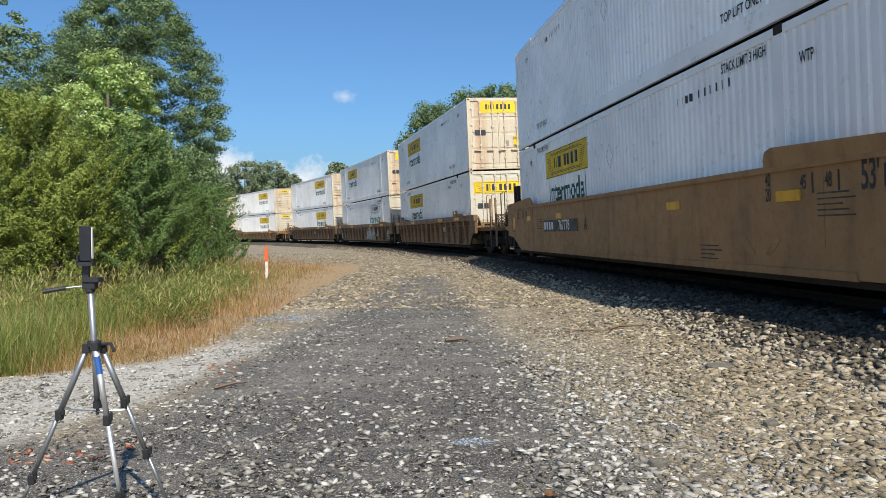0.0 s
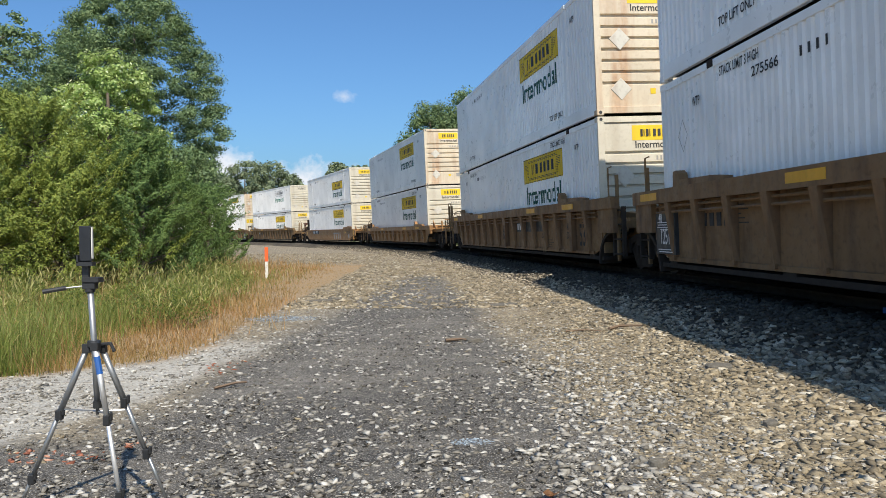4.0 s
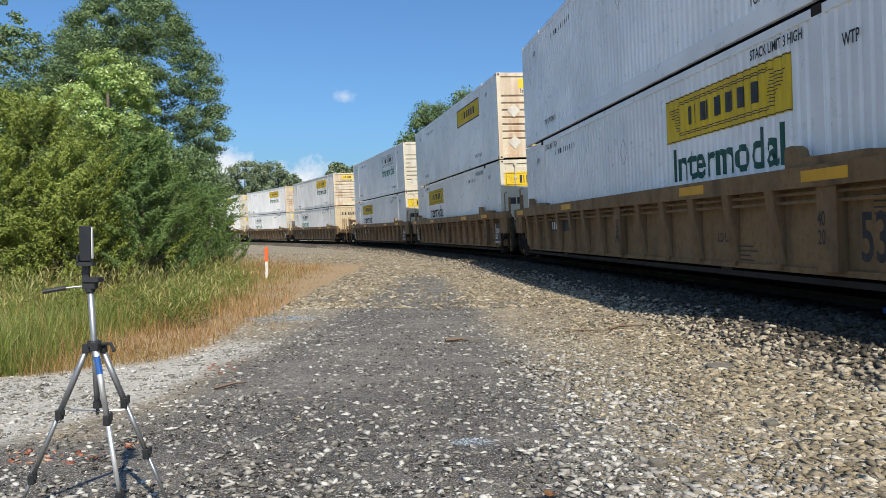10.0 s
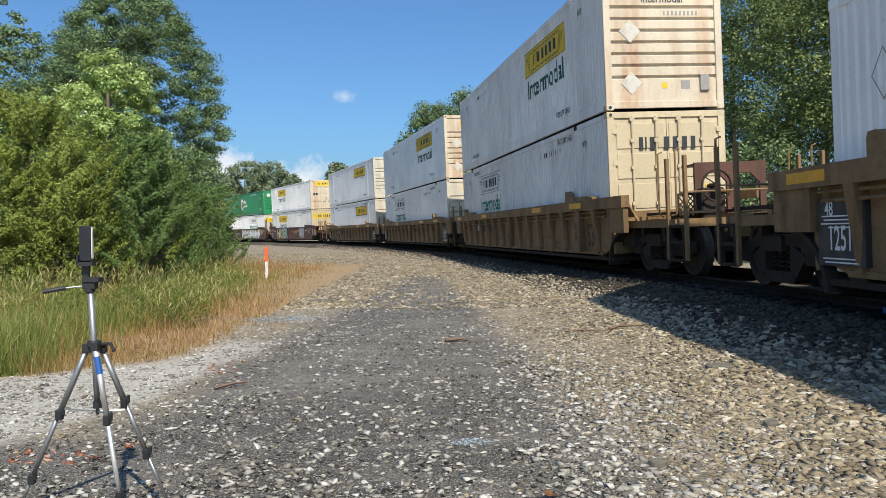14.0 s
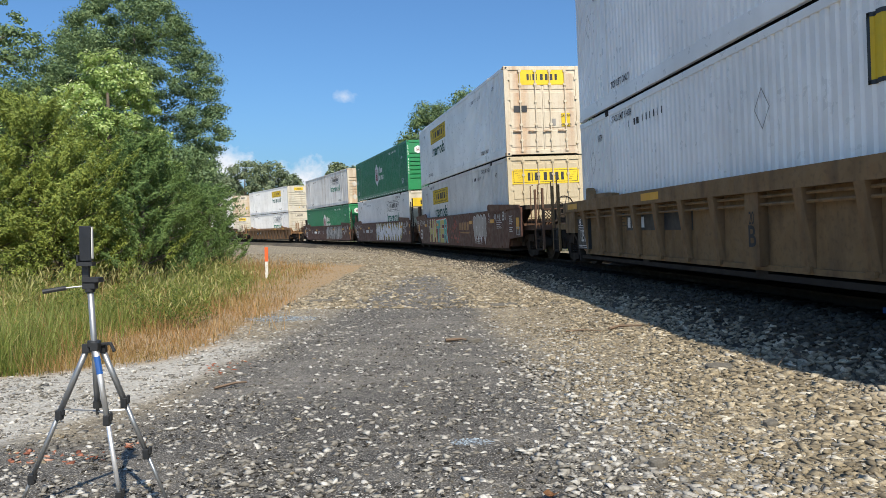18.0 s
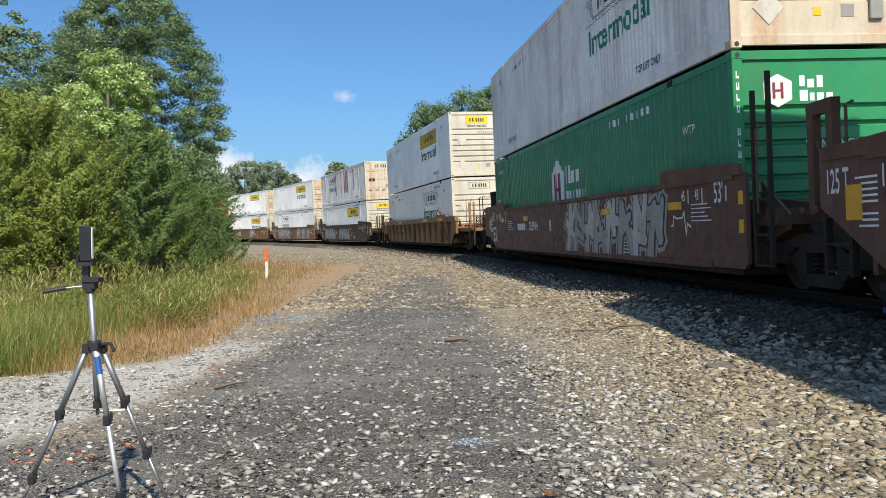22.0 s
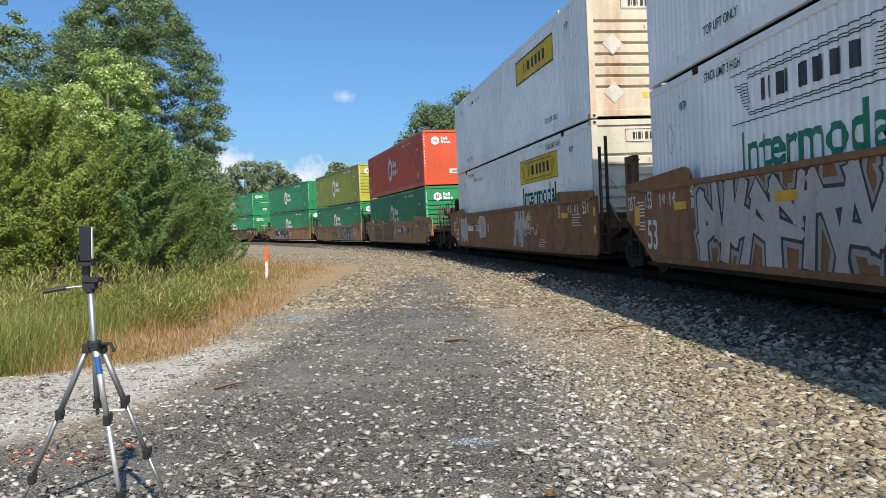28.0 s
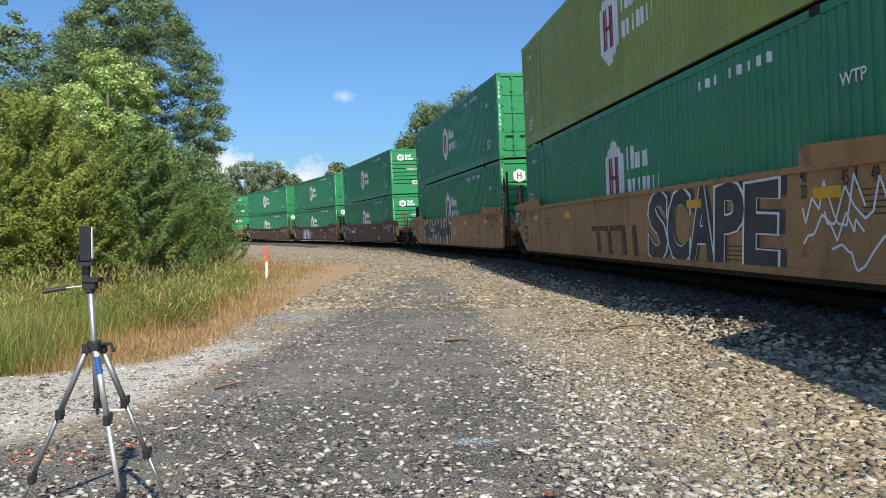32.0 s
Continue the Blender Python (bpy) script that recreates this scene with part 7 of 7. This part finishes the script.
# arc of the leading container end at the start; car; upper and lower container (colour, end, side panel, end mark)
TRAIN = [
    (-16.2, ("smooth", TAN, 1.55, 'c', 'c', TAN_SMOOTH, 2.6, True), ("white", "front", None, "yellow"), ("white", "front", JB_F, "yellow")),
    (7.45, ("smooth", TAN, 1.55, 'c', 'c', TAN_SMOOTH, -4.75, True, False, "767778"), ("white", "front", None, "yellow"), ("white", "front", JB_B, "yellow")),
    (31.1, ("rib", TAN_MID, 1.5, 'c', 'a', RUST_RIB, 3.3, True, False, "78862"), ("rusty", "door", JB_B, "yellow"), ("white", "door", JB_B, "wide", "291336")),
    (50.7, ("rib", TAN_MID, 1.5, 'a', 'a', RUST_RIB, -6.4, False, True), ("rusty", "door", JB_B, "yellow"), ("white", "front", ("outline", F), "white", "275566")),
    (70.35, ("rib", TAN_MID, 1.5, 'a', 'c', RUST_RIB, 1.3, True), ("rusty", "front", JB_F, "yellow"), ("white", "front", JB_F, "yellow")),
    (94.0, ("rib", TAN, 1.2, 'c', 'c', TAN_RIB, -5.4, True, False, "466465"), ("rusty", "front", JB_F, "yellow"), ("white", "front", JB_F, "yellow")),
    (117.35, ("smooth", TAN, 1.2, 'c', 'c', TAN_SMOOTH, -5.72, True, False, "470135"), ("white", "front", ("framed", F), "yellow"), ("white", "front", JB_F, "yellow", "322975")),
    (140.9, ("rib", TAN_DIRTY, 1.5, 'c', 'a', TAN_RIB, -5.4, True), ("white", "front", ("outline", F), "white"), ("white", "front", JB_F, "yellow")),
    (160.5, ("rib", TAN_DIRTY, 1.5, 'a', 'a', TAN_RIB, None, True, True), ("rusty", "front", ("box", F), "yellow"), ("white", "door", ("scroll", B, "black"), "wide")),
    (180.2, ("rib", TAN_DIRTY, 1.5, 'a', 'c', TAN_RIB, -4.7, True, True, "791152"), ("white", "front", ("outline", F), "yellow"), ("white", "door", ("scroll", B, "black"), "wide", "256178")),
    (204.0, ("rib", TAN_DIRTY, 1.5, 'c', 'a', TAN_RIB, -5.6, True), ("old_rusty", "front", JB_F, "yellow"), ("yellowed", "door", ("outline", B), "plain")),
    (223.6, ("rib", TAN_DIRTY, 1.5, 'a', 'a', TAN_RIB, 1.2, False, True), ("rusty", "front", JB_F, "yellow"), ("white", "front", ("outline", B), "yellow")),
    (243.25, ("rib", TAN_DIRTY, 1.5, 'a', 'c', TAN_RIB, -4.9, True, True), ("white", "front", ("box", F), "yellow"), ("white", "front", ("box", F), "yellow")),
    (266.9, ("smooth", BROWN, 1.55, 'c', 'a', BROWN_G, None, False), ("rusty", "door", JB_B, "yellow"), ("yellowed", "door", JB_B, "broad")),
    (286.6, ("smooth", BROWN, 1.55, 'a', 'a', BROWN_G, -4.3, False, False, "253914"), ("green", "front", None, "flat"), ("white", "front", ("outline", F), "wide")),
    (306.1, ("smooth", BROWN, 1.55, 'a', 'c', BROWN_G, -4.3, False, False, "253914"), ("dirty", "front", ("outline", F), "white"), ("green", "front", None, "flat")),
    (330.0, ("rib", BROWN_RIB, 1.55, 'c', 'c', "rust-brown ribbed double-stack well car with tan ribs", -5.4, True, False, "68046"), ("white", "front", JB_F, "yellow"), ("white", "front", ("outline", F), "white")),
    (353.6, ("smooth", RUST_BROWN, 1.55, 'c', 'a', BROWN_G, None, False), ("dirty", "door", ("outline", B), "white"), ("white", "front", ("box", F), "yellow")),
    (373.4, ("smooth", RUST_ORANGE, 1.55, 'a', 'a', BROWN_G, None, False), ("rusty", "front", JB_F, "yellow"), ("white", "front", ("outline", B), "white")),
    (393.0, ("smooth", RUST_ORANGE, 1.55, 'a', 'c', BROWN_G, -5.4, False, False, "723563"), ("rusty", "front", ("box", F), "white"), ("white", "front", JB_F, "white")),
    (416.6, ("smooth", TAN_WORN, 1.5, 'c', 'a', TAN_G, 1.75, True, False, "723929", True), ("orange", "flat", None, "flat"), ("green", "front", None, "flat")),
    (436.3, ("smooth", TAN_WORN, 1.5, 'a', 'a', TAN_G, None, False), ("olive", "front", None, "flat"), ("green", "front", None, "flat")),
    (455.85, ("smooth", TAN_WORN, 1.5, 'a', 'c', TAN_G, -4.0, False), ("green", "door", None, "flat"), ("green", "front", None, "flat")),
    (479.4, ("smooth", RUST_BROWN, 1.5, 'c', 'a', BROWN_G, -4.4, False), ("green", "front", None, "flat"), ("green", "front", None, "flat")),
    (499.0, ("smooth", RUST_BROWN, 1.5, 'a', 'a', BROWN_G, None, False), ("green", "door", None, "flat"), ("green", "front", None, "flat")),
    (518.6, ("smooth", RUST_BROWN, 1.5, 'a', 'c', BROWN_G, None, False), ("green", "door", None, "flat"), ("green", "front", None, "flat")),
    (542.2, ("smooth", TAN_WORN, 1.5, 'c', 'c', TAN_G, 1.4, True), ("green", "front", None, "flat"), ("green", "front", None, "flat")),
]
GRAFFITI = {3: ((1.8, 4.2, 0.42, 1.25, (GREY_LABEL,)),), 14: ((-0.6, 6.6, 0.32, 1.44, (SPRAY_WHITE,)),),
            15: ((0.6, 6.0, 0.34, 1.42, (SPRAY_SILVER, GREY_LABEL)),), 17: ((-6.6, -2.2, 0.34, 1.25, (GREY_LABEL, SPRAY_SILVER)), (-0.8, 3.0, 0.34, 1.2, (GREY_LABEL,))),
            18: ((-5.8, -0.9, 0.34, 1.44, (SPRAY_SILVER,)), (2.2, 6.6, 0.34, 1.4, (SPRAY_SILVER, SPRAY_TEAL, SPRAY_RED))), 19: ((1.65, 3.15, 0.34, 1.4, (SPRAY_SILVER,)),),
            20: ((-5.6, -3.2, 0.36, 1.28, (TAN_DIRTY,)), (-2.5, 0.3, 0.34, 1.42, (TAN_DIRTY,))), 22: ((-5.8, 0.5, 0.36, 1.38, (SPRAY_BLACK, RUST_BROWN)),), 24: ((-4.0, -1.0, 0.4, 1.3, (SPRAY_BLUE, SPRAY_WHITE)),)}
MOVERS = []


def build_train():
    for i, (s0, car_spec, up, low) in enumerate(TRAIN):
        first = len(WHEELS)
        car = well_car(*car_spec)
        for k, (u0, u1, z0, z1, cols) in enumerate(GRAFFITI.get(i, ())):
            graffiti(car, i * 7 + k + 1, u0, u1, z0, z1, cols)
            scrawl(car, i * 5 + k, u1 + 0.3, (z0 + z1) / 2, 0.6, SPRAY_WHITE)
        if i == 8:
            part("hose", make(lambda bm: tube(bm, [(-1.435 + 0.47 * k / 8, -1.51 - 0.03 * (1 - (k / 8) ** 2), 0.88 + 0.38 * abs(k / 8) ** 2.4) for k in range(-8, 9)], 0.033, 8)), PLASTIC, car, "black rubber hose hanging in a loop", smooth=True)
        if i == 20:
            lettering("B", 1.0, -1.446, 0.98, INK, car, 0.8)
            for x in (-4.6, -0.9):
                shared("guide_flare", "sillguard", lambda bm: (prism(bm, [(0.0, 0.0), (2.0, 0.0), (1.9, 0.13), (0.1, 0.13)], -1.50, -1.44), bevelled(bm, 0.01)), TAN_DIRTY, car, "bent guard strip on the sill", pose(x, 0, 1.5))
        if i == 19:
            bubble(car, 3, -7.0, -5.7, 0.36, 1.3)
            bubble(car, 4, -3.3, -2.4, 0.6, 1.25)
        if i == 13:
            part("walkway", make(high_walkway), STEEL_DARK, car, "raised lattice walkway across the car end")
            bubble(car, 2, 3.7, 5.6, 0.36, 1.45)
            slanted_mark(car, 1.15, TAN_WORN)
            sprayed_word(car, "HATER", -5.32, 0.88, (SPRAY_YELLOW, SPRAY_YELLOW, SPRAY_TEAL, SPRAY_YELLOW, SPRAY_TEAL), SPRAY_WHITE, SPRAY_RED, "tall sprayed letters in yellow and teal")
            for k, (u, z) in enumerate(((-0.6, 1.0), (0.2, 1.1), (-0.5, 0.6), (0.3, 0.55))):
                scrawl(car, 70 + k, u, z, 0.8, SPRAY_RED)
        if i == 6:
            big_mark(car, 2.2, GREY_LABEL)
            part("end_guard", make(lambda bm: (prism(bm, [(5.75, 1.12), (8.55, 1.12), (8.55, 1.40), (7.35, 1.45), (7.2, 1.38), (5.85, 1.36)], -1.475, -1.447), bevelled(bm, 0.008))), TAN, car, "raised guard plate along the sill")
            for u, z in ((7.3, 1.1),):
                part("notice", make(lambda bm: (box(bm, u, u + 0.34, -1.4475, -1.44, z - 0.60, z - 0.32),)), GREY_LABEL, car, "small weathered notice plate")
        if i == 21:
            big_mark(car, -1.6, RUST_BROWN)
            sprayed_word(car, "SCAPE", 1.55, 0.80, (SPRAY_BLACK,) * 5, SPRAY_WHITE, SPRAY_BLACK, "tall black sprayed letters with thin white edges")
            for k, (u, z) in enumerate(((6.0, 1.05), (6.4, 1.0), (6.0, 0.65), (6.5, 0.6))):
                scrawl(car, 90 + k, u, z, 0.75, SPRAY_WHITE)
        lower = container(*low[:4], False, *low[4:])
        upper = container(*up[:4], True, *up[4:])
        if i == 14:
            for k in range(22):
                shared("edge_reflector", "edgedash", lambda bm: box(bm, -0.14, 0.14, -1.297, -1.288, 0.08, 0.13), INK_WHITE, upper, "small white reflective dash", pose(-7.3 + 0.68 * k, 0, 0))
        if i == 17:
            r = random.Random(5)
            for u, w in ((-1.85, 0.12), (0.1, 0.07), (1.3, 0.14), (1.78, 0.16), (2.3, 0.22), (4.4, 0.06)):
                foot = 0.5 + 0.5 * r.random()
                part("rust_streak", make(lambda bm: strip(bm, u - w, u + w, foot, 2.62, 0.006)), STREAK, upper, "dark red-brown rust streak down the ribs")
        MOVERS.append((s0, car, lower, upper, WHEELS[first:]))


build_train()


def car_pose(s):
    """The pose of a unit whose middle is at arc s: forward is towards the camera, the far side is its left."""
    a, b = track_at(s - 9.8), track_at(s + 9.8)
    fw = (a - b).normalized()
    left = Vector((0, 0, 1)).cross(fw).normalized()
    up = fw.cross(left)
    m = Matrix((fw, left, up)).transposed().to_4x4()
    m.translation = (a + b) / 2
    return m @ Matrix.Rotation(radians(LEAN), 4, 'X')


# ---- small things about the lot ----
def build_tripod():
    t = thing("tripod", "silver aluminium camera tripod with black joints standing on the cinders", "tripod")
    hub = Vector((-1.596, 3.45, 0.252))
    feet = tuple(Vector((x, y, float(ground_z(x, y)))) for x, y in ((-2.008, 3.545), (-1.440, 3.37), (-1.300, 3.56)))
    tops = (Vector((-1.630, 3.452, 0.232)), Vector((-1.574, 3.413, 0.246)), Vector((-1.570, 3.472, 0.228)))
    top = Vector((-1.612, 3.455, 0.525))
    low = Vector((-1.588, 3.452, -0.020))
    column = part("centre_column", make(lambda bm: tube(bm, [low, hub, top], 0.0135, 12)), ALU_GREY_SHADED, t, smooth=True)
    part("end_cap", make(lambda bm: (tube(bm, [low - Vector((0, 0, 0.02)), low + Vector((0, 0, 0.012))], 0.019, 12), tube(bm, [low - Vector((0, 0, 0.05)), low - Vector((0, 0, 0.02))], 0.008, 8))), PLASTIC, column, "black plastic end cap")
    part("hub", make(lambda bm: (tube(bm, [hub - Vector((0, 0, 0.012)), hub + Vector((0, 0, 0.018))], 0.030, 14), [box(bm, p.x - 0.019, p.x + 0.019, p.y - 0.016, p.y + 0.016, p.z - 0.018, p.z + 0.022) for p in tops], tube(bm, [hub + Vector((0.03, 0.0, 0.0)), hub + Vector((0.075, 0.0, 0.004)), hub + Vector((0.092, 0.0, -0.034))], 0.009, 7), bevelled(bm, 0.004))), PLASTIC, t, "black plastic hub with a winding crank")
    for i, (s, f, first, second) in enumerate(zip(tops, feet, (0.40, 0.41, 0.32), (0.81, 0.84, 0.64))):
        a, b = s.lerp(f, first), s.lerp(f, second)
        # front leg's sun glint and the others' shade are put into the metal colour
        metal = ALU_GLINT if i == 1 else ALU_GREY_SHADED
        leg = part("leg", make(lambda bm: tube(bm, [s, a], 0.0135, 8)), metal, t, smooth=True)
        part("lower_leg", make(lambda bm: (tube(bm, [a, b], 0.0108, 8), tube(bm, [b, f.lerp(b, 0.03)], 0.008, 8))), metal, leg, smooth=True)
        for p in (a, b):
            part("leg_clamp", make(lambda bm: (box(bm, p.x - 0.015, p.x + 0.015, p.y - 0.016, p.y + 0.014, p.z - 0.030, p.z + 0.018), box(bm, p.x + 0.010, p.x + 0.024, p.y - 0.010, p.y + 0.008, p.z - 0.010, p.z + 0.030), bevelled(bm, 0.004))), PLASTIC, leg, "black leg clamp")
        part("rubber_foot", make(lambda bm: tube(bm, [f + Vector((0, 0, 0.03)), f], 0.014, 8)), PLASTIC, leg)
    for f in feet:
        m = low - Vector((0, 0, 0.035))
        e = hub.lerp(f, 0.39)
        part("brace", make(lambda bm: tube(bm, [m, e], 0.004, 5)), ALU_GREY_SHADED, t)
    part("pan_head", make(lambda bm: (tube(bm, [top - Vector((0, 0, 0.035)), top + Vector((0, 0, 0.012))], 0.023, 10), box(bm, top.x - 0.028, top.x + 0.03, top.y - 0.022, top.y + 0.022, top.z - 0.02, top.z + 0.010), box(bm, top.x - 0.026, top.x + 0.052, top.y - 0.028, top.y + 0.028, top.z + 0.010, top.z + 0.034), bevelled(bm, 0.003))), PLASTIC, t, "black pan head")
    h = part("pan_handle", make(lambda bm: tube(bm, [top + Vector((-0.02, 0, -0.006)), top + Vector((-0.11, -0.02, -0.014))], 0.004, 6)), ALU_GREY_SHADED, t)
    part("handle_grip", make(lambda bm: tube(bm, [top + Vector((-0.10, -0.02, -0.013)), top + Vector((-0.125, -0.025, -0.017)), top + Vector((-0.195, -0.04, -0.028))], 0.010, 8)), PLASTIC, h, "black foam grip")
    part("leg_sticker", make(lambda bm: tube(bm, [tops[1].lerp(feet[1], 0.055), tops[1].lerp(feet[1], 0.155)], 0.0143, 8)), BLUE, t, "small blue sticker on a leg")
    part("phone_clamp", make(lambda bm: (box(bm, -1.641, -1.611, 3.440, 3.456, 0.555, 0.662), tube(bm, [(-1.630, 3.425, 0.652), (-1.630, 3.462, 0.652)], 0.014, 10), box(bm, -1.648, -1.577, 3.404, 3.444, 0.612, 0.630), box(bm, -1.648, -1.641, 3.404, 3.430, 0.625, 0.662))), PLASTIC, t, "black phone clamp")
    ph = thing("mobile_phone", "black mobile phone held upright in the tripod clamp", "phone")

    def body(bm):
        box(bm, -1.640, -1.583, 3.415, 3.425, 0.631, 0.792)
        bevelled(bm, 0.004)
    part("case", make(body), PLASTIC, ph)
    part("screen", make(lambda bm: box(bm, -1.6365, -1.5865, 3.4128, 3.4148, 0.637, 0.787)), GLASS_DARK, ph, "dark glossy screen")
    part("trim_edge", make(lambda bm: box(bm, -1.5829, -1.580, 3.413, 3.427, 0.645, 0.788)), POST_WHITE, ph, "pale edge")


build_tripod()


def build_marker():
    x, y = -5.22, 22.4
    z = float(ground_z(x, y))
    p = thing("marker_post", "slim white marker post with an orange top in dry grass", "marker post")
    part("post", make(lambda bm: (box(bm, x - 0.045, x + 0.045, y - 0.02, y + 0.02, z - 0.05, z + 0.52), bevelled(bm, 0.006))), POST_WHITE, p)
    part("orange_band", make(lambda bm: (box(bm, x - 0.05, x + 0.05, y - 0.024, y + 0.024, z + 0.50, z + 0.93), bevelled(bm, 0.008))), ORANGE_TAPE, p, "orange sheeting")


build_marker()


def stick(points, r, label):
    ob = new("stick", to_mesh("stick", make(lambda bm: tube(bm, points, r, 5, r * 0.5)), WOOD_STICK))
    tagged(ob, label, "stick")


def g(x, y, up=0.01):
    return (x, y, float(ground_z(x, y)) + up)


stick([g(2.13, 9.75, 0.03), g(2.3, 9.9, 0.05), g(2.62, 10.0, 0.04)], 0.025, "short weathered stick on the tan gravel")
stick([g(1.55, 9.6, 0.02), g(1.8, 9.65, 0.03), g(2.0, 9.6, 0.02)], 0.012, "thin grey twig on the tan gravel")
stick([g(0.02, 9.0, 0.02), g(0.2, 9.05, 0.03), g(0.3, 9.0, 0.02)], 0.022, "dark broken stick on the cinders")
stick([g(-1.92, 6.3, 0.02), g(-1.78, 6.45, 0.035), g(-1.70, 6.5, 0.03)], 0.014, "thin dark twig on the cinders")
stick([g(3.05, 6.9, 0.02), g(3.2, 7.0, 0.16), g(3.32, 6.95, 0.08), g(3.40, 6.9, 0.02)], 0.005, "bent dry straw at the foot of the ballast")


def build_leaf():
    def build(bm):
        c = g(0.51, 3.62, 0.02)
        pts = ((-0.07, 0.0, 0.02), (-0.03, -0.035, 0.0), (0.03, -0.03, 0.01), (0.08, 0.01, 0.03), (0.03, 0.035, 0.0), (-0.02, 0.045, 0.035))
        mid = bm.verts.new((c[0], c[1], c[2] - 0.012))
        vs = [bm.verts.new((c[0] + a * 0.6, c[1] + b * 0.6, c[2] + d * 0.6)) for a, b, d in pts]
        for i in range(6):
            bm.faces.new((mid, vs[i], vs[(i + 1) % 6]))
        bmesh.ops.solidify(bm, geom=bm.faces[:], thickness=0.002)
    tagged(new("fallen_leaf", to_mesh("fallen_leaf", make(build), DRY_LEAF)), "curled orange-brown fallen leaf on the cinders", "leaf")


build_leaf()


def build_rail_mark():
    p = on_track(8.05, 0.93, -0.10)

    def build(bm):
        box(bm, -0.16, 0.16, -0.012, 0.012, -0.05, 0.05)
        bevelled(bm, 0.005)
    ob = new("rail_marker", to_mesh("rail_marker", make(build), BLUE))
    o, along, side = track_frame(8.05)
    ob.matrix_world = Matrix.Translation(p) @ Matrix.Rotation(math.atan2(along.y, along.x), 4, 'Z')
    tagged(ob, "blue-painted steel marker plate against the rail", "marker")


build_rail_mark()


def build_pale_slabs():
    def slab(x, y, w, d, seed):
        def build(bm):
            r = random.Random(seed)
            n = 9
            lo = [bm.verts.new(g(x + w * math.cos(2 * math.pi * k / n) * r.uniform(0.7, 1.1), y + d * math.sin(2 * math.pi * k / n) * r.uniform(0.7, 1.1), -0.02)) for k in range(n)]
            hi = [bm.verts.new((v.co.x, v.co.y, v.co.z + 0.05 + r.uniform(0, 0.02))) for v in lo]
            bm.faces.new(hi)
            for k in range(n):
                bm.faces.new((lo[k], lo[(k + 1) % n], hi[(k + 1) % n], hi[k]))
            bevelled(bm, 0.012)
        ob = new("flat_stone", to_mesh("flat_stone", make(build), PALE_STONE))
        tagged(ob, "flat pale stone slab lying in the gravel", "stone")
    for i, (x, y, w, d) in enumerate(((1.0, 13.2, 0.22, 0.13), (1.22, 13.4, 0.12, 0.08), (1.95, 13.2, 0.16, 0.1), (-2.3, 14.2, 0.30, 0.08), (-2.05, 14.6, 0.2, 0.07), (0.2, 9.2, 0.12, 0.08), (0.35, 9.0, 0.10, 0.07),
                                          (2.5, 6.9, 0.16, 0.09), (1.18, 4.15, 0.07, 0.045), (2.12, 4.9, 0.06, 0.05))):
        slab(x, y, w, d, i)


build_pale_slabs()


def motions():
    """The train rolls past at an even speed; wheels turn while they are near."""
    for s0, car, lower, upper, trucks in MOVERS:
        times = [float(t) for t in range(33)]
        poses = [(t, car_pose(s0 - 0.13 + HALF - SPEED * t)) for t in times]
        walk(car, poses)
        walk(lower, [(t, m @ pose(0, 0, 0.352)) for t, m in poses])
        walk(upper, [(t, m @ pose(0, 0, 3.284)) for t, m in poses])
        # frames during which the unit is within about forty metres
        t0, t1 = (s0 + HALF - 42.0) / SPEED, (s0 + HALF + 14.0) / SPEED
        f0, f1 = max(0, int(t0 * FPS)), min(32 * FPS, int(t1 * FPS))
        if f1 <= f0:
            continue
        for _, sets in trucks:
            for ws in sets:
                x = ws.matrix_basis.translation.x
                rate = math.degrees(SPEED / FPS / 0.465)
                rows = [(f / FPS, pose(x, 0, 0.465, 0, ((f - f0) * rate) % 360.0, 0)) for f in range(f0, f1 + 1)]
                if f0 > 0:
                    rows.insert(0, (0.0, rows[0][1]))
                if f1 < 32 * FPS:
                    rows.append((32.0, rows[-1][1]))
                walk(ws, rows)


motions()
